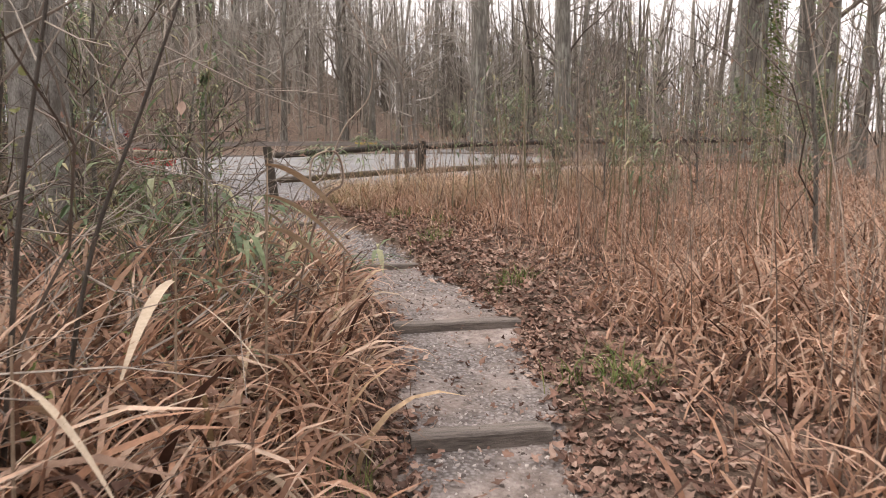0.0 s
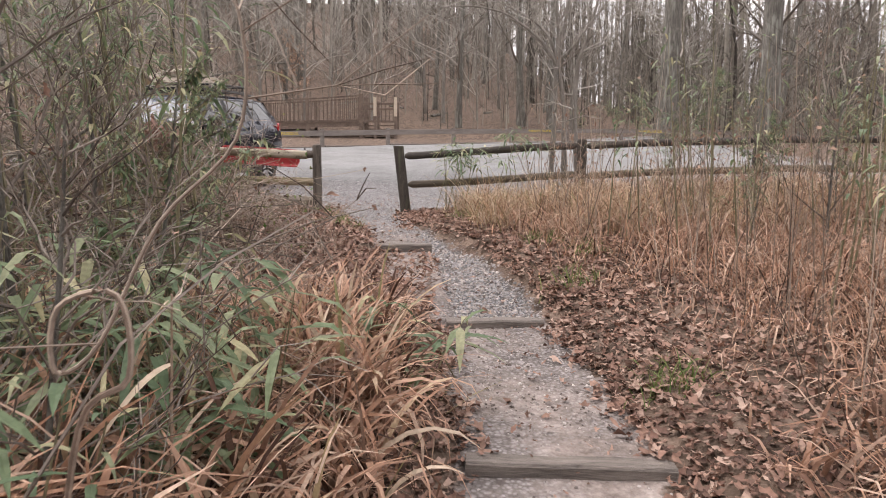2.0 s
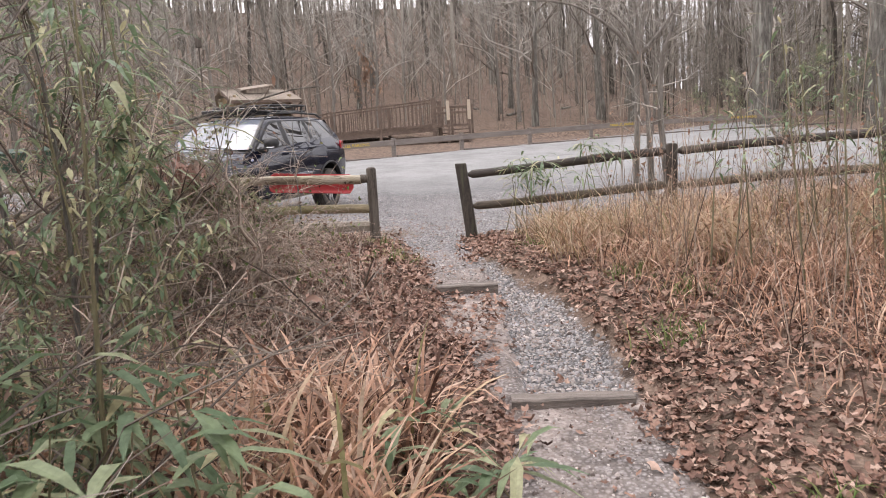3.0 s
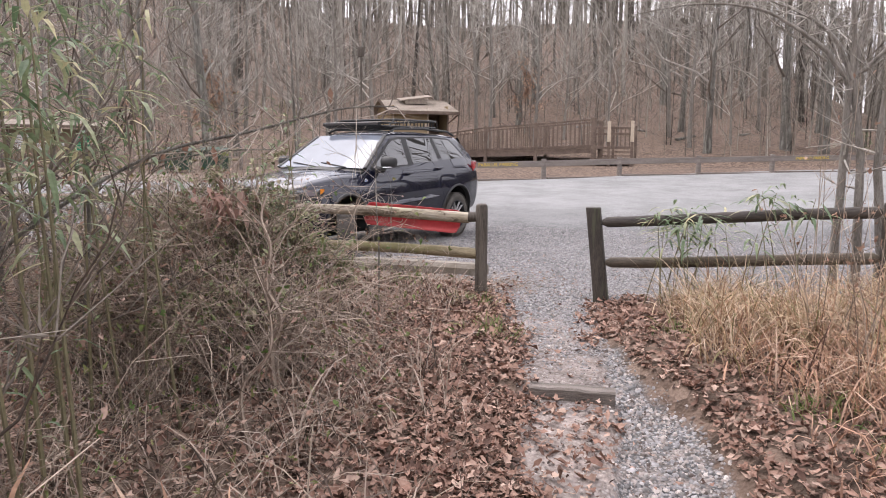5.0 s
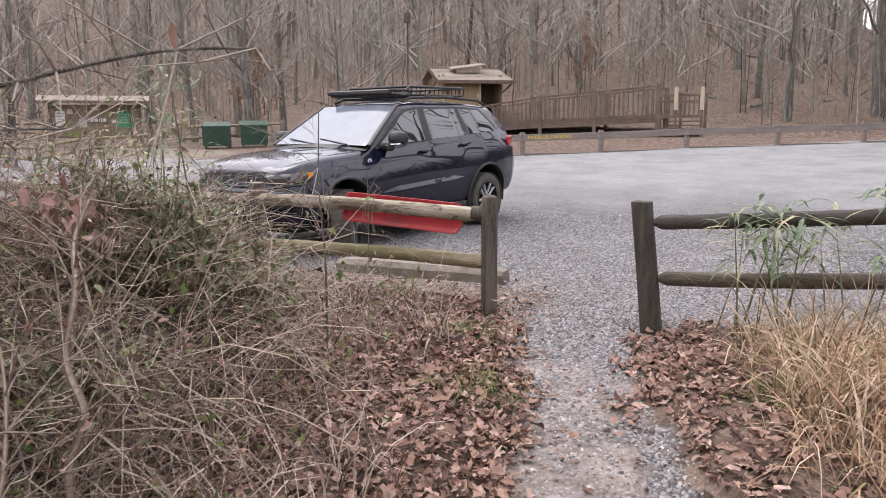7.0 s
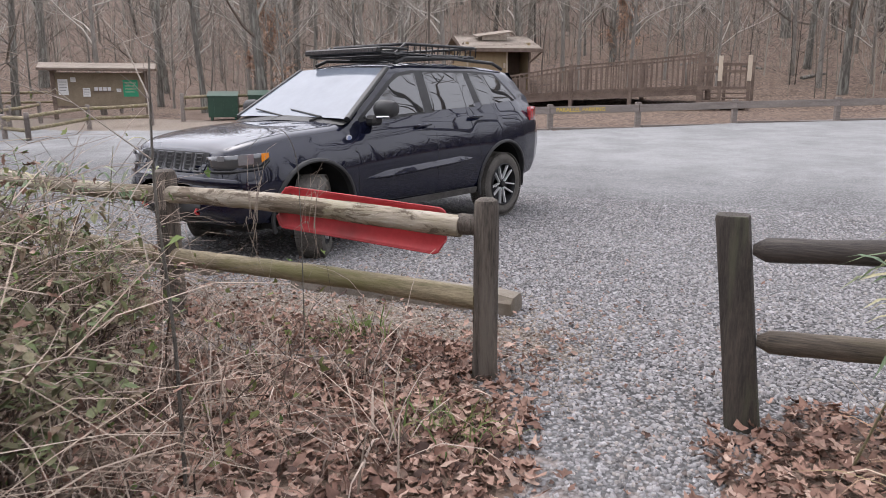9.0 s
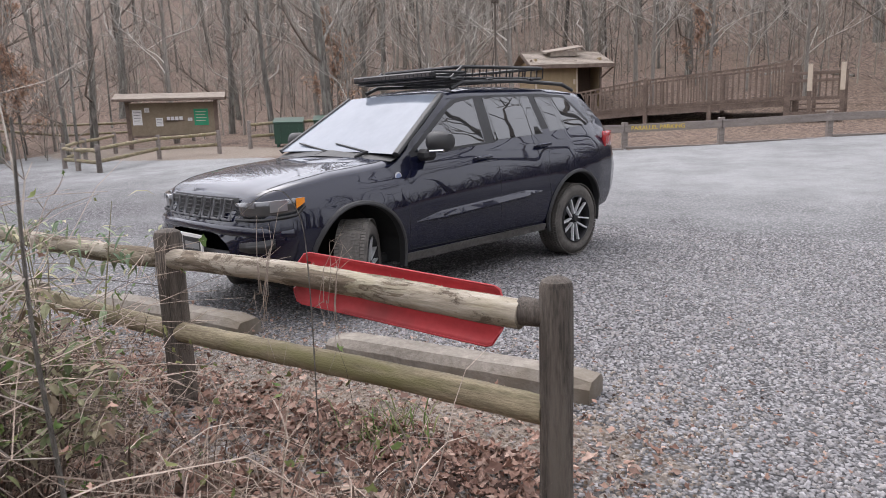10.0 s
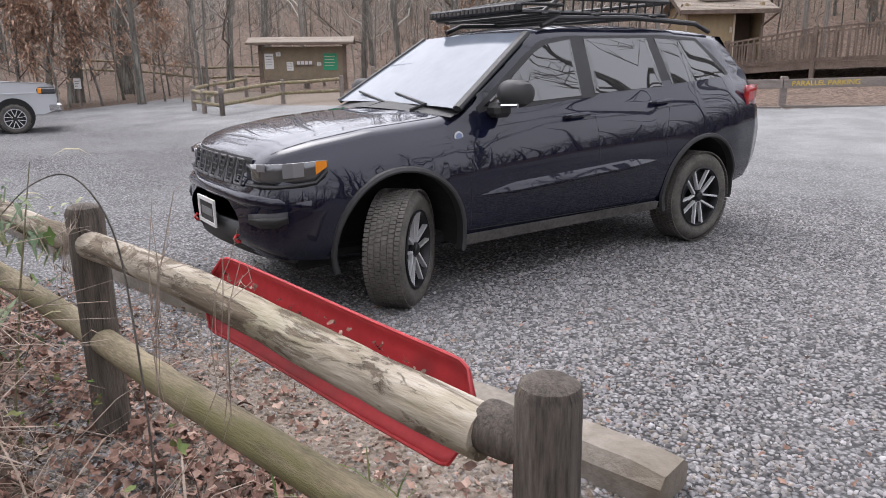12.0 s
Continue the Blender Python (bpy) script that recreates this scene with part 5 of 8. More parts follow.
    for lo, hi in (((2.44, -0.17, 0.645), (2.455, 0.17, 0.67)), ((2.44, -0.17, 0.495), (2.455, 0.17, 0.515)), ((2.44, -0.17, 0.516), (2.455, -0.15, 0.644)), ((2.44, 0.15, 0.516), (2.455, 0.17, 0.644))):
        b = Builder()
        b.box(lo, hi)
        part("plate_frame", b, PAPER, pl)
    b = Builder()
    b.box((2.4455, -0.11, 0.555), (2.449, 0.11, 0.605))
    part("plate_bar", b, INK, pl)
    b = Builder()
    c = Vector((0.985, lower_side(0.985, 1.015), 1.015))
    b.tube([c, c + Vector((0, 0.006, 0))], 0.034, 20)
    bd = part("badge", b, PAPER, car, "round pale badge on the wing")
    b = Builder()
    b.tube([c + Vector((0, 0.006, 0)), c + Vector((0, 0.008, 0))], 0.024, 16)
    part("badge_disc", b, plain("blue_grey_enamel", (0.2, 0.25, 0.4), 0.4), bd)
    # wheels: fronts steered to the car's left
    for s in (1, -1):
        flip = Matrix.Identity(4) if s > 0 else Matrix.Rotation(math.pi, 4, "Z")
        wheel(car, Matrix.Translation((-WB, s * TRACK, WR - 0.035)) @ flip @ Matrix.Rotation(0.3, 4, "Y"))
        wheel(car, Matrix.Translation((WB - 0.03, s * (TRACK + 0.015), WR - 0.035)) @ Matrix.Rotation(radians(40), 4, "Z") @ flip @ Matrix.Rotation(0.9, 4, "Y"))
    # roof rails, basket and light bar
    for s in (1, -1):
        b = Builder()
        b.tube([(0.05, s * 0.6, 1.72), (-0.1, s * 0.6, 1.775), (-0.9, s * 0.6, 1.79), (-1.7, s * 0.59, 1.755), (-1.9, s * 0.585, 1.69)], 0.02, 8)
        part("roof_rail", b, DARKMETAL, car, smooth=True)
    rack = new("roof_rack")
    rack.parent = car
    x0, x1, hw, zb, zt = -1.43, 0.2, 0.56, 1.815, 1.9
    for xx in (-1.15, -0.5, 0.02):
        b = Builder()
        b.box((xx - 0.03, -0.62, 1.79), (xx + 0.03, 0.62, 1.815), chamfer=0.008)
        part("cross_bar", b, DARKMETAL, rack)

    def ring(z, r, back, front, w):
        pts = []
        for cx, cy, a0 in ((front - 0.1, w - 0.1, 0), (back + 0.1, w - 0.1, 90), (back + 0.1, -w + 0.1, 180), (front - 0.1, -w + 0.1, 270)):
            for k in range(5):
                a = radians(a0 + 22.5 * k)
                pts.append((cx + 0.1 * math.cos(a), cy + 0.1 * math.sin(a), z))
        pts.append(pts[0])
        b = Builder()
        b.tube(pts, r, 7)
        part("basket_rail", b, DARKMETAL, rack, smooth=True)

    ring(zb, 0.015, x0, -0.1, hw)
    ring(zt + 0.02, 0.017, x0, -0.15, hw + 0.01)
    ring(zb, 0.016, -0.2, x1, hw + 0.02)
    ring(zb + 0.055, 0.012, -0.22, x1 + 0.02, hw + 0.03)
    for k in range(11):
        xx = x0 + 0.08 + (x1 - x0 - 0.16) * k / 10
        b = Builder()
        b.tube([(xx, -hw, zb), (xx, hw, zb)], 0.011, 6)
        part("basket_slat", b, DARKMETAL, rack)
    for k in range(13):
        xx = x0 + 0.03 + 0.1 * k
        for s in (1, -1):
            b = Builder()
            b.tube([(xx, s * hw, zb), (xx, s * (hw + 0.01), zt + 0.02)], 0.008, 5)
            part("basket_upright", b, DARKMETAL, rack)
    for k in range(6):
        yy = -hw + 0.1 + k * (2 * hw - 0.2) / 5
        b = Builder()
        b.tube([(x0, yy, zb), (x0, yy, zt + 0.02)], 0.008, 5)
        part("basket_upright", b, DARKMETAL, rack)
    for s in (1, -1):
        b = Builder()
        b.tube([(0.02, s * (hw + 0.015), zb), (-0.15, s * (hw + 0.01), zt + 0.02)], 0.016, 7)
        part("basket_brace", b, DARKMETAL, rack)
    b = Builder()
    b.box((x1 - 0.02, -0.56, zb + 0.005), (x1 + 0.05, 0.56, zb + 0.065), chamfer=0.012)
    bar = part("light_bar", b, DARKMETAL, rack, "black light bar")
    b = Builder()
    for k in range(20):
        yy = -0.52 + 1.04 * k / 19
        b.box((x1 + 0.051, yy - 0.02, zb + 0.018), (x1 + 0.054, yy + 0.02, zb + 0.052))
    part("light_lens", b, LENS, bar)
    # the nose is blunter than the plain profile
    for ob in car.children_recursive:
        if ob.type == "MESH" and ob.parent.name.split(".")[0] != "wheel":
            for v in ob.data.vertices:
                if v.co.x > 1.9:
                    v.co.x = 1.9 + (v.co.x - 1.9) * 0.88
    return car


suv()


def pickup():
    heading = radians(74)
    f = Vector((math.cos(heading), math.sin(heading), 0))
    px, py = -19.7, 4.8
    # the fitted wheel is the near front one
    ctr = Vector((px, py, 0)) - f * 1.85 + Vector((-f.y, f.x, 0)) * 0.9
    car = empty("pickup_truck", Matrix.Translation((ctr.x, ctr.y, gz(ctr.x, ctr.y))) @ Matrix.Rotation(heading, 4, "Z"), label="silver crew-cab pickup truck parked across the gravel", category="truck")
    outline = [(-2.85, 0.55), (-2.3, 0.5), (2.5, 0.45), (2.78, 0.55), (2.84, 0.8), (2.8, 1.12), (2.6, 1.2), (1.35, 1.27), (0.75, 1.85), (0.4, 1.93), (-0.6, 1.92), (-0.95, 1.8), (-1.05, 1.3), (-2.85, 1.3)]
    b = Builder()
    rows = []
    for yy, k in ((-0.97, 0.0), (-1.0, 0.02), (-0.9, 0.03), (0, 0.035), (0.9, 0.03), (1.0, 0.02), (0.97, 0.0)):
        row = []
        for (ox, oz) in outline:
            inset = 0.82 if oz > 1.4 else 1.0
            row.append(Vector((ox, yy * inset, oz + k * (1 if oz > 0.6 else 0))))
        rows.append(row)
    b.grid(rows, True)
    k = len(outline)
    b.f += [tuple(range(k)), tuple(6 * k + i for i in range(k - 1, -1, -1))]
    part("body", b, SILVERPAINT, car)
    for s in (1, -1):
        for poly in ([(1.2, 1.33), (0.72, 1.78), (0.25, 1.83), (0.25, 1.33)], [(0.15, 1.33), (0.15, 1.83), (-0.6, 1.8), (-0.85, 1.33)]):
            b = Builder()
            b.prism(poly, s * 0.80 - 0.03, s * 0.80 + 0.03)
            part("side_window", b, CARGLASS, car)
        for cx in (-1.85, 1.85):
            b = Builder()
            b.tube([(cx, s * 0.75, 0.42), (cx, s * 1.012, 0.42)], 0.45, 28)
            part("wheel_well", b, WELL, car)
            flip = Matrix.Identity(4) if s > 0 else Matrix.Rotation(math.pi, 4, "Z")
            wheel(car, Matrix.Translation((cx, s * 0.91, 0.36)) @ flip, 6, 0.36, 0.27, ALLOY, plain("bright_alloy_dish", (0.4, 0.4, 0.41), 0.35, 0.4))
        b = Builder()
        b.box((2.4, s * 0.82 - 0.2, 0.95), (2.845, s * 0.82 + 0.2, 1.13), chamfer=0.05)
        part("headlight", b, LENS, car, "clear headlight glass")
        b = Builder()
        b.box((2.42, s * 1.005 - 0.022, 0.97), (2.5, s * 1.005 + 0.022, 1.1), chamfer=0.008)
        part("turn_signal", b, AMBER, car, "amber turn signal")
        b = Builder()
        b.tube([(-0.95, s * 1.012, 0.98), (2.35, s * 1.012, 0.98)], 0.012, 6)
        part("body_crease", b, SILVERPAINT, car)
        b = Builder()
        b.box((-1.3, s * 1.0 - 0.06, 0.4), (1.3, s * 1.0 + 0.06, 0.48), chamfer=0.02)
        part("side_step", b, TRIM, car)
        for hx in (0.2, -0.75):
            b = Builder()
            b.box((hx - 0.1, s * 1.015 - 0.025, 1.14), (hx + 0.1, s * 1.015 + 0.025, 1.18), chamfer=0.01)
            part("door_handle", b, SILVERPAINT, car)
        b = Builder()
        b.box((0.95, s * 1.1 - 0.12, 1.28), (1.12, s * 1.1 + 0.12, 1.52), chamfer=0.04)
        part("side_mirror", b, TRIM, car)
    b = Builder()
    b.prism([(1.3, 1.3), (0.77, 1.82), (0.75, 1.8), (1.27, 1.28)], -0.74, 0.74)
    part("windshield", b, SCREEN, car)
    b = Builder()
    b.box((2.7, -0.55, 0.72), (2.85, 0.55, 1.1), chamfer=0.03)
    part("grille", b, TRIM, car)
    b = Builder()
    b.box((2.6, -0.98, 0.5), (2.93, 0.98, 0.72), chamfer=0.05)
    part("bumper", b, CHROME, car)


pickup()


# ---- trees ----
def leaf_blade(b, p, d, length, width, droop=0.4):
    """A pointed lance-shaped leaf."""
    d = d.normalized()
    side = d.cross(Vector((0, 0, 1)))
    side = side.normalized() if side.length > 1e-4 else Vector((1, 0, 0))
    mid1, mid2 = p + d * length * 0.35, p + d * length * 0.7 + Vector((0, 0, -droop * length * 0.2))
    tip = p + d * length + Vector((0, 0, -droop * length * 0.55))
    b.add([p, mid1 + side * width * 0.5, mid2 + side * width * 0.42, tip, mid2 - side * width * 0.42, mid1 - side * width * 0.5, mid1 + Vector((0, 0, -0.12 * width)), mid2 + Vector((0, 0, -0.12 * width))],
          [(0, 6, 1), (1, 6, 7, 2), (2, 7, 3), (3, 7, 4), (4, 7, 6, 5), (5, 6, 0)])


def bare_tree(seed, h, r, limbs=18, twigs=7, fine_twigs=True, lean=0.07, first=0.35, spread=0.5, slivers=False):
    """Trunk and crown meshes of a leafless tree: tapered trunk, limbs, twigs."""
    R = random.Random(seed)
    trunk, crown = Builder(), Builder()
    lx, ly = R.uniform(-lean, lean), R.uniform(-lean, lean)
    pts, rad = [], []
    k = 11
    wob = [R.uniform(-1, 1) for _ in range(4)]
    for i in range(k):
        u = i / (k - 1)
        pts.append(Vector((lx * h * u + 0.02 * h * wob[0] * math.sin(4 * u + wob[1] * 3), ly * h * u + 0.02 * h * wob[2] * math.sin(5 * u + wob[3] * 3), h * u)))
        rad.append(r * (1 - 0.9 * u) * (1.35 if i == 0 else 1.0) + 0.006)
    pts[0].z = -0.3
    trunk.tube(pts, rad, 9, False)

    def at(u):
        f = u * (k - 1)
        i = min(k - 2, int(f))
        return pts[i].lerp(pts[i + 1], f - i)

    def twig(p, d, length, rr, depth):
        q = [p]
        cur, dirn = p, d.normalized()
        if depth == 2 and slivers:
            crown.sliver(p, dirn * length, rr + 0.003, Vector((R.uniform(-1, 1), R.uniform(-1, 1), 0.3)))
            return
        segs = 4 if depth == 0 else (3 if depth == 1 and not slivers else 2)
        for s in range(segs):
            dirn = (dirn + Vector((R.uniform(-0.42, 0.42), R.uniform(-0.42, 0.42), R.uniform(-0.2, 0.42)))).normalized()
            cur = cur + dirn * (length / segs)
            q.append(cur)
        crown.tube(q, [rr * (1 - 0.85 * i / segs) + 0.0015 for i in range(segs + 1)], 5 if depth == 0 else 3, False)
        if depth < (2 if fine_twigs else 1):
            n = twigs if depth == 0 else 4
            for _ in range(n):
                u = R.uniform(0.25, 1.0) * segs
                i = min(segs - 1, int(u))
                s = q[i].lerp(q[i + 1], u - i)
                side = Vector((R.uniform(-1, 1), R.uniform(-1, 1), R.uniform(-0.1, 0.9)))
                twig(s, dirn * 0.7 + side * 0.8, length * R.uniform(0.3, 0.55), rr * 0.42, depth + 1)

    for j in range(limbs):
        u = first + (0.97 - first) * (j + R.random()) / limbs
        a = R.uniform(0, 2 * math.pi)
        up = R.uniform(0.3, 0.95)
        d = Vector((math.cos(a), math.sin(a), up))
        ln = h * spread * (1.05 - u) * R.uniform(0.5, 1.0) + 0.3
        twig(at(u), d, ln, max(0.008, r * (1 - 0.9 * u) * 0.42), 0)
    return trunk, crown


def tree_kind(seed, h, r, name, label, **kw):
    t, c = bare_tree(seed, h, r, **kw)
    tr = new(name, None)
    tr.empty_display_size = 0.2
    part("trunk", t, BARK, tr, smooth=True)
    part("crown", c, TWIG, tr, "bare grey twigs")
    tagged(tr, label, "tree", "leafless trees round the lot")
    return tr


def woods():
    label = "leafless grey-brown woodland tree standing in leaf litter"
    kinds = [tree_kind(100 + i, h, r, "tree", label, limbs=lm - 3, twigs=tw, first=fs, spread=sp, slivers=True) for i, (h, r, lm, tw, fs, sp) in enumerate((
        (15, 0.19, 22, 5, 0.14, 0.3), (12, 0.12, 22, 5, 0.12, 0.32), (17, 0.24, 22, 5, 0.18, 0.3), (9, 0.07, 20, 6, 0.1, 0.36), (13, 0.15, 20, 5, 0.13, 0.3), (6.5, 0.045, 20, 6, 0.1, 0.42), (5, 0.032, 18, 6, 0.08, 0.46), (19, 0.3, 30, 6, 0.16, 0.46), (26, 0.36, 20, 5, 0.28, 0.4)))]
    R = random.Random(5)
    spots = []
    # trees that stand out: by the slope behind the board fence, by the kiosk, by the truck
    fixed = [(6.0, 31.5, 2), (7.2, 30.6, 2), (-24.6, 12.6, 3), (-26.6, 11.0, 1), (-19.8, 21.2, 0), (-22.4, 11.6, 5), (2.3, 29.5, 4), (-31.5, 10.5, 2), (-29.5, 7.0, 0), (-33.0, 13.5, 0), (-13.0, 34.0, 4), (14.8, 19.6, 8), (12.6, 28.4, 8), (19.5, 31.0, 7), (15, 33, 0), (20, 30.5, 4), (-28.6, 16.2, 1), (-22.6, 20.6, 1), (-16.2, 23.6, 3), (11.0, 2.6, 2), (12.4, 1.2, 0), (13.6, 3.6, 2), (15.0, 0.5, 4), (17.0, 5.0, 0), (14.0, -4.0, 2), (12.0, -8.0, 4), (-9.0, -9.0, 0), (-12.0, -6.0, 2), (-7.0, -13.0, 4), (5.0, -17.0, 0), (-2.0, -16.0, 2)]
    pale = tree_kind(120, 10, 0.085, "tree", "slender pale grey tree with spreading bare branches", limbs=26, twigs=9, first=0.22, spread=0.55, slivers=True)
    pale2 = tree_kind(121, 8, 0.06, "tree", "slender pale grey tree with spreading bare branches", limbs=24, twigs=9, first=0.15, spread=0.6, slivers=True)
    for tr in (pale, pale2):
        tr["group"] = "pale trees at the wood's edge"
        for o in tr.children:
            o.data.materials[0] = GATEBARK if o.name.startswith("trunk") else PALELIMB
    kinds += [pale, pale2]
    fixed += [(-15.6, 25.6, 9), (-9.0, 31.0, 9), (-5.2, 33.0, 10), (3.4, 32.4, 10), (-20.6, 22.8, 10), (-26.4, 18.8, 9), (-30.2, 15.2, 10), (-23.4, 24.5, 9), (0.2, 34.5, 9), (8.6, 31.0, 10), (-17.8, 27.5, 10), (-33.5, 10.2, 9), (-12.6, 33.5, 10), (13.0, 30.0, 9), (-28.0, 24.0, 10), (5.0, 38.0, 9), (-2.6, 31.4, 10), (-13.8, 27.2, 9), (-16.8, 24.6, 10), (-10.4, 33.0, 9), (-18.6, 21.4, 10), (-6.6, 31.6, 9), (1.6, 31.6, 9)]
    for x, y, k in fixed:
        spots.append((x, y, k))
    tries = 0
    while len(spots) < 205 and tries < 6000:
        tries += 1
        if R.random() < 0.62:
            x, y = R.uniform(-32, 34), 28.5 + 34 * R.random() ** 1.3
        else:
            x, y = R.uniform(-62, -22), R.uniform(-14, 44)
            if x > -27.5 - 0.15 * y and y < 20 and y > -2:
                continue
            if y < -2 and x > -30:
                continue
        if -15 < x < -7 and y < 36:
            continue
        if y < 30 and x > -16 and x < 0:
            continue
        if math.hypot(x + 24.3, y - 17.6) < 3.2:
            continue
        if any((x - a) ** 2 + (y - b) ** 2 < 2.2 for a, b, _ in spots):
            continue
        spots.append((x, y, R.choice((0, 1, 1, 2, 3, 3, 4, 5, 5, 5, 6, 6)) if y > 38 or x < -30 else R.choice((1, 3, 3, 5, 5, 6, 6, 4))))
    used = set()
    for x, y, k in spots:
        s = R.uniform(0.85, 1.2)
        m = Matrix.Translation((x, y, gz(x, y))) @ Matrix.Rotation(R.uniform(0, 6.28), 4, "Z") @ Matrix.Diagonal((s, s, s, 1))
        if k in used:
            copy_thing(kinds[k], m)
        else:
            kinds[k].matrix_basis = m
            used.add(k)
    # the wood behind them and all round the place, uncountable
    b = Builder()

    def far_tree(seed, h, r, limbs, twigs, sub, first=0.12, spread=0.34):
        T = random.Random(seed)
        q = Builder()
        lx, ly = T.uniform(-0.08, 0.08) * h, T.uniform(-0.08, 0.08) * h
        bend = T.uniform(-0.04, 0.04) * h
        pts = [Vector((lx * u + bend * math.sin(5 * u), ly * u + bend * math.sin(4 * u + 1), h * u - (0.3 if u == 0 else 0))) for u in (0, 0.15, 0.35, 0.55, 0.78, 1)]
        q.tube(pts, [r * 1.25, r, r * 0.8, r * 0.55, r * 0.3, r * 0.06], 5, False)
        for j in range(limbs):
            u = first + (0.97 - first) * (j + T.random()) / limbs
            a, L = T.uniform(0, 6.28), h * spread * (1.05 - u) * T.uniform(0.5, 1.0) + 0.4
            p = Vector((lx * u + bend * math.sin(5 * u), ly * u + bend * math.sin(4 * u + 1), h * u))
            d = Vector((math.cos(a), math.sin(a), T.uniform(0.3, 1.1))).normalized()
            m = p + d * L * 0.5
            d2 = (d + Vector((T.uniform(-0.4, 0.4), T.uniform(-0.4, 0.4), T.uniform(-0.2, 0.4)))).normalized()
            rr = max(0.01, r * (1 - 0.9 * u) * 0.35)
            q.tube([p, m, m + d2 * L * 0.5], [rr, rr * 0.6, 0.004], 3, False)
            for _ in range(twigs):
                v = T.uniform(0.2, 1)
                s0 = p.lerp(m, v * 2) if v < 0.5 else m.lerp(m + d2 * L * 0.5, v * 2 - 1)
                e = (d + Vector((T.uniform(-1, 1), T.uniform(-1, 1), T.uniform(-0.3, 0.8)))).normalized() * L * T.uniform(0.25, 0.55)
                q.sliver(s0, e, max(0.008, rr * 0.4), Vector((T.uniform(-1, 1), T.uniform(-1, 1), 0.3)))
                for _ in range(sub):
                    e2 = (e.normalized() + Vector((T.uniform(-1, 1), T.uniform(-1, 1), T.uniform(-0.5, 0.8)))).normalized() * L * T.uniform(0.12, 0.3)
                    q.sliver(s0 + e * T.uniform(0.2, 0.9), e2, 0.007, Vector((T.uniform(-1, 1), T.uniform(-1, 1), 0.3)))
        return q

    rich = [far_tree(300 + i, h, r, 14, 7, 1) for i, (h, r) in enumerate(((15, 0.14), (12, 0.09), (17, 0.17), (9, 0.055), (13, 0.11), (11, 0.07)))]
    poor = [far_tree(310 + i, h, r, 12, 5, 0) for i, (h, r) in enumerate(((14, 0.16), (11, 0.1), (16, 0.2)))]
    brush = [far_tree(320 + i, h, r, 10, 5, 1, 0.05, 0.6) for i, (h, r) in enumerate(((4.5, 0.022), (3.2, 0.016), (5.5, 0.03)))]

    def stand(kinds, x, y, s):
        q = kinds[R.randrange(len(kinds))]
        m = Matrix.Translation((x, y, gz(x, y))) @ Matrix.Rotation(R.uniform(0, 6.28), 4, "Z") @ Matrix.Scale(s, 4)
        b.add([m @ v for v in q.v], q.f)

    for n in range(190):
        stand(rich, R.uniform(-55, 32), 40 + 22 * R.random(), R.uniform(0.7, 1.1))
    for n in range(290):
        stand(rich, R.uniform(-85, 42), 60 + 35 * R.random(), R.uniform(0.85, 1.25))
    for n in range(390):
        stand(rich, R.uniform(-80, 34), 82 + 24 * R.random(), R.uniform(1.0, 1.45))
    for n in range(360):
        stand(rich, R.uniform(14, 72), R.uniform(36, 80), R.uniform(0.85, 1.25))
    for n in range(150):
        stand(rich, R.uniform(-105, -40), R.uniform(-30, 70), R.uniform(0.8, 1.2))
    for n in range(100):
        stand(poor, R.uniform(19, 80), R.uniform(-25, 44), R.uniform(0.8, 1.25))
    for n in range(150):
        stand(poor, R.uniform(-45, 45), R.uniform(-50, -17), R.uniform(0.8, 1.25))
    for n in range(480):
        x, y = R.uniform(-30, 40), 28.5 + 26 * R.random() ** 1.3
        if -16 < x < 0 and y < 33:
            continue
        stand(brush, x, y, R.uniform(0.6, 1.2))
    for n in range(300):
        stand(brush, R.uniform(-60, -28), R.uniform(-12, 42), R.uniform(0.7, 1.3))
    for n in range(110):
        stand(brush, R.uniform(10, 34), R.uniform(-14, 22) if R.random() < 0.4 else R.uniform(26, 34), R.uniform(0.7, 1.3))
    ob = part("distant_woods", b, FARWOOD)
    tagged(ob, "dense leafless grey-brown wood on the rising slope", "woods", kind="stuff")


woods()


def ivy_tree():
    """A tall trunk wrapped in ivy at the lot's far corner."""
    x, y = 18.4, 10.9
    t, c = bare_tree(89, 24, 0.34, limbs=22, twigs=7, first=0.35, spread=0.4, lean=0.01, slivers=True)
    e = empty("tree", Matrix.Translation((x, y, gz(x, y))), label="tall bare tree with its trunk wrapped in green ivy", category="tree")
    part("trunk", t, BARK, e, smooth=True)
    part("crown", c, TWIG, e, "bare grey twigs")
    R = random.Random(90)
    b = Builder()
    for _ in range(5200):
        h, a = 1.0 + 12 * R.random(), R.uniform(0, 6.28)
        rad = (0.36 + 0.28 * R.random() * (1.3 - h / 14)) * (1 + 0.25 * math.sin(2.3 * h + a))
        d = Vector((math.cos(a), math.sin(a), R.uniform(-0.7, 0.2)))
        leaf_blade(b, Vector((rad * math.cos(a), rad * math.sin(a), h)), d, R.uniform(0.1, 0.2), R.uniform(0.07, 0.13), 0.4)
    part("ivy", b, GREENGRASS, e, "olive-green ivy leaves")


def lichen_tree():
    """The big mottled tree beside the lower trail."""
    t, c = bare_tree(88, 13, 0.17, limbs=9, twigs=5, first=0.42, spread=0.3, lean=0.01, slivers=True)
    x, y = -0.46, -6.75
    e = empty("tree", Matrix.Translation((x, y, gz(x, y))), label="thick grey lichen-mottled tree trunk beside the trail", category="tree")
    part("trunk", t, LICHENBARK, e, smooth=True)
    part("crown", c, TWIG, e, "bare grey twigs")


ivy_tree()
lichen_tree()


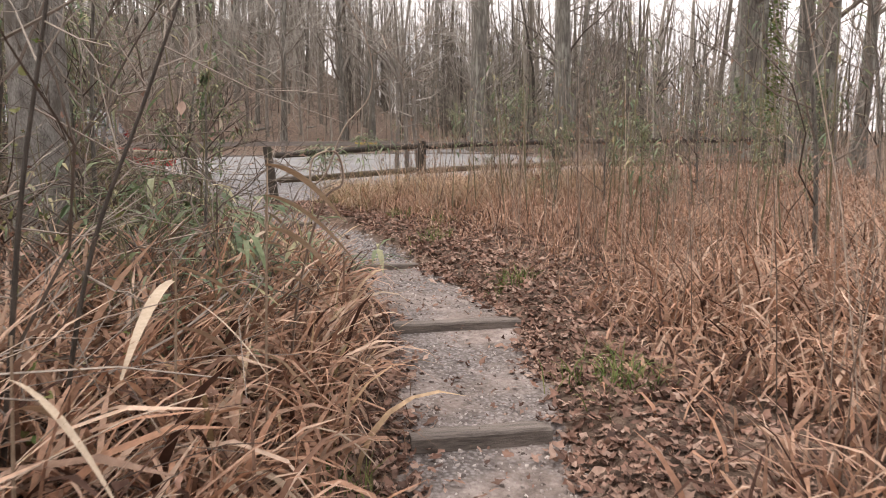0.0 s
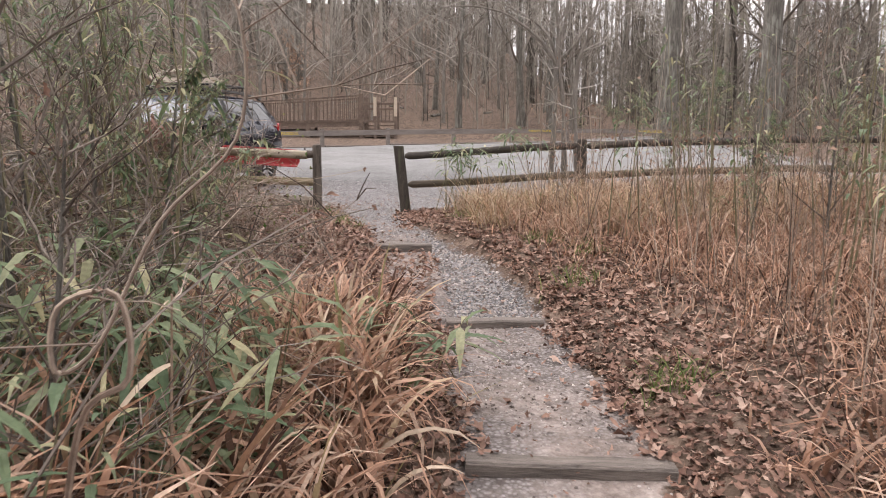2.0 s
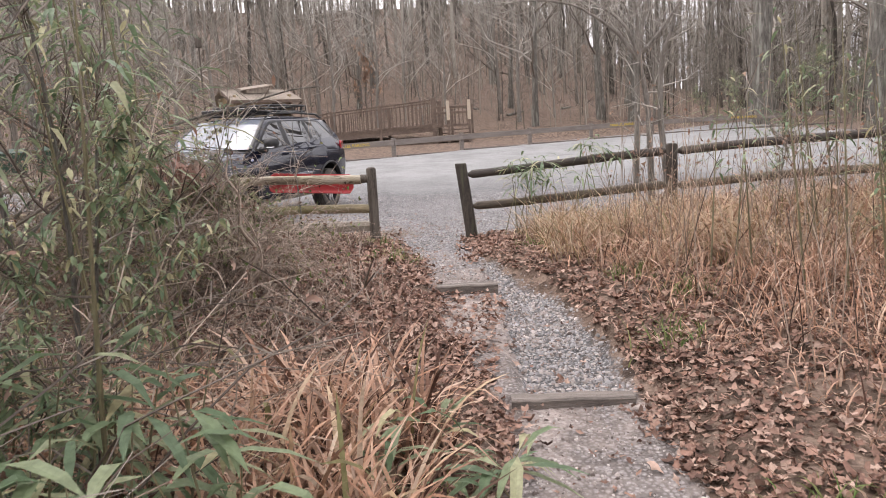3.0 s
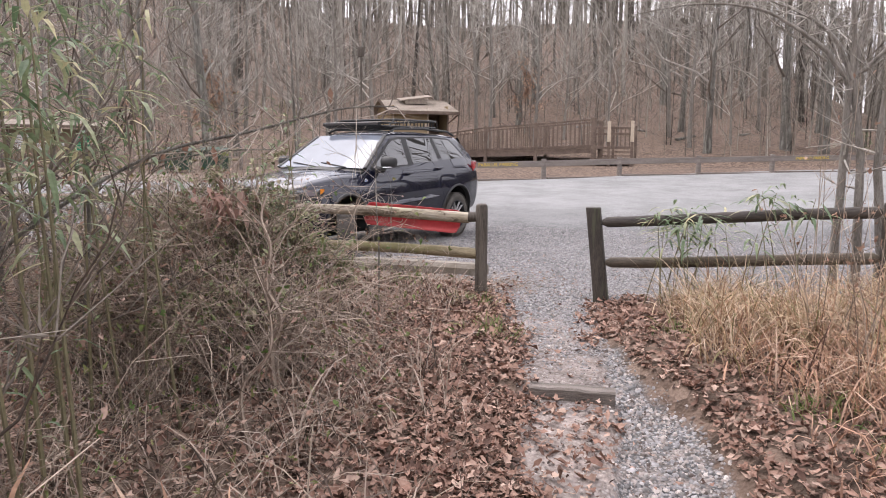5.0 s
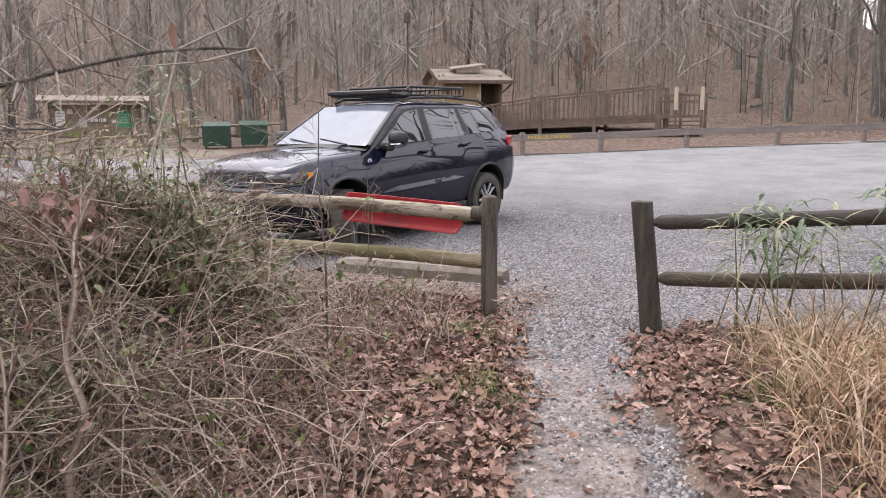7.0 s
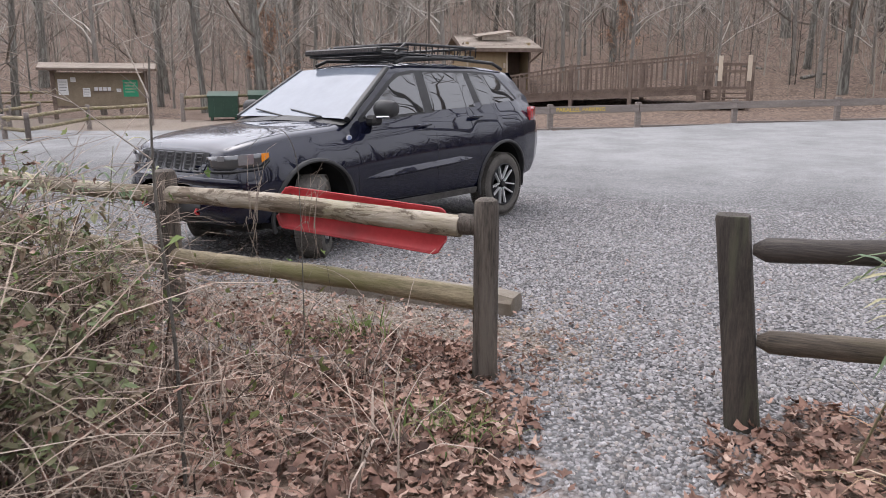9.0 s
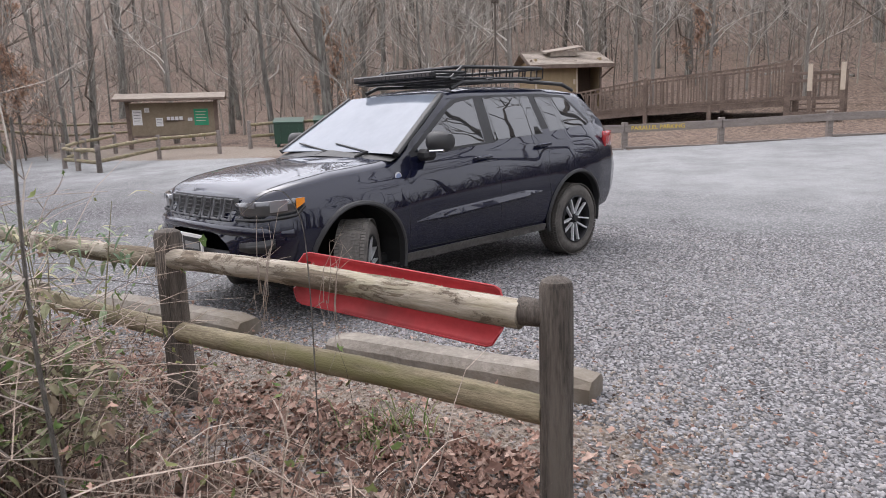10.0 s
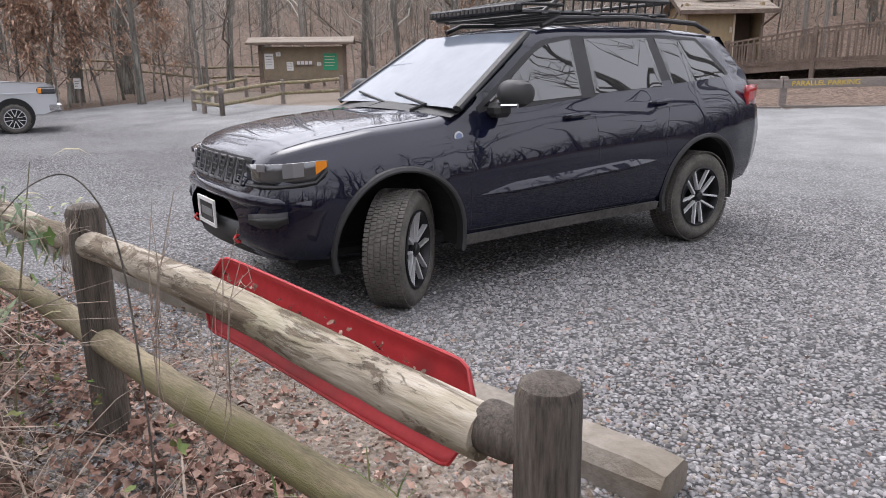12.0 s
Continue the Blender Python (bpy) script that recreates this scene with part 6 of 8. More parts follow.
def fallen_logs():
    """Grey logs lying in the leaf litter of the slope."""
    R = random.Random(61)
    for x, y, L, a, r in ((1.2, 34.0, 1.5, 0.9, 0.1), (-1.6, 36.5, 1.6, -0.9, 0.09), (4.2, 36.0, 1.4, 1.2, 0.09), (-4.5, 38.0, 2.0, 0.7, 0.1)):
        b = Builder()
        d = Vector((math.cos(a), math.sin(a), 0))
        pts = []
        for i in range(7):
            q = Vector((x, y, 0)) + d * L * (i / 6 - 0.5)
            pts.append(Vector((q.x, q.y + 0.03 * math.sin(3 * i), gz(q.x, q.y) + r * 0.35)))
        b.tube(pts, [r * (1 - 0.06 * i) * R.uniform(0.94, 1.06) for i in range(7)], 9)
        tagged(part("fallen_log", b, BARK, smooth=True), "grey fallen log lying in brown leaf litter", "log", "logs on the slope")


fallen_logs()


# ---- undergrowth ----
SHRUBTWIG = island_mat("grey_tan_shrub_twigs", [(0.2, 0.168, 0.145), (0.12, 0.097, 0.082), (0.33, 0.29, 0.25), (0.07, 0.055, 0.046)])
PATHXY = [(0.99, -11.49), (1.36, -10.45), (1.77, -9.65), (1.86, -9.1), (2.06, -7.23), (2.03, -6.4), (1.93, -5.45), (1.35, -3.1), (0.99, -2.26), (0.72, -1.15), (0.66, -0.9)]


def clear_of_walk(x, y, d):
    """Where no tall plant may stand, the walked line is kept free."""
    px = np.interp(y, [p[1] for p in PATHXY], [p[0] for p in PATHXY])
    return np.abs(x - px) > d


def off_trail(x, y):
    return np.abs(x - trail_x(y)) - trail_half(y)


def blades(name, x, y, length, width, bend, material, label, category, up=0.75, seg=4, lift=0.0):
    """Strap-shaped blades, one strip each, rising and arching over."""
    n = len(x)
    a = rng.uniform(0, 2 * np.pi, n)
    ca, sa = np.cos(a), np.sin(a)
    z0 = ground_z(x, y) - 0.02 + lift
    t = np.linspace(0, 1, seg + 1)
    tilt = rng.uniform(0.03, 1 - up, n)[:, None]
    curve = (bend * rng.uniform(0.3, 1.3, n))[:, None]
    ang = tilt * 1.2 + curve * t[None] ** 1.6
    step = (length / seg)[:, None]
    dr, dz = np.sin(ang) * step, np.cos(ang) * step
    r = np.concatenate([np.zeros((n, 1)), np.cumsum(dr[:, 1:], 1)], 1)
    h = np.concatenate([np.zeros((n, 1)), np.cumsum(dz[:, 1:], 1)], 1)
    cx, cy, cz = x[:, None] + r * ca[:, None], y[:, None] + r * sa[:, None], z0[:, None] + h
    w = width[:, None] * (0.75 + 0.5 * np.sin(np.pi * np.minimum(1, t[None] * 1.3 + 0.15))) * np.where(t[None] > 0.98, 0.12, 1) * 0.5
    tw = a + np.pi / 2 + rng.uniform(-0.7, 0.7, n)
    sx, sy = np.cos(tw)[:, None] * w, np.sin(tw)[:, None] * w
    sz = w * rng.uniform(-0.5, 0.5, n)[:, None]
    left, right = np.stack([cx - sx, cy - sy, cz - sz], -1), np.stack([cx + sx, cy + sy, cz + sz], -1)
    v = np.stack([left, right], 2).reshape(n, -1, 3)
    base = (np.arange(n) * 2 * (seg + 1))[:, None, None]
    q = np.array([[2 * i, 2 * i + 1, 2 * i + 3, 2 * i + 2] for i in range(seg)])[None]
    ob = many(name, v.reshape(-1, 3), (base + q).reshape(-1, 4), material, True)
    return tagged(ob, label, category, kind="stuff")


def clumped(cx, cy, per, spread):
    x = np.repeat(cx, per) + rng.normal(0, spread, len(cx) * per)
    y = np.repeat(cy, per) + rng.normal(0, spread, len(cx) * per)
    return x, y


def keep(mask, *arrays):
    return [a[mask] for a in arrays]


def grasses():
    # right of the trail: tall orange grass, thick away from the trail
    cx, cy = rng.uniform(2.4, 10, 3000), rng.uniform(-12.5, -0.35, 3000)
    o = off_trail(cx, cy)
    thick = (o > 0.22 + 0.9 * rng.random(3000) ** 0.8) & (rng.random(3000) < np.clip(1.25 - 0.09 * (cx - 2.5), 0.3, 1))
    cx, cy = keep(thick, cx, cy)
    x, y = clumped(cx, cy, 13, 0.13)
    x, y = keep((off_trail(x, y) > 0.12) & (y < -0.2), x, y)
    n = len(x)
    tall = 0.26 + np.where(y < -5.5, 0.3, 0.2) * np.clip(off_trail(x, y) - 0.4, 0, 1.6) + 0.1 * np.sin(2 * x + 1.7 * y)
    blades("tall_grass", x, y, tall * rng.uniform(0.55, 1.25, n), rng.uniform(0.003, 0.008, n) * np.where(y < -6.5, 2.6, 1.3), np.full(n, 1.9), DRYGRASS, "tall dry orange-brown grass beside the trail", "grass", up=0.6, seg=3)
    # straw clumps before the right fence
    cx, cy = rng.uniform(1.9, 6.5, 150), rng.uniform(-2.6, -0.35, 150)
    cx, cy = keep(off_trail(cx, cy) > 0.65, cx, cy)
    x, y = clumped(cx, cy, 70, 0.1)
    x, y = keep((y < -0.15) & (off_trail(x, y) > 0.3), x, y)
    n = len(x)
    blades("straw_grass", x, y, rng.uniform(0.22, 0.72, n), rng.uniform(0.003, 0.008, n), np.full(n, 1.9), TANGRASS, "arching straw-coloured grass clumps before the fence", "grass", up=0.6, seg=5)
    # left of the trail, lower part: broad orange blades
    cx, cy = rng.uniform(-1.6, 1.9, 760), rng.uniform(-12.2, -5.2, 760)
    o = trail_x(cy) - trail_half(cy) - cx
    cx, cy = keep((o > 0.34) & clear_of_walk(cx, cy, 0.42) & (rng.random(760) < np.clip(1.35 - 0.3 * o, 0.25, 1)), cx, cy)
    x, y = clumped(cx, cy, 34, 0.11)
    x, y = keep((off_trail(x, y) > 0.22) & clear_of_walk(x, y, 0.33), x, y)
    n = len(x)
    blades("dry_reed_grass", x, y, rng.uniform(0.3, 0.75, n), rng.uniform(0.005, 0.024, n), rng.uniform(1.5, 2.9, n), DRYGRASS, "broad dry orange grass blades left of the trail", "grass", up=0.62, seg=5)
    # a few broad pale blades
    cx, cy = rng.uniform(-0.6, 1.5, 110), rng.uniform(-11.2, -5.5, 110)
    cx, cy = keep(clear_of_walk(cx, cy, 0.5) & (off_trail(cx, cy) > 0.15), cx, cy)
    x, y = clumped(cx, cy, 5, 0.08)
    x, y = keep(clear_of_walk(x, y, 0.45) & (off_trail(x, y) > 0.1), x, y)
    n = len(x)
    blades("pale_reeds", x, y, rng.uniform(0.4, 0.8, n), rng.uniform(0.014, 0.03, n), np.full(n, 1.5), TANGRASS, "broad pale dead reed blades", "reeds", up=0.65, seg=6)
    # straw among the brambles
    cx, cy = rng.uniform(-5.5, 1.2, 240), rng.uniform(-6.0, -0.2, 240)
    cx, cy = keep((trail_x(cy) - trail_half(cy) - cx > 0.35) & clear_of_walk(cx, cy, 0.6), cx, cy)
    x, y = clumped(cx, cy, 16, 0.1)
    x, y = keep((y < -0.1) & (off_trail(x, y) > 0.2) & clear_of_walk(x, y, 0.4), x, y)
    n = len(x)
    blades("dead_weeds", x, y, rng.uniform(0.25, 0.65, n), rng.uniform(0.003, 0.009, n), np.full(n, 2.2), WEED, "brown dead weeds among the brambles", "weeds", up=0.55)
    # green tufts
    tufts = np.array([(2.72, -8.05), (2.8, -8.3), (3.0, -3.2), (2.77, -4.05), (1.45, -6.05), (1.0, -7.4), (0.15, -0.68), (-0.97, 0.23), (0.62, -1.62), (2.7, -2.6), (1.2, -8.9), (3.1, -1.1), (-2.3, -0.6), (2.95, -6.0), (2.0, -1.2), (2.5, -1.0), (2.62, -0.9), (2.9, -0.75)])
    x, y = clumped(tufts[:, 0], tufts[:, 1], 110, 0.11)
    x, y = keep(off_trail(x, y) > -0.05, x, y)
    n = len(x)
    blades("green_grass", x, y, rng.uniform(0.07, 0.24, n), rng.uniform(0.003, 0.009, n), np.full(n, 1.3), GREENGRASS, "small green grass tufts at the trail edge", "grass", up=0.5)


grasses()


def leaf_patch(name, x, y, size, material, label, category, z=None, flat=0.35):
    """Lobed oak leaves, size long, cupped and curled, each with its own tilt."""
    n = len(x)
    k = 9
    ang = np.linspace(0, 2 * np.pi, k, endpoint=False)
    lobe = np.array([1.05, 0.62, 0.98, 0.6, 0.92, 0.92, 0.6, 0.98, 0.62])
    px, py = 0.52 * lobe * np.cos(ang), 0.36 * lobe * np.sin(ang)
    local = np.concatenate([np.zeros((1, 3)), np.stack([px, py, 0.5 * (px * px + py * py) - 0.02], -1)])
    cup = rng.uniform(-1.5, 2.2, n)
    v = np.repeat(local[None], n, 0) * size[:, None, None]
    v[:, 1:, :2] *= rng.uniform(0.62, 1.15, (n, k, 1))
    v[:, :, 1] *= rng.uniform(0.55, 1.1, n)[:, None]
    v[:, :, 2] *= cup[:, None]
    v[:, :, 2] += (v[:, :, 1] ** 2 / size[:, None]) * rng.uniform(-0.5, 2.2, n)[:, None]
    v[:, 1:, 2] += rng.normal(0, 0.06, (n, k)) * size[:, None]
    tx, ty, tz = rng.normal(0, flat, n), rng.normal(0, flat, n), rng.uniform(0, 2 * np.pi, n)
    c, s = np.cos(tz)[:, None], np.sin(tz)[:, None]
    X, Y, Z = v[..., 0], v[..., 1], v[..., 2]
    Y, Z = Y * np.cos(tx)[:, None] - Z * np.sin(tx)[:, None], Y * np.sin(tx)[:, None] + Z * np.cos(tx)[:, None]
    X, Z = X * np.cos(ty)[:, None] + Z * np.sin(ty)[:, None], -X * np.sin(ty)[:, None] + Z * np.cos(ty)[:, None]
    X, Y = X * c - Y * s, X * s + Y * c
    zz = ground_z(x, y) + rng.uniform(0.004, 0.045, n) if z is None else z
    verts = np.stack([X + x[:, None], Y + y[:, None], Z + zz[:, None]], -1)
    if z is None:
        verts[..., 2] = np.maximum(verts[..., 2], ground_z(verts[..., 0], verts[..., 1]) + 0.003)
    fan = np.array([[0, 1 + i, 1 + (i + 1) % k] for i in range(k)])[None]
    faces = (np.arange(n) * (k + 1))[:, None, None] + fan
    return tagged(many(name, verts.reshape(-1, 3), faces.reshape(-1, 3), material), label, category, kind="stuff")


def litter():
    # beside the trail, thick on its right bank and before the gap
    n = 36000
    y = rng.uniform(-12, 0.35, n)
    side = np.where(rng.random(n) < 0.56, 1, -1)
    reach = np.where(side > 0, 2.1, 1.5)
    o = reach * rng.random(n) ** 1.4 - 0.02 + rng.normal(0, 0.06, n) + 0.05 * np.sin(5.3 * y) + 0.04 * np.sin(11 * y + 1)
    x = trail_x(y) + side * (trail_half(y) + o)
    x, y = keep(((y < 0.1) | (np.abs(x - 0.6) > 0.6)) & (gully(x, y)[0] < 0.15 + 0.25 * rng.random(n)), x, y)
    leaf_patch("leaf_litter", x, y, rng.uniform(0.035, 0.095, len(x)), LEAF, "fallen brown oak leaves along the trail", "leaves")
    # under the brambles and by the left fence
    n = 17000
    x, y = rng.uniform(-5.5, 1.3, n), rng.uniform(-5.5, 0.35, n)
    x, y = keep((trail_x(y) - trail_half(y) - x > 0.1), x, y)
    leaf_patch("leaf_litter", x, y, rng.uniform(0.04, 0.1, len(x)), LEAF, "fallen brown leaves under the fence and brambles", "leaves", flat=0.5)
    # strays on gravel and by the wheel stops
    n = 2600
    x, y = rng.uniform(-4.8, 0.3, n), np.abs(rng.normal(0, 0.5, n)) - 0.1
    leaf_patch("stray_leaves", x, y, rng.uniform(0.02, 0.075, n) * rng.choice([0.6, 1, 1.2], n), LEAF, "a few stray brown leaves on the gravel", "leaves")
    n = 1500
    x, y = rng.uniform(-4.5, 1.2, n), np.abs(rng.normal(0, 1.3, n))
    leaf_patch("stray_leaves", x, y, rng.uniform(0.012, 0.05, n), LEAF, "crumbled brown leaf bits on the gravel", "leaves")
    n = 650
    y = rng.uniform(-4.4, -2.55, n)
    x = 1.0 + 0.68 * rng.random(n) ** 1.4
    leaf_patch("tread_leaves", x, y, rng.uniform(0.03, 0.1, n), LEAF, "brown leaves half covering the tread below the upper step", "leaves")
    n = 900
    y = rng.uniform(-11, 0, n)
    x = trail_x(y) + rng.normal(0, 0.7, n) * trail_half(y)
    leaf_patch("trail_leaves", x, y, rng.uniform(0.02, 0.08, n) * rng.choice([0.4, 0.7, 1], n), LEAF, "scattered brown leaves on the trail", "leaves")
    # leaves caught on the sled
    n = 46
    x = rng.uniform(-1.25, -0.36, n)
    z = 0.80 + 0.02 * rng.random(n) + 0.05 * (-x - 0.8) * 1.0
    leaf_patch("caught_leaves", x, 0.075 + 0.012 * rng.normal(0, 1, n), rng.uniform(0.012, 0.034, n), LEAF, "crumbled leaves caught between rail and sled", "leaves", z=z, flat=0.8)


litter()


def pebbles(name, x, y, size, material, label, squash=0.75):
    n = len(x)
    k = 7
    base = np.array([(1, 0, -0.4), (0.1, 1, -0.4), (-1, 0.1, -0.4), (0, -1, -0.4), (0.62, 0.35, 0.55), (-0.5, 0.45, 0.62), (-0.05, -0.68, 0.5)], float)
    v = base[None] * rng.uniform(0.7, 1.2, (n, k, 1)) + rng.normal(0, 0.13, (n, k, 3))
    v *= np.stack([size, size * rng.uniform(0.55, 1, n), size * squash * rng.uniform(0.6, 1.2, n)], -1)[:, None]
    a = rng.uniform(0, 6.28, n)
    c, s = np.cos(a)[:, None], np.sin(a)[:, None]
    X, Y = v[..., 0] * c - v[..., 1] * s, v[..., 0] * s + v[..., 1] * c
    t = rng.normal(0, 0.4, n)[:, None]
    Z = v[..., 2] + X * np.sin(t) * 0.6
    zz = ground_z(x, y) + size * squash * 0.25
    verts = np.stack([X + x[:, None], Y + y[:, None], Z + zz[:, None]], -1)
    f = np.array([(0, 1, 4), (1, 5, 4), (1, 2, 5), (2, 6, 5), (2, 3, 6), (3, 0, 6), (0, 4, 6), (4, 5, 6)])[None]
    faces = (np.arange(n) * k)[:, None, None] + f
    return tagged(many(name, verts.reshape(-1, 3), faces.reshape(-1, 3), material), label, "gravel", kind="stuff")


def gravel():
    # coarse grey stone in the gap and over the near lot
    n = 112000
    x, y = np.where(rng.random(n) < 0.55, rng.uniform(-2.4, 2.6, n), rng.uniform(-5.5, 6.0, n)), -0.5 + 7.0 * rng.random(n) ** 1.6
    m = (lot_mask(x, y) > 0.35 + 0.3 * rng.random(n)) & (np.hypot((x + 1.3) / 1.9, (y - 0.55) / 0.6) > 0.8 + 0.3 * rng.random(n)) & (rng.random(n) < np.clip(1.1 - 0.07 * np.hypot(x - 0.7, y), 0.3, 1))
    x, y = keep(m, x, y)
    pebbles("lot_gravel", x, y, rng.uniform(0.006, 0.0155, len(x)) * rng.choice([0.7, 1, 1, 1.35], len(x)), STONE, "loose angular grey gravel of the parking lot")
    n = 36000
    x, y = rng.uniform(-4.6, 0.5, n), -0.35 + 2.6 * rng.random(n) ** 1.3
    x, y = keep(np.hypot((x + 1.5) / 2.8, (y - 0.5) / 1.3) < 0.4 + 0.7 * rng.random(n), x, y)
    pebbles("trodden_grit", x, y, rng.uniform(0.004, 0.015, len(x)), BROWNSTONE, "brown-grey grit trodden under the fence")
    n = 13000
    y = rng.uniform(-12, 0.1, n)
    x = trail_x(y) + rng.uniform(-1, 1, n) * (trail_half(y) + 0.05)
    patch = np.sin(2.2 * y + 1.1) + 0.6 * np.sin(5 * y + 3 * x)
    x, y = keep(rng.random(n) < np.clip(0.55 + 0.4 * patch, 0.12, 1), x, y)
    pebbles("trail_chips", x, y, rng.uniform(0.003, 0.011, len(x)) * rng.choice([0.7, 1, 1.6], len(x)), TRAILSTONE, "loose stone chips on the dirt trail")
    n = 7000
    y = rng.uniform(-2.35, 0.1, n)
    x = trail_x(y) + rng.uniform(-1, 1, n) * (trail_half(y) + 0.06)
    x, y = keep(rng.random(n) < 0.1 + 0.4 * (y + 2.0), x, y)
    pebbles("gap_gravel", x, y, rng.uniform(0.006, 0.017, len(x)), STONE, "grey gravel trodden into the trail's upper end")
    # gravel washed down the channel beside the upper steps
    n = 9000
    x, y = rng.uniform(1.3, 2.5, n), rng.uniform(-4.6, -1.5, n)
    x, y = keep(gully(x, y)[0] > 0.2 + 0.6 * rng.random(n), x, y)
    pick = rng.random(len(x)) < 0.5
    for m, q in ((STONE, pick), (TRAILSTONE, ~pick)):
        pebbles("gutter_gravel", x[q], y[q], rng.uniform(0.005, 0.016, q.sum()) * rng.choice([0.8, 1, 1.6], q.sum()), m, "grey and brown gravel washed along the trail's edge")


gravel()


def arching(name, n, xy, length, radius, material, label, category, side_twigs=3, droop=1.1, segs=6, seed=1, wild=0.35, east=9.0):
    """Bramble canes: arching stems with side twigs."""
    R = random.Random(seed)
    b = Builder()
    tips = []
    for i in range(n):
        x, y = xy(R)
        if x is None:
            continue
        a, L, r = R.uniform(0, 6.28), R.uniform(*length), R.uniform(*radius)
        p = Vector((x, y, gz(x, y) - 0.02))
        d = Vector((0.35 * math.cos(a), 0.35 * math.sin(a), 1)).normalized()
        q = [p]
        for s in range(segs):
            d = (d + Vector((math.cos(a) * 0.12 + R.uniform(-wild, wild), math.sin(a) * 0.12 + R.uniform(-wild, wild), -droop * 0.18 * s / segs * 2 + R.uniform(-0.15, 0.1)))).normalized()
            p = p + d * (L / segs)
            g = gz(p.x, p.y) + 0.02
            if p.z < g:
                p.z = g
            q.append(p.copy())
        if not all(bool(clear_of_walk(v.x, v.y, 0.5)) and v.x < east for v in q):
            continue
        b.tube(q, [r * (1 - 0.7 * k / segs) for k in range(segs + 1)], 3, False)
        for _ in range(side_twigs):
            k = R.randint(1, segs - 1)
            e = Vector((R.uniform(-1, 1), R.uniform(-1, 1), R.uniform(-0.3, 0.8))).normalized() * R.uniform(0.12, 0.4)
            m = q[k] + e * 0.5 + Vector((0, 0, R.uniform(-0.04, 0.06)))
            b.tube([q[k], m, q[k] + e], [r * 0.5, r * 0.4, r * 0.2], 3, False)
            tips.append(q[k] + e)
        tips.append(q[-1])
    ob = part(name, b, material)
    tagged(ob, label, category, kind="stuff")
    return tips


def brambles():
    def left(R):
        for _ in range(30):
            x, y = R.uniform(-5.5, 1.0), R.uniform(-6.2, -0.25)
            o = float(trail_x(y) - trail_half(y)) - x
            if o > 0.55 and bool(clear_of_walk(x, y, 0.95)):
                return x, y
        return None, None

    tips = arching("brambles", 1500, left, (0.3, 0.95), (0.0015, 0.004), WEED, "tangled brown leafless brambles left of the trail", "brambles", seed=3, side_twigs=4, wild=0.5, segs=7)

    def bush(R):
        a, r = R.uniform(0, 6.28), R.random() ** 0.6
        return -1.25 + 1.1 * r * math.cos(a), -2.75 + 0.75 * r * math.sin(a)

    tips += arching("bramble_bush", 560, bush, (0.9, 2.0), (0.002, 0.005), PALETWIG, "dense arching bramble bush before the fence", "bush", seed=4, droop=1.5, side_twigs=5, wild=0.5, segs=7)

    def fence_bush(R):
        a, r = R.uniform(0, 6.28), R.random() ** 0.6
        return -2.15 + 0.85 * r * math.cos(a), -1.35 + 0.5 * r * math.sin(a)

    tips += arching("fence_bush", 420, fence_bush, (0.7, 1.45), (0.002, 0.005), PALETWIG, "dense bramble bush grown against the fence", "bush", seed=6, droop=1.2, side_twigs=6, wild=0.5, segs=7, east=-1.3)

    for name, cx, cy, rx, ry, n, seed in (("leafy_bush", -1.4, -2.4, 0.55, 0.42, 330, 24), ("leafy_bush", -2.15, -1.8, 0.65, 0.42, 340, 25)):
        def mound(R):
            a, r = R.uniform(0, 6.28), R.random() ** 0.6
            return cx + rx * r * math.cos(a), cy + ry * r * math.sin(a)

        tips += arching(name, n, mound, (1.1, 2.15), (0.002, 0.0055), WEED, "dense twiggy bush with brown and green leaves before the fence", "bush", seed=seed, droop=0.5, side_twigs=10, wild=0.5, segs=8, east=-0.85 if cx > -1.6 else -1.3)

    def lower(R):
        for _ in range(30):
            x, y = R.uniform(-3.2, 1.0), R.uniform(-11.5, -5.5)
            if float(trail_x(y) - trail_half(y)) - x > 0.9 and bool(clear_of_walk(x, y, 1.0)):
                return x, y
        return None, None

    tips += arching("thicket", 520, lower, (0.8, 1.9), (0.003, 0.007), PALETWIG, "grey-tan leafless thicket stems left of the trail", "thicket", seed=5, side_twigs=5, droop=0.7)
    def near_left(R):
        for _ in range(30):
            x, y = R.uniform(-1.6, 0.7), R.uniform(-9.6, -6.7)
            if bool(clear_of_walk(x, y, 1.0)):
                return x, y
        return None, None

    tips += arching("tangle", 260, near_left, (1.0, 2.3), (0.003, 0.008), SHRUBTWIG, "tangled grey branches of the thicket", "thicket", seed=15, side_twigs=7, droop=0.5, wild=0.6, segs=7)
    pts = np.array([(t.x, t.y, t.z) for t in tips])
    pick = (rng.random(len(pts)) < 0.6) & ((pts[:, 1] < -1.1) | (rng.random(len(pts)) < 0.12))
    p = pts[pick]
    g = pts[(rng.random(len(pts)) < 0.26) & (pts[:, 0] < 0.6)]
    leaf_patch("briar_leaves", g[:, 0], g[:, 1], rng.uniform(0.025, 0.065, len(g)), GREENGRASS, "small olive-green briar leaves among the brambles", "leaves", z=g[:, 2], flat=0.9)
    leaf_patch("dead_leaves", p[:, 0], p[:, 1], rng.uniform(0.02, 0.055, len(p)), LEAF, "curled dead leaves hanging on the brambles", "leaves", z=p[:, 2], flat=0.9)


brambles()


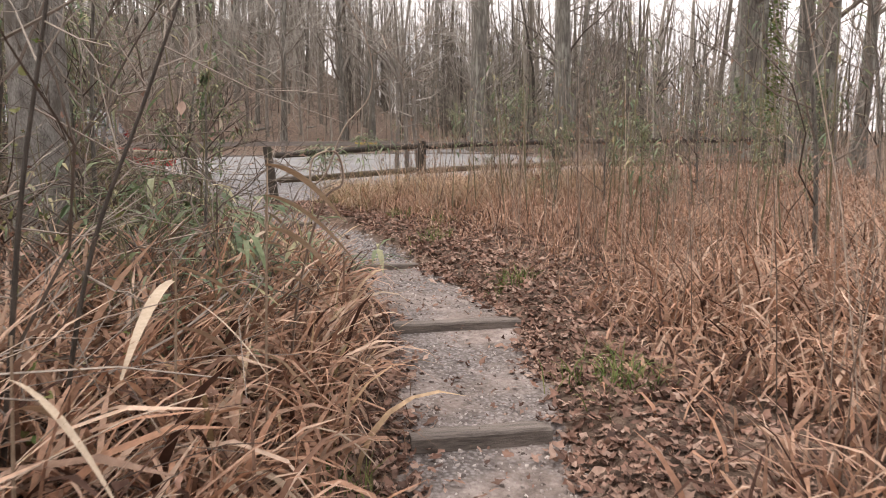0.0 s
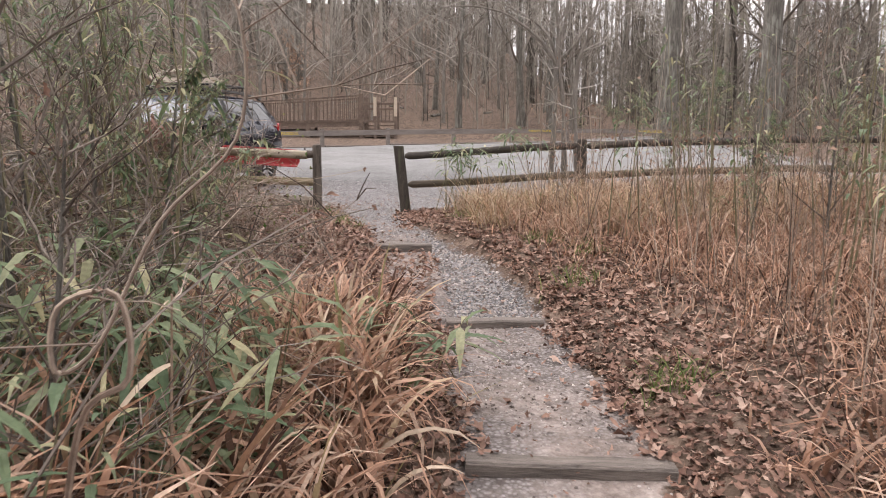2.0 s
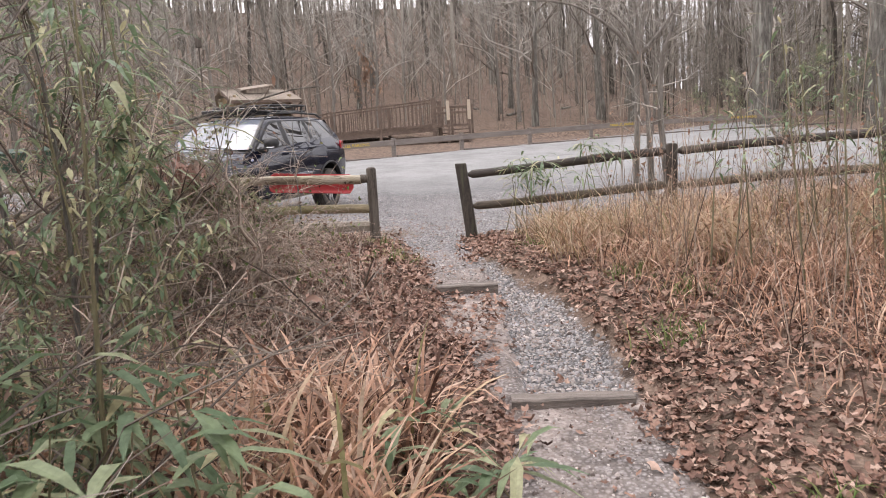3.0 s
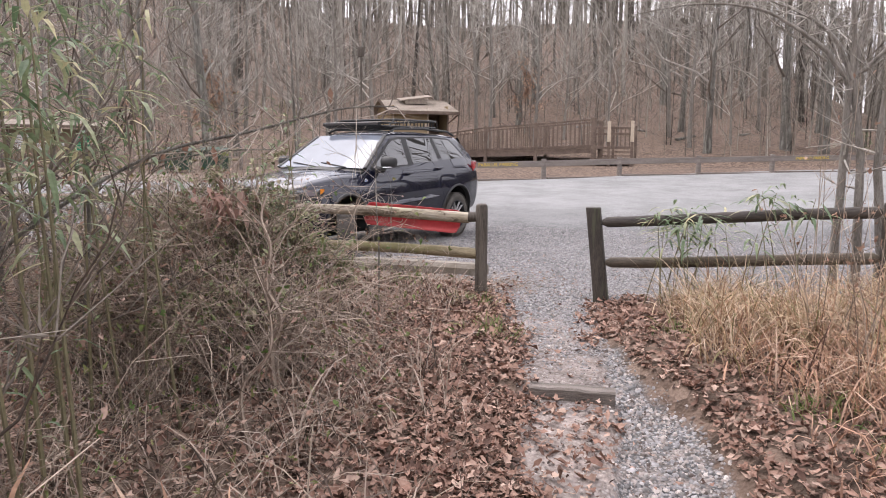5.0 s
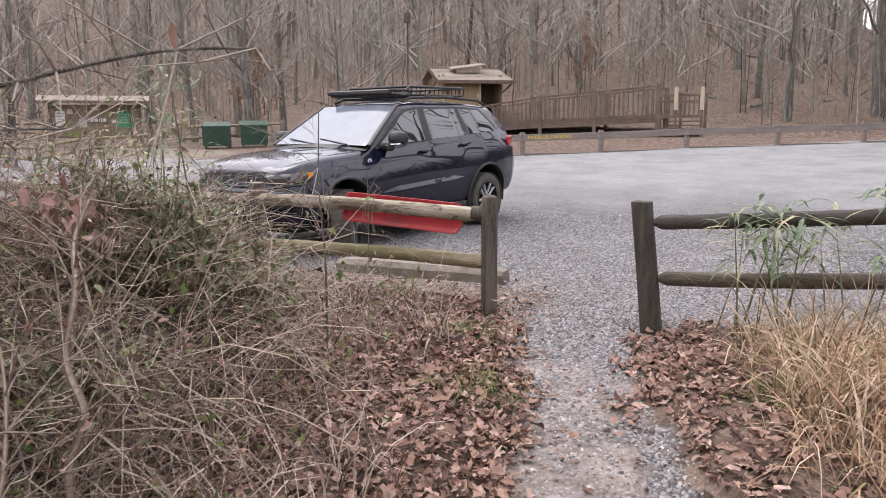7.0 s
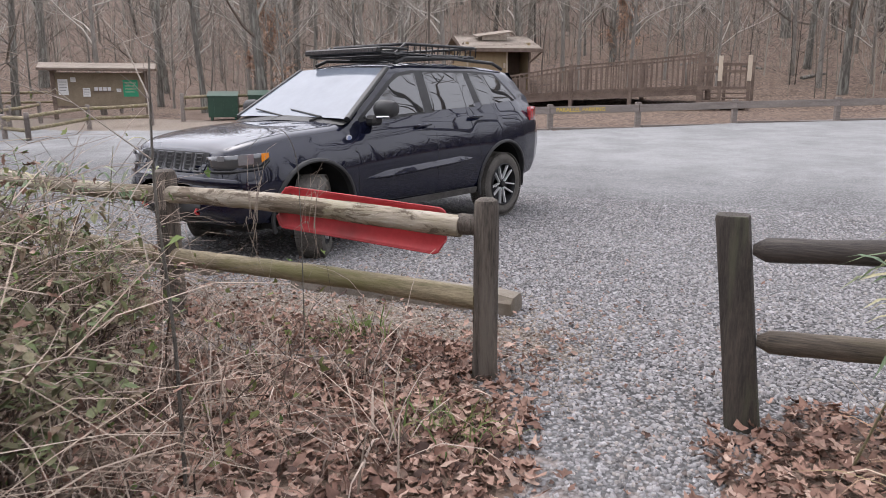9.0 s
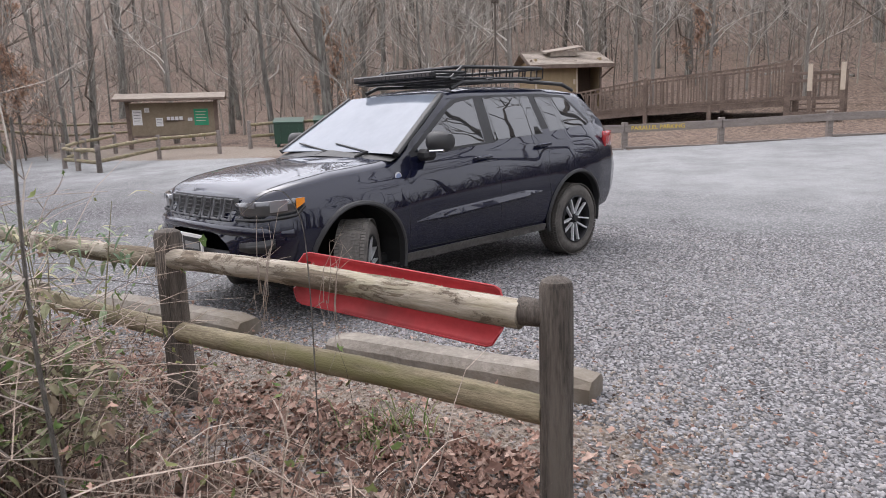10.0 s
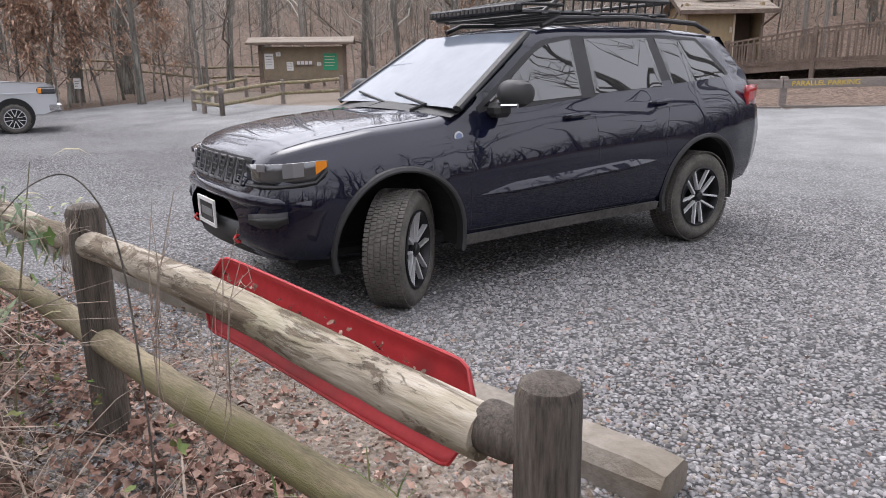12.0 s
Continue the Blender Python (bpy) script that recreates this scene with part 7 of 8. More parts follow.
def weed_stalks():
    """Straight dry stalks standing in the grass right of the trail."""
    R = random.Random(11)
    b = Builder()
    tops = []
    for i in range(1100):
        x, y = 2.8 + 6.7 * R.random() ** 1.3, R.uniform(-11.5, -0.4)
        if float(off_trail(x, y)) < 0.8 or R.random() < 0.25 and x > 6:
            continue
        h = R.uniform(0.5, 1.35) if R.random() < 0.85 else R.uniform(1.3, 2.0)
        z = gz(x, y)
        lx, ly = R.gauss(0, 0.16), R.gauss(0, 0.16)
        b.tube([(x, y, z - 0.02), (x + lx * 0.4, y + ly * 0.4, z + h * 0.5), (x + lx, y + ly, z + h)], [0.004, 0.003, 0.0016], 3, False)
        for _ in range(R.randint(1, 5)):
            u = R.uniform(0.45, 0.95)
            p = Vector((x + lx * u, y + ly * u, z + h * u))
            e = Vector((R.uniform(-1, 1), R.uniform(-1, 1), R.uniform(0.3, 1.2))).normalized() * R.uniform(0.08, 0.28)
            b.tube([p, p + e], [0.002, 0.001], 3, False)
            tops.append(p + e)
    p = np.array([(t.x, t.y, t.z) for t in tops])
    leaf_patch("withered_leaves", p[:, 0], p[:, 1], rng.uniform(0.02, 0.06, len(p)), DEADLEAF, "withered leaves and seed heads on dry stalks", "leaves", z=p[:, 2], flat=0.9)
    ob = part("dry_stalks", b, PALETWIG)
    tagged(ob, "thin upright dry weed stalks in the grass", "weeds", kind="stuff")


weed_stalks()


# ---- shrubs and saplings as single things ----
def cane_plant(x, y, h, stems, leaves, seed, size=(0.12, 0.22), spread=0.25, wide=(0.014, 0.028), low=0.3):
    R = random.Random(seed)
    e = empty("cane_plant", Matrix.Translation((x, y, gz(x, y) - 0.01)), label="green river cane with long pointed leaves, some yellowed", category="cane", group="cane beside the trail")
    lb = Builder()
    for s in range(stems):
        a = R.uniform(0, 6.28)
        o = Vector((R.uniform(-spread, spread), R.uniform(-spread, spread), 0))
        top = o + Vector((0.22 * math.cos(a), 0.22 * math.sin(a), h * R.uniform(0.65, 1.05)))
        mid = o.lerp(top, 0.5) + Vector((0, 0, 0.05))
        sb = Builder()
        sb.tube([o, mid, top], [0.003 + 0.003 * h, 0.003 + 0.0015 * h, 0.002], 5, False)
        part("stem", sb, CANESTEM, e, smooth=True)
        for k in range(leaves):
            u = R.uniform(low, 1.0)
            p = o.lerp(mid, u * 2) if u < 0.5 else mid.lerp(top, u * 2 - 1)
            aa = R.uniform(0, 6.28)
            tw = Vector((math.cos(aa), math.sin(aa), R.uniform(-0.3, 0.7)))
            leaf_blade(lb, p + tw * R.uniform(0, 0.12 * h), tw, R.uniform(*size), R.uniform(*wide), R.uniform(0.3, 1.3))
    part("foliage", lb, CANELEAF, e)


CANESTEM = surface("dull_cane_stem", (0.09, 0.075, 0.045), (0.22, 0.2, 0.11), 5.0, 0.6, 0, 0.2, (4, 4, 1))
TALLCANE = dict(size=(0.1, 0.18), wide=(0.013, 0.026), low=0.45, spread=0.3)
RAILCANE = dict(size=(0.14, 0.26), wide=(0.016, 0.03), low=0.8, spread=0.14)
BROAD = dict(size=(0.2, 0.33), wide=(0.028, 0.048))
for i, (cx, cy, ch, st, lf, kw) in enumerate((
        (0.85, -7.0, 1.0, 9, 13, BROAD), (0.55, -6.6, 0.95, 8, 11, BROAD), (0.95, -7.4, 0.85, 8, 12, BROAD), (0.4, -7.1, 1.05, 9, 12, BROAD), (0.1, -6.3, 0.8, 8, 11, {}), (1.45, -6.02, 0.4, 5, 8, BROAD), (1.62, -5.75, 0.3, 3, 7, {}),
        (0.6, -8.1, 0.95, 7, 9, {}), (0.75, -8.5, 1.1, 6, 9, {}), (0.2, -7.7, 1.3, 7, 12, {}), (-0.1, -7.4, 1.3, 5, 13, {}),
        (0.49, -6.05, 2.9, 1, 34, dict(low=0.62)), (0.7, -6.85, 2.7, 1, 24, dict(low=0.7)), (0.0, -5.1, 2.7, 2, 120, dict(low=0.5, spread=0.3)), (-0.5, -4.7, 2.9, 3, 100, dict(low=0.45, spread=0.4)), (-0.4, -5.9, 3.1, 2, 110, dict(low=0.5, spread=0.35)), (-1.3, -5.0, 3.2, 3, 90, dict(low=0.45, spread=0.45)), (-1.0, -6.6, 3.2, 3, 90, dict(low=0.45, spread=0.45)),
        (-1.1, -2.15, 1.75, 6, 46, dict(size=(0.05, 0.1), wide=(0.015, 0.03), low=0.35, spread=0.3)), (-1.5, -1.9, 1.6, 6, 46, dict(size=(0.05, 0.1), wide=(0.015, 0.03), low=0.3, spread=0.3)), (-0.9, -3.9, 2.5, 3, 60, dict(low=0.55, spread=0.35)), (-1.35, -3.6, 2.4, 3, 55, dict(low=0.5, spread=0.35)), (1.72, -0.24, 1.0, 5, 16, RAILCANE), (1.98, -0.22, 1.0, 5, 16, RAILCANE), (2.35, -0.28, 1.05, 4, 14, RAILCANE), (2.75, -0.25, 1.1, 4, 12, RAILCANE), (-2.7, -0.35, 1.2, 7, 10, {}), (-3.4, -0.5, 1.1, 6, 10, {}), (-0.9, -4.9, 1.1, 6, 9, {}),
        (3.5, -2.9, 1.9, 3, 22, TALLCANE), (4.0, -3.7, 2.1, 4, 22, TALLCANE), (4.3, -2.3, 2.0, 3, 22, TALLCANE), (4.8, -4.6, 2.2, 4, 22, TALLCANE), (5.3, -3.1, 2.1, 4, 22, TALLCANE), (4.2, -5.4, 1.9, 3, 22, TALLCANE), (5.9, -4.9, 2.4, 4, 22, TALLCANE), (5.4, -6.4, 2.1, 4, 22, TALLCANE), (6.4, -3.4, 2.2, 4, 22, TALLCANE), (5.0, -1.6, 1.9, 3, 22, TALLCANE))):
    cane_plant(cx, cy, ch, st, lf, 50 + i, **kw)


def sapling(seed, h, r, name, label, leaf=None, n_leaf=0, limbs=13, first=0.15, spread=0.5, group="saplings beside the trail", leaf_size=0.05):
    t, c = bare_tree(seed, h, r, limbs=limbs, twigs=6, first=first, spread=spread, lean=0.14, slivers=True)
    e = new(name)
    e.empty_display_size = 0.1
    part("trunk", t, BARK, e, smooth=True)
    part("crown", c, SHRUBTWIG, e)
    if leaf:
        R = random.Random(seed)
        lb = Builder()
        for _ in range(n_leaf):
            p = Vector(c.v[R.randrange(len(c.v))])
            leaf_blade(lb, p, Vector((R.uniform(-1, 1), R.uniform(-1, 1), R.uniform(-0.7, 0.5))), leaf_size * R.uniform(1, 2.4), leaf_size * R.uniform(0.36, 0.72), 0.5)
        part("foliage", lb, leaf, e)
    return tagged(e, label, "sapling", group)


def saplings():
    bare = sapling(400, 3.4, 0.018, "sapling", "thin bare sapling with crooked grey branches")
    bare2 = sapling(401, 2.6, 0.014, "sapling", "thin bare sapling with crooked grey branches", first=0.1)
    green = sapling(402, 3.0, 0.02, "sapling", "slender evergreen shrub with small green leaves", CANELEAF, 1900, group="evergreen shrubs")
    brown = sapling(403, 2.2, 0.014, "sapling", "small sapling still holding dead brown leaves", DEADLEAF, 130, group="saplings with dead leaves")
    dense = sapling(404, 2.9, 0.02, "sapling", "twiggy bare shrub with many crooked grey branches", limbs=24, first=0.05, spread=0.62, group="twiggy shrubs")
    beech = sapling(405, 6.0, 0.045, "sapling", "young beech still holding pale orange-brown leaves", BEECHLEAF, 1900, limbs=20, first=0.12, spread=0.42, group="young trees with dead leaves", leaf_size=0.12)
    kinds = {"o": beech, "t": dense, "a": bare, "b": bare2, "g": green, "d": brown}
    R = random.Random(21)
    spots = [(0.37, -6.5, "g", 0.5), (0.7, -7.9, "t", 0.5), (-0.35, -8.9, "t", 1.1), (-0.7, -8.0, "t", 1.1), (-1.5, -5.4, "t", 1.0), (-1.9, -6.6, "t", 1.3), (-2.2, -3.4, "t", 0.8), (-3.0, -5.6, "t", 1.3), (-3.6, -2.2, "t", 0.7), (-4.6, -4.4, "t", 1.2), (6.2, -3.6, "t", 0.7), (8.0, -6.0, "t", 0.9), (7.2, -8.6, "t", 0.9), (9.6, -2.6, "t", 1.0), (5.6, -9.0, "t", 0.7), (-0.3, -7.9, "a", 1.0), (0.05, -6.9, "b", 0.9), (-0.75, -6.2, "a", 1.05), (-1.3, -7.2, "g", 1.0), (-0.45, -5.2, "b", 1.0), (-1.2, -4.6, "a", 1.0), (-1.9, -5.6, "g", 1.1), (-2.4, -4.2, "a", 1.1), (-1.6, -3.4, "d", 0.9),
             (-2.8, -3.0, "b", 1.2), (-3.4, -4.8, "g", 1.2), (-4.0, -3.2, "a", 1.0), (-1.1, -2.15, "g", 0.64), (-1.5, -2.1, "g", 0.6), (-1.9, -2.7, "g", 0.66), (-1.6, -1.7, "g", 0.6), (-2.0, -1.25, "g", 0.48), (-2.6, -1.0, "g", 0.5), (-2.3, -1.6, "g", 0.5), (-3.1, -1.6, "g", 0.55), (-3.7, -1.0, "g", 0.6), (-1.2, -2.3, "d", 0.6), (-4.8, -1.8, "d", 0.8), (-0.9, -9.0, "a", 1.1), (-1.8, -8.6, "b", 1.3), (-2.6, -7.4, "a", 1.2),
             (-4.4, -6.0, "a", 1.3), (-5.5, -4.2, "g", 1.2), (-6.0, -2.4, "a", 1.2), (5.2, -6.8, "a", 0.9), (6.6, -5.2, "g", 1.0), (7.5, -7.2, "g", 1.1), (8.6, -4.0, "a", 1.1), (6.9, -2.6, "b", 1.1), (9.5, -6.2, "g", 1.2), (8.3, -1.4, "g", 1.0), (5.1, -3.4, "b", 0.8), (4.6, -1.0, "d", 0.55), (4.9, 0.5, "g", 0.7), (7.0, 0.6, "a", 1.1), (-27.8, 10.2, "o", 1.0), (-30.0, 12.0, "o", 1.2), (-29.0, 8.6, "o", 0.8), (-33.0, 14.5, "o", 1.2), (-8.0, 36.0, "o", 0.8), (-29.2, 7.6, "o", 1.3), (-27.4, 8.4, "o", 0.9), (-31.5, 9.5, "o", 1.4), (-28.8, 9.2, "o", 1.2), (-26.8, 12.2, "o", 0.7), (-20.5, 22.5, "o", 0.9), (-27.0, 13.0, "t", 1.5), (-25.4, 12.2, "t", 1.3), (-30.2, 14.0, "d", 2.2), (8.5, 27.5, "g", 1.0), (10.5, 28.5, "g", 1.2), (13.0, 28.0, "g", 1.1), (-19.5, 19.0, "t", 1.4), (-6.0, 31.0, "t", 1.2), (-2.0, 30.5, "a", 1.3)]
    spots += [(4.6, -3.0, "g", 0.75), (5.7, -2.4, "g", 0.85), (5.3, -4.4, "g", 0.75), (7.0, -3.8, "g", 0.9), (11.5, 18.5, "g", 1.9), (13.6, 19.5, "g", 1.7), (15.2, 17.2, "g", 1.6), (9.9, 20.5, "g", 1.5)]
    used = set()
    for x, y, k, s in spots:
        m = Matrix.Translation((x, y, gz(x, y))) @ Matrix.Rotation(R.uniform(0, 6.28), 4, "Z") @ Matrix.Diagonal((s, s, s, 1))
        if k in used:
            copy_thing(kinds[k], m)
        else:
            kinds[k].matrix_basis = m
            used.add(k)


saplings()


def briar_shrub(x, y, rx, ry, h, stems, leaves, seed, withered=None):
    """A rounded briar: arching stems that fan out and small leaves along their upper halves."""
    R = random.Random(seed)
    e = empty("briar_shrub", Matrix.Translation((x, y, gz(x, y) - 0.02)), label="leafy briar shrub with olive and brown leaves", category="shrub", group="briars before the fence")
    lb = Builder()
    for _ in range(stems):
        a, k = R.uniform(0, 6.28), R.random() ** 0.5
        tip = Vector((rx * k * math.cos(a), ry * k * math.sin(a), h * math.sqrt(max(0.05, 1 - 0.75 * k * k)) * R.uniform(0.72, 1.08)))
        foot = Vector((tip.x * 0.3 + R.gauss(0, 0.06), tip.y * 0.3 + R.gauss(0, 0.06), 0))
        mid = foot.lerp(tip, 0.6) + Vector((R.gauss(0, 0.07), R.gauss(0, 0.07), 0.12 * h))
        end = tip + Vector((tip.x * 0.25, tip.y * 0.25, -R.uniform(0, 0.18)))
        b = Builder()
        b.tube([foot, foot.lerp(mid, 0.5) + Vector((R.gauss(0, 0.04), R.gauss(0, 0.04), 0)), mid, tip, end], [0.0055, 0.0045, 0.0035, 0.0022, 0.001], 4, False)
        knots = []
        for _ in range(7):
            u = R.random()
            p = mid.lerp(tip, u * 1.4) if u < 0.7 else tip.lerp(end, (u - 0.7) / 0.3)
            d = Vector((R.uniform(-1, 1), R.uniform(-1, 1), R.uniform(-0.4, 0.7))).normalized() * R.uniform(0.06, 0.22)
            b.tube([p, p + d * 0.5 + Vector((0, 0, 0.01)), p + d], [0.0018, 0.0014, 0.0007], 3, False)
            knots.append((p, d))
        part("stem", b, WEED, e)
        for _ in range(leaves):
            p, d = knots[R.randrange(len(knots))]
            q = p + d * R.uniform(0.1, 1)
            leaf_blade(lb, q, Vector((R.uniform(-1, 1), R.uniform(-1, 1), R.uniform(-0.8, 0.5))), R.uniform(0.03, 0.068), R.uniform(0.016, 0.034), R.uniform(0, 1))
    part("foliage", lb, BRIARLEAF, e)
    if withered:
        b = Builder()
        c = Vector(withered) - Vector((x, y, gz(x, y) - 0.02))
        for _ in range(90):
            q = c + Vector((R.gauss(0, 0.12), R.gauss(0, 0.1), R.gauss(0, 0.06)))
            leaf_blade(b, q, Vector((R.uniform(-1, 1), R.uniform(-1, 1), R.uniform(-1.2, 0))), R.uniform(0.05, 0.11), R.uniform(0.025, 0.05), R.uniform(0.3, 1.2))
        part("withered_leaves", b, REDLEAF, e, "withered red-brown leaf clump")


for spec in ((-1.2, -2.2, 0.5, 0.4, 1.44, 54, 44, 601, (-1.02, -2.72, 1.06)), (-1.85, -1.95, 0.6, 0.42, 1.3, 52, 42, 602), (-2.45, -1.5, 0.6, 0.4, 1.0, 36, 28, 603), (-1.6, -1.15, 0.45, 0.38, 0.95, 34, 30, 604), (-0.85, -1.95, 0.42, 0.35, 0.92, 38, 32, 605), (-0.75, -3.0, 0.5, 0.4, 0.85, 34, 20, 606), (-1.7, -3.0, 0.6, 0.5, 1.05, 38, 26, 607)):
    briar_shrub(*spec)


def gate_tree():
    """The small many-stemmed tree behind the right rail, with a long arching limb."""
    x, y = 3.36, 0.36
    g = gz(x, y)
    e = empty("tree", Matrix.Translation((x, y, g)), label="small many-stemmed pale bare tree beside the log fence", category="tree")
    R = random.Random(77)
    crown = Builder()
    # way points in x, y, z from the foot, thickness at foot and tip
    stems = [([(-0.15, 0.05, -0.1), (-0.15, 0.05, 0.4), (-0.13, 0.05, 1.3), (-0.13, 0.04, 1.95), (-0.02, 0.1, 2.5), (0.1, 0.2, 3.6), (0.05, 0.3, 4.8)], 0.045, 0.01),
             ([(0.03, 0.06, -0.1), (0.02, 0.06, 0.6), (0.0, 0.05, 1.3), (-0.1, 0.05, 1.9), (-0.15, 0.0, 2.6), (-0.3, -0.1, 3.8)], 0.048, 0.01),
             ([(0.22, 0.02, -0.1), (0.2, 0.04, 0.6), (0.14, 0.05, 1.2), (0.15, 0.05, 1.85), (0.28, 0.05, 2.3), (0.42, 0.1, 2.9), (0.7, 0.2, 4.4)], 0.048, 0.01),
             ([(-0.13, 0.04, 1.92), (-0.3, 0.02, 2.18), (-0.55, 0.0, 2.4), (-0.9, -0.05, 2.6), (-1.4, -0.1, 2.67), (-2.0, -0.15, 2.6)], 0.028, 0.004),
             ([(-0.12, 0.04, 1.97), (-0.25, 0.05, 2.3), (-0.5, 0.1, 2.55), (-0.7, 0.15, 2.66), (-1.2, 0.2, 2.9)], 0.024, 0.004),
             ([(-0.1, 0.05, 2.0), (0.1, 0.05, 2.2), (0.32, 0.05, 2.5), (0.6, 0.05, 2.85), (1.0, 0.1, 3.3)], 0.022, 0.004)]
    for way, r0, r1 in stems:
        tb = Builder()
        W = [Vector(p) for p in way]
        pts = []
        for i in range(len(W) - 1):
            p0, p1, p2, p3 = W[max(i - 1, 0)], W[i], W[i + 1], W[min(i + 2, len(W) - 1)]
            for k in range(5):
                t = k / 5
                pts.append(0.5 * (2 * p1 + (p2 - p0) * t + (2 * p0 - 5 * p1 + 4 * p2 - p3) * t * t + (3 * p1 - p0 - 3 * p2 + p3) * t ** 3) + Vector((R.uniform(-1, 1), R.uniform(-1, 1), 0)) * 0.008)
        pts.append(W[-1])
        n = len(pts)
        rad = [r0 + (r1 - r0) * i / (n - 1) for i in range(n)]
        tb.tube(pts, rad, 8, False)
        part("stem" if r0 > 0.04 else "limb", tb, GATEBARK, e, smooth=True)
        for _ in range(20):
            i = R.randint(n // 3, n - 1)
            d = Vector((R.uniform(-1, 1), R.uniform(-1, 1), R.uniform(-0.3, 1))).normalized()
            L = R.uniform(0.25, 0.9)
            p = pts[i]
            m = p + d * L * 0.5 + Vector((0, 0, R.uniform(-0.1, 0.1)))
            crown.tube([p, m, p + d * L], [max(0.004, rad[i] * 0.35), 0.004, 0.0015], 4, False)
            for _ in range(4):
                d2 = (d + Vector((R.uniform(-1, 1), R.uniform(-1, 1), R.uniform(-0.5, 0.6)))).normalized()
                crown.tube([m, m + d2 * L * 0.45], [0.003, 0.0012], 3, False)
    part("crown", crown, PALELIMB, e, "pale bare twigs")


gate_tree()


# ---- single stems that stand out ----
def bent_reeds(x, y, n, seed):
    R = random.Random(seed)
    e = empty("reed_clump", Matrix.Translation((x, y, gz(x, y) - 0.02)), label="broad pale dead reed blades bent over", category="reeds", group="pale reed clumps")
    for i in range(n):
        b = Builder()
        a, L, w = R.uniform(-1.9, 1.5), R.uniform(0.5, 0.85), R.uniform(0.018, 0.032)
        d = Vector((0.4 * math.cos(a), 0.4 * math.sin(a), 1)).normalized()
        p, rows = Vector((R.uniform(-0.08, 0.08), R.uniform(-0.08, 0.08), 0)), []
        side = Vector((math.sin(a), -math.cos(a), 0.2)).normalized()
        for k in range(9):
            u = k / 8
            ww = w * (0.35 + 1.0 * math.sin(math.pi * min(1, 0.15 + u * 0.9))) * 0.5
            rows.append([p - side * ww, p + Vector((0, 0, 0.15 * ww)), p + side * ww])
            d = (d + Vector((0.3 * math.cos(a) * u, 0.3 * math.sin(a) * u, -0.62 * u))).normalized()
            p = p + d * L / 8
        b.grid(rows)
        part("blade", b, TANGRASS, e, smooth=True)


for i, (x, y, n) in enumerate(((0.95, -8.95, 6), (0.7, -9.2, 6), (0.5, -9.7, 6), (0.3, -10.1, 5), (1.1, -8.3, 5), (0.2, -9.2, 5))):
    bent_reeds(x, y, n, 900 + i)


def drooping_reed(x, y, top, blades, seed):
    """A dead reed whose broad blades hang from a thin stem."""
    g = gz(x, y) - 0.02
    e = empty("dead_reed", Matrix.Translation((x, y, g)), label="tall dead reed with broad pale drooping blades", category="reed", group="drooping dead reeds")
    b = Builder()
    b.tube([(0, 0, 0), (0.01, 0.01, 0.5 * (top - g)), (0.03, 0.02, top - g)], [0.006, 0.005, 0.003], 6)
    part("stem", b, TANGRASS, e)
    for (h, dx, dy, dz, w) in blades:
        p0, p2 = Vector((0.02, 0.015, h - g)), Vector((0.02 + dx, 0.015 + dy, h - g + dz))
        p1 = p0.lerp(p2, 0.45) + Vector((0, 0, 0.09))
        side = Vector((dy, -dx, 0.12)).normalized()
        b, rows = Builder(), []
        for k in range(11):
            u = k / 10
            c = p0 * (1 - u) ** 2 + p1 * 2 * u * (1 - u) + p2 * u * u
            ww = w * (0.25 + math.sin(math.pi * min(1, 0.1 + u * 0.88))) * 0.42
            rows.append([c - side * ww, c + Vector((0, 0, -0.2 * ww)), c + side * ww])
        b.grid(rows)
        part("blade", b, PALEREED, e, smooth=True)


drooping_reed(0.98, -9.08, 0.78, [(0.76, 0.27, 0.16, -0.2, 0.034), (0.66, 0.3, 0.05, -0.24, 0.036), (0.55, 0.24, 0.14, -0.2, 0.03), (0.5, 0.18, -0.1, -0.16, 0.028), (0.42, 0.26, 0.0, -0.22, 0.034)], 1)
drooping_reed(0.72, -9.4, 0.5, [(0.48, 0.3, 0.1, -0.26, 0.03), (0.4, 0.25, -0.1, -0.22, 0.03), (0.3, 0.2, 0.15, -0.2, 0.028), (0.44, -0.1, -0.26, -0.2, 0.028)], 2)
drooping_reed(0.45, -9.9, 0.42, [(0.4, 0.3, 0.05, -0.25, 0.028), (0.33, 0.22, -0.15, -0.22, 0.03), (0.26, 0.1, 0.24, -0.2, 0.028)], 3)
drooping_reed(0.98, -7.75, 0.6, [(0.58, -0.16, 0.05, -0.3, 0.03), (0.5, 0.2, 0.05, -0.25, 0.03), (0.4, -0.2, -0.1, -0.25, 0.028)], 4)


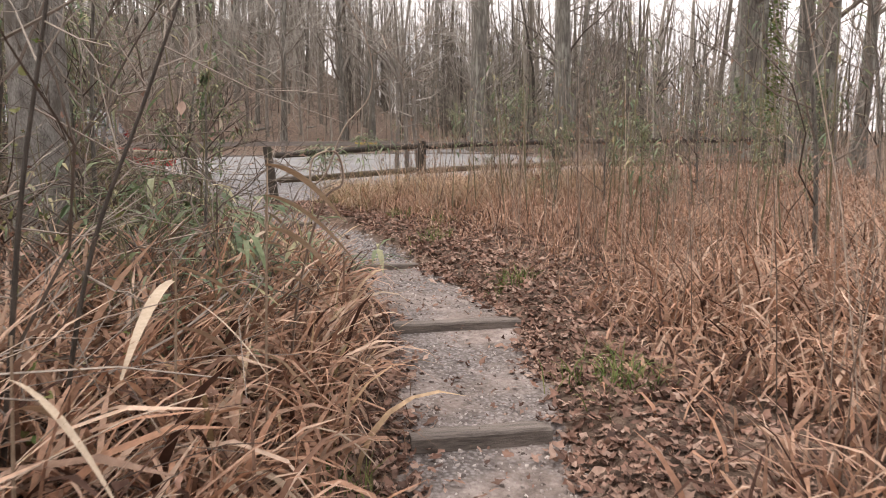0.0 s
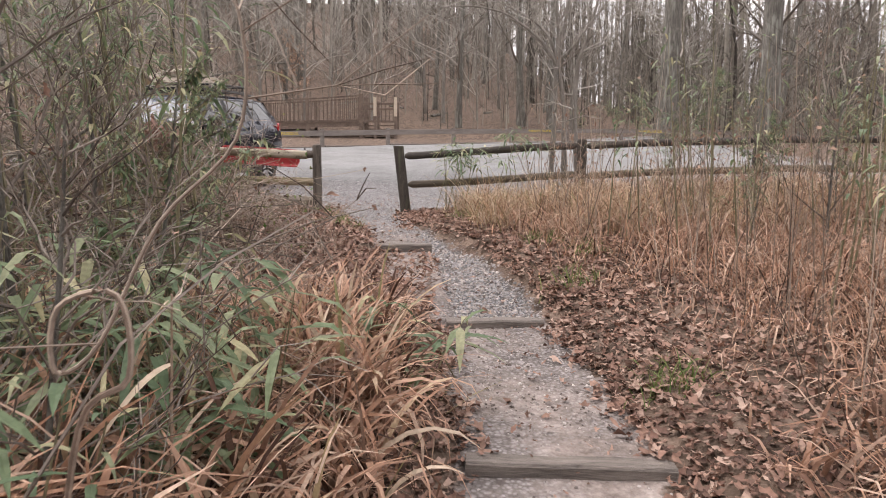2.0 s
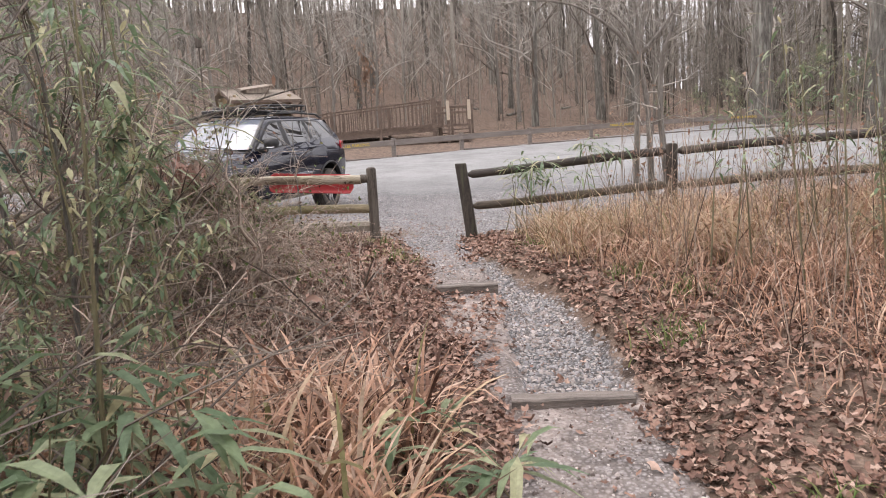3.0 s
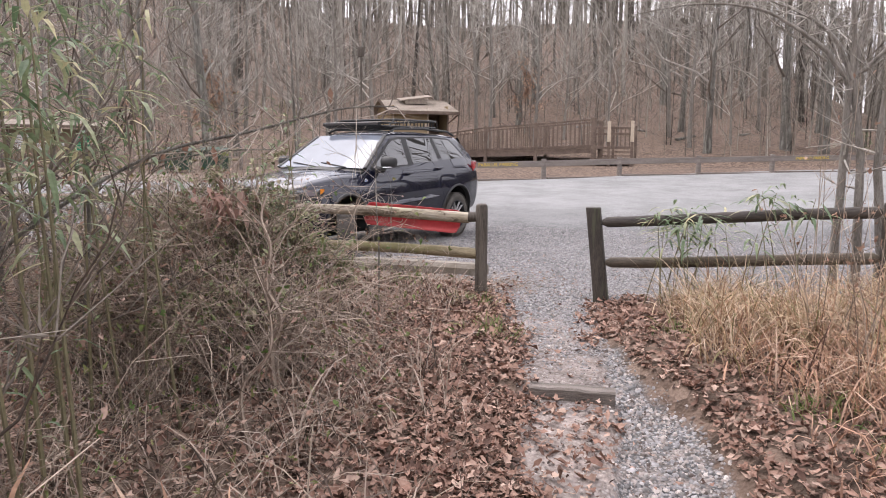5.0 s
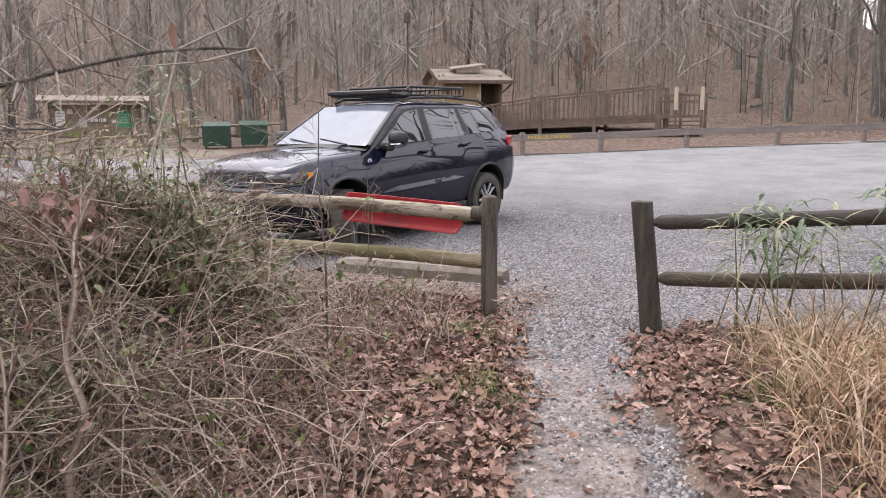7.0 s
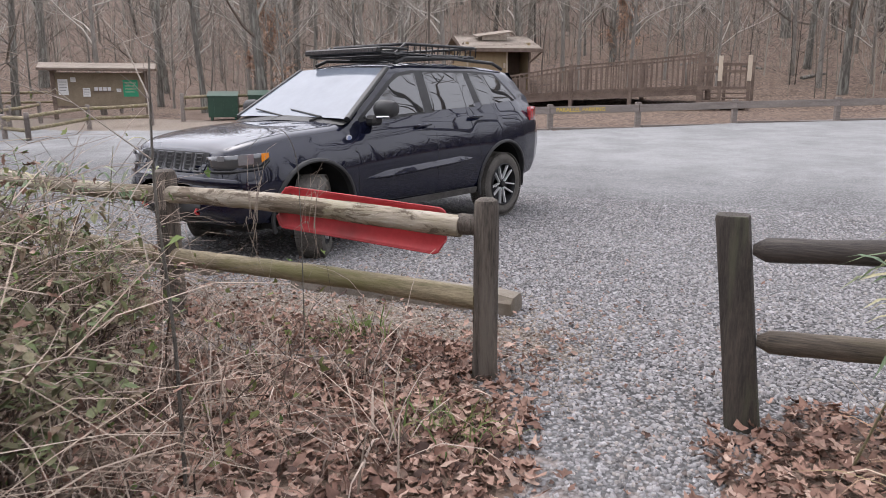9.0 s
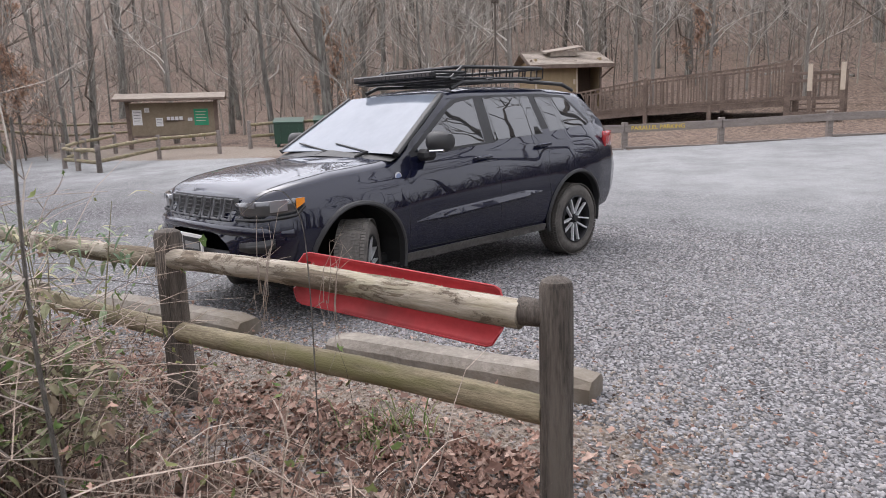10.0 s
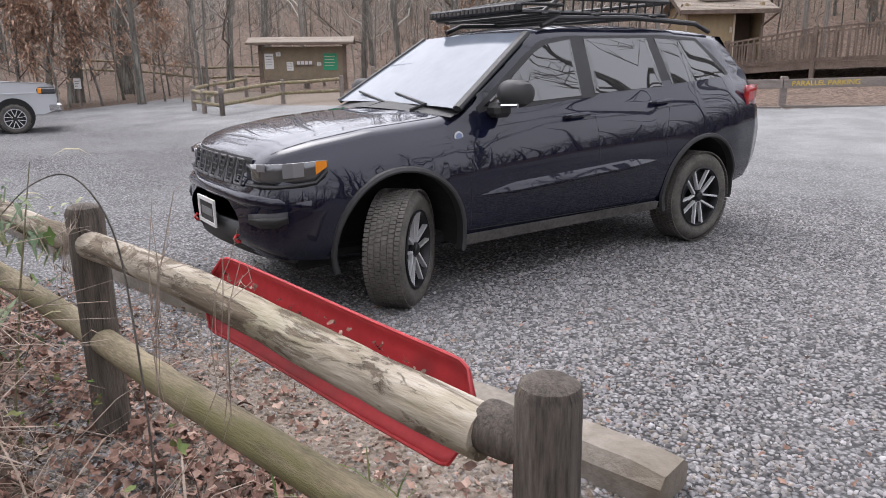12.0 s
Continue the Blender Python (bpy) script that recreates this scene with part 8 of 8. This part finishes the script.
def vine(name, pts, r, label, material=PALETWIG, twigs=0, seed=1, leaves=0, category="vine"):
    """A smooth stem through the given places, with side twigs and dead leaves."""
    R = random.Random(seed)
    P = [Vector(p) for p in pts]
    out = []
    for i in range(len(P) - 1):
        p0, p1, p2, p3 = P[max(i - 1, 0)], P[i], P[i + 1], P[min(i + 2, len(P) - 1)]
        for k in range(5):
            t = k / 5
            out.append(0.5 * (2 * p1 + (p2 - p0) * t + (2 * p0 - 5 * p1 + 4 * p2 - p3) * t * t + (3 * p1 - p0 - 3 * p2 + p3) * t ** 3))
    out.append(P[-1])
    e = empty(name, Matrix.Translation(P[0]), label=label, category=category)
    n = len(out)
    b = Builder()
    b.tube([q - P[0] for q in out], [r * (1 - 0.7 * i / n) for i in range(n)], 7, False)
    part("stem", b, material, e, smooth=True)
    if twigs:
        lb = Builder()
        for _ in range(twigs):
            b = Builder()
            q = out[R.randint(n // 4, n - 1)] - P[0]
            d = Vector((R.uniform(-1, 1), R.uniform(-1, 1), R.uniform(-0.5, 0.9))).normalized()
            L = R.uniform(0.15, 0.55)
            m = q + d * L * 0.5 + Vector((0, 0, R.uniform(-0.05, 0.05)))
            b.tube([q, m, q + d * L], [min(0.004, r * 0.3), min(0.003, r * 0.22), 0.001], 4, False)
            for _ in range(3):
                d2 = (d + Vector((R.uniform(-1, 1), R.uniform(-1, 1), R.uniform(-0.6, 0.6)))).normalized()
                b.tube([m, m + d2 * L * 0.25 + Vector((0, 0, R.uniform(-0.04, 0.04))), m + d2 * L * 0.5], [min(0.0025, r * 0.16), 0.0014, 0.0008], 3, False)
            part("twig", b, PALETWIG if material is PALETWIG else SHRUBTWIG, e)
            if R.random() < leaves:
                leaf_blade(lb, q + d * L, Vector((R.uniform(-0.4, 0.4), R.uniform(-0.4, 0.4), -1)), R.uniform(0.05, 0.1), R.uniform(0.025, 0.05), 0.3)
        if lb.v:
            part("dead_leaves", lb, DEADLEAF, e)
    return e


vine("vine", [(1.05, -8.45, -0.5), (1.12, -8.55, 0.2), (1.22, -8.64, 0.6), (1.3, -8.64, 0.68), (1.28, -8.62, 0.8), (1.19, -8.62, 0.78), (1.18, -8.62, 0.68), (1.24, -8.6, 0.72), (1.32, -8.55, 0.9), (1.43, -8.5, 1.03), (1.44, -8.48, 1.2), (1.37, -8.45, 1.38), (1.2, -8.4, 1.6)], 0.006, "pale curling vine stem beside the trail", twigs=6)
STEM = surface("dark_wet_stem", (0.02, 0.016, 0.013), (0.085, 0.07, 0.058), 5.0, 0.8, 0, 0.5, (5, 5, 1))
vine("thicket_stem", [(0.38, -9.46, -0.62), (0.46, -9.44, 0.1), (0.55, -9.43, 0.55), (0.68, -9.41, 0.9), (0.8, -9.4, 1.23), (1.02, -9.36, 1.85)], 0.0085, "dark leaning shrub stem with fine bare twigs", STEM, twigs=18, seed=12, category="shrub")
vine("thicket_stem", [(0.24, -9.5, -0.63), (0.34, -9.48, 0.2), (0.4, -9.47, 0.7), (0.49, -9.45, 1.23), (0.56, -9.42, 1.8)], 0.01, "dark upright shrub stem with fine bare twigs", STEM, twigs=16, seed=13, category="shrub")
vine("thicket_stem", [(-0.1, -8.7, -0.6), (0.0, -8.68, 0.4), (0.12, -8.66, 1.0), (0.1, -8.6, 1.7), (0.2, -8.55, 2.3)], 0.012, "dark upright shrub stem with fine bare twigs", STEM, twigs=18, seed=14, category="shrub")
vine("leaning_branch", [(-1.7, -4.6, -0.1), (-1.2, -4.5, 0.75), (-0.55, -4.1, 1.33), (-0.1, -3.65, 1.52), (0.2, -3.31, 1.64), (0.42, -3.1, 1.66)], 0.012, "leaning grey branch with fine bare twigs", BARK, twigs=26, seed=4, leaves=0, category="branch")
vine("leaning_branch", [(-2.6, -3.6, -0.1), (-1.9, -3.7, 0.8), (-1.2, -3.6, 1.25), (-0.6, -3.4, 1.4), (-0.3, -3.2, 1.42)], 0.01, "leaning grey branch with a few curled dead leaves", BARK, twigs=22, seed=6, leaves=0.2, category="branch")
vine("crooked_shrub", [(-0.2, -3.4, -0.05), (-0.25, -3.38, 0.25), (-0.2, -3.34, 0.45), (-0.32, -3.3, 0.62), (-0.34, -3.22, 0.85), (-0.48, -3.1, 1.0), (-0.5, -3.0, 1.15)], 0.02, "crooked pale grey shrub stem with tangled twigs", twigs=34, seed=7, category="shrub")
vine("pale_branch", [(-0.42, -3.05, 0.05), (-0.5, -3.0, 0.42), (-0.62, -2.93, 0.62), (-0.78, -2.84, 0.8), (-0.98, -2.72, 0.92), (-1.25, -2.62, 0.97)], 0.009, "pale arching dead branch in the briars", twigs=8, seed=31, category="branch")
vine("crooked_shrub", [(-0.05, -3.9, -0.1), (-0.12, -3.85, 0.2), (0.02, -3.8, 0.4), (-0.05, -3.7, 0.62), (-0.2, -3.6, 0.8)], 0.012, "crooked pale grey shrub stem with tangled twigs", twigs=24, seed=8, category="shrub")
vine("vine", [(-0.84, -0.36, -0.02), (-0.83, -0.36, 0.5), (-0.82, -0.37, 0.9), (-0.82, -0.39, 1.12), (-0.85, -0.44, 1.23), (-0.9, -0.5, 1.22), (-0.95, -0.56, 1.15)], 0.0032, "thin dark arching dry vine before the fence", BARK)
vine("weed_stalk", [(-0.42, -1.55, -0.05), (-0.41, -1.55, 0.6), (-0.43, -1.56, 1.1), (-0.42, -1.55, 1.5)], 0.008, "dark upright dry weed stalk", BARK, twigs=9, seed=9, category="weed")


def hanging_strands(x, top, low, n, seed):
    """Dry grass strands caught on the top rail."""
    R = random.Random(seed)
    e = empty("hanging_strands", Matrix.Translation((x, -0.09, 0.8)), label="pale dry grass strands hanging over the fence rail", category="dry grass", group="strands on the rail")
    for i in range(n):
        b = Builder()
        a = R.uniform(-0.06, 0.06)
        z1 = R.uniform(0.75, top)
        zs = R.uniform(low, low + 0.35) - 0.8
        p = [Vector((a + R.uniform(-0.07, 0.07), -R.uniform(0, 0.05), zs)), Vector((a + R.uniform(-0.05, 0.05), -R.uniform(0, 0.03), zs * 0.55)), Vector((a + R.uniform(-0.02, 0.02), 0.005, -0.08)), Vector((a + R.uniform(-0.02, 0.02), 0.015, 0.06))]
        p.append(Vector((a + R.uniform(-0.06, 0.06), 0.05 + R.uniform(-0.04, 0.03), max(0.08, (z1 - 0.8) * 0.7))))
        p.append(p[-1] + Vector((R.uniform(-0.1, 0.1), R.uniform(-0.05, 0.05), R.uniform(-0.03, 0.1))))
        b.tube(p, [0.001, 0.0014, 0.0017, 0.0017, 0.0013, 0.0008], 3, False)
        part("strand", b, PALETWIG, e)


def rail_vine():
    """A thin green vine trailing along the top rail."""
    R = random.Random(31)
    e = vine("vine", [(-4.7, -0.08, 0.75), (-4.2, -0.075, 0.86), (-3.7, -0.03, 0.895), (-3.2, -0.075, 0.86), (-2.8, -0.03, 0.875), (-2.4, -0.08, 0.83), (-2.15, -0.1, 0.7)], 0.004, "leafy yellow-green vine trailing along the fence rail")
    lb = Builder()
    for _ in range(190):
        x = -4.6 + 2.4 * R.random()
        p = Vector((x + 4.7, R.uniform(-0.06, 0.1), 0.12 + R.uniform(-0.14, 0.1)))
        leaf_blade(lb, p, Vector((R.uniform(-1, 1), R.uniform(-1, 0.4), R.uniform(-0.8, 0.6))), R.uniform(0.05, 0.12), R.uniform(0.012, 0.028), 0.7)
    part("foliage", lb, CANELEAF, e)


rail_vine()
hanging_strands(-1.35, 1.25, 0.4, 8, 1)
hanging_strands(-1.0, 1.05, 0.35, 6, 2)
hanging_strands(-2.1, 0.95, 0.5, 9, 3)


# ---- rusty grass that hides the foot of the cane ----
def rusty_grass():
    cx, cy = rng.uniform(-0.6, 1.45, 300), rng.uniform(-10.6, -7.5, 300)
    cx, cy = keep((trail_x(cy) - trail_half(cy) - cx > 0.48) & clear_of_walk(cx, cy, 0.5), cx, cy)
    x, y = clumped(cx, cy, 20, 0.1)
    x, y = keep(clear_of_walk(x, y, 0.42) & (off_trail(x, y) > 0.3), x, y)
    n = len(x)
    high = 0.5 + 0.45 * np.clip(off_trail(x, y) - 0.3, 0, 0.8)
    blades("rusty_grass", x, y, high * rng.uniform(0.7, 1.35, n), rng.uniform(0.007, 0.03, n), rng.uniform(1.2, 2.9, n), DRYGRASS, "tall bent rusty grass blades beside the trail", "grass", up=0.68, seg=6)


rusty_grass()
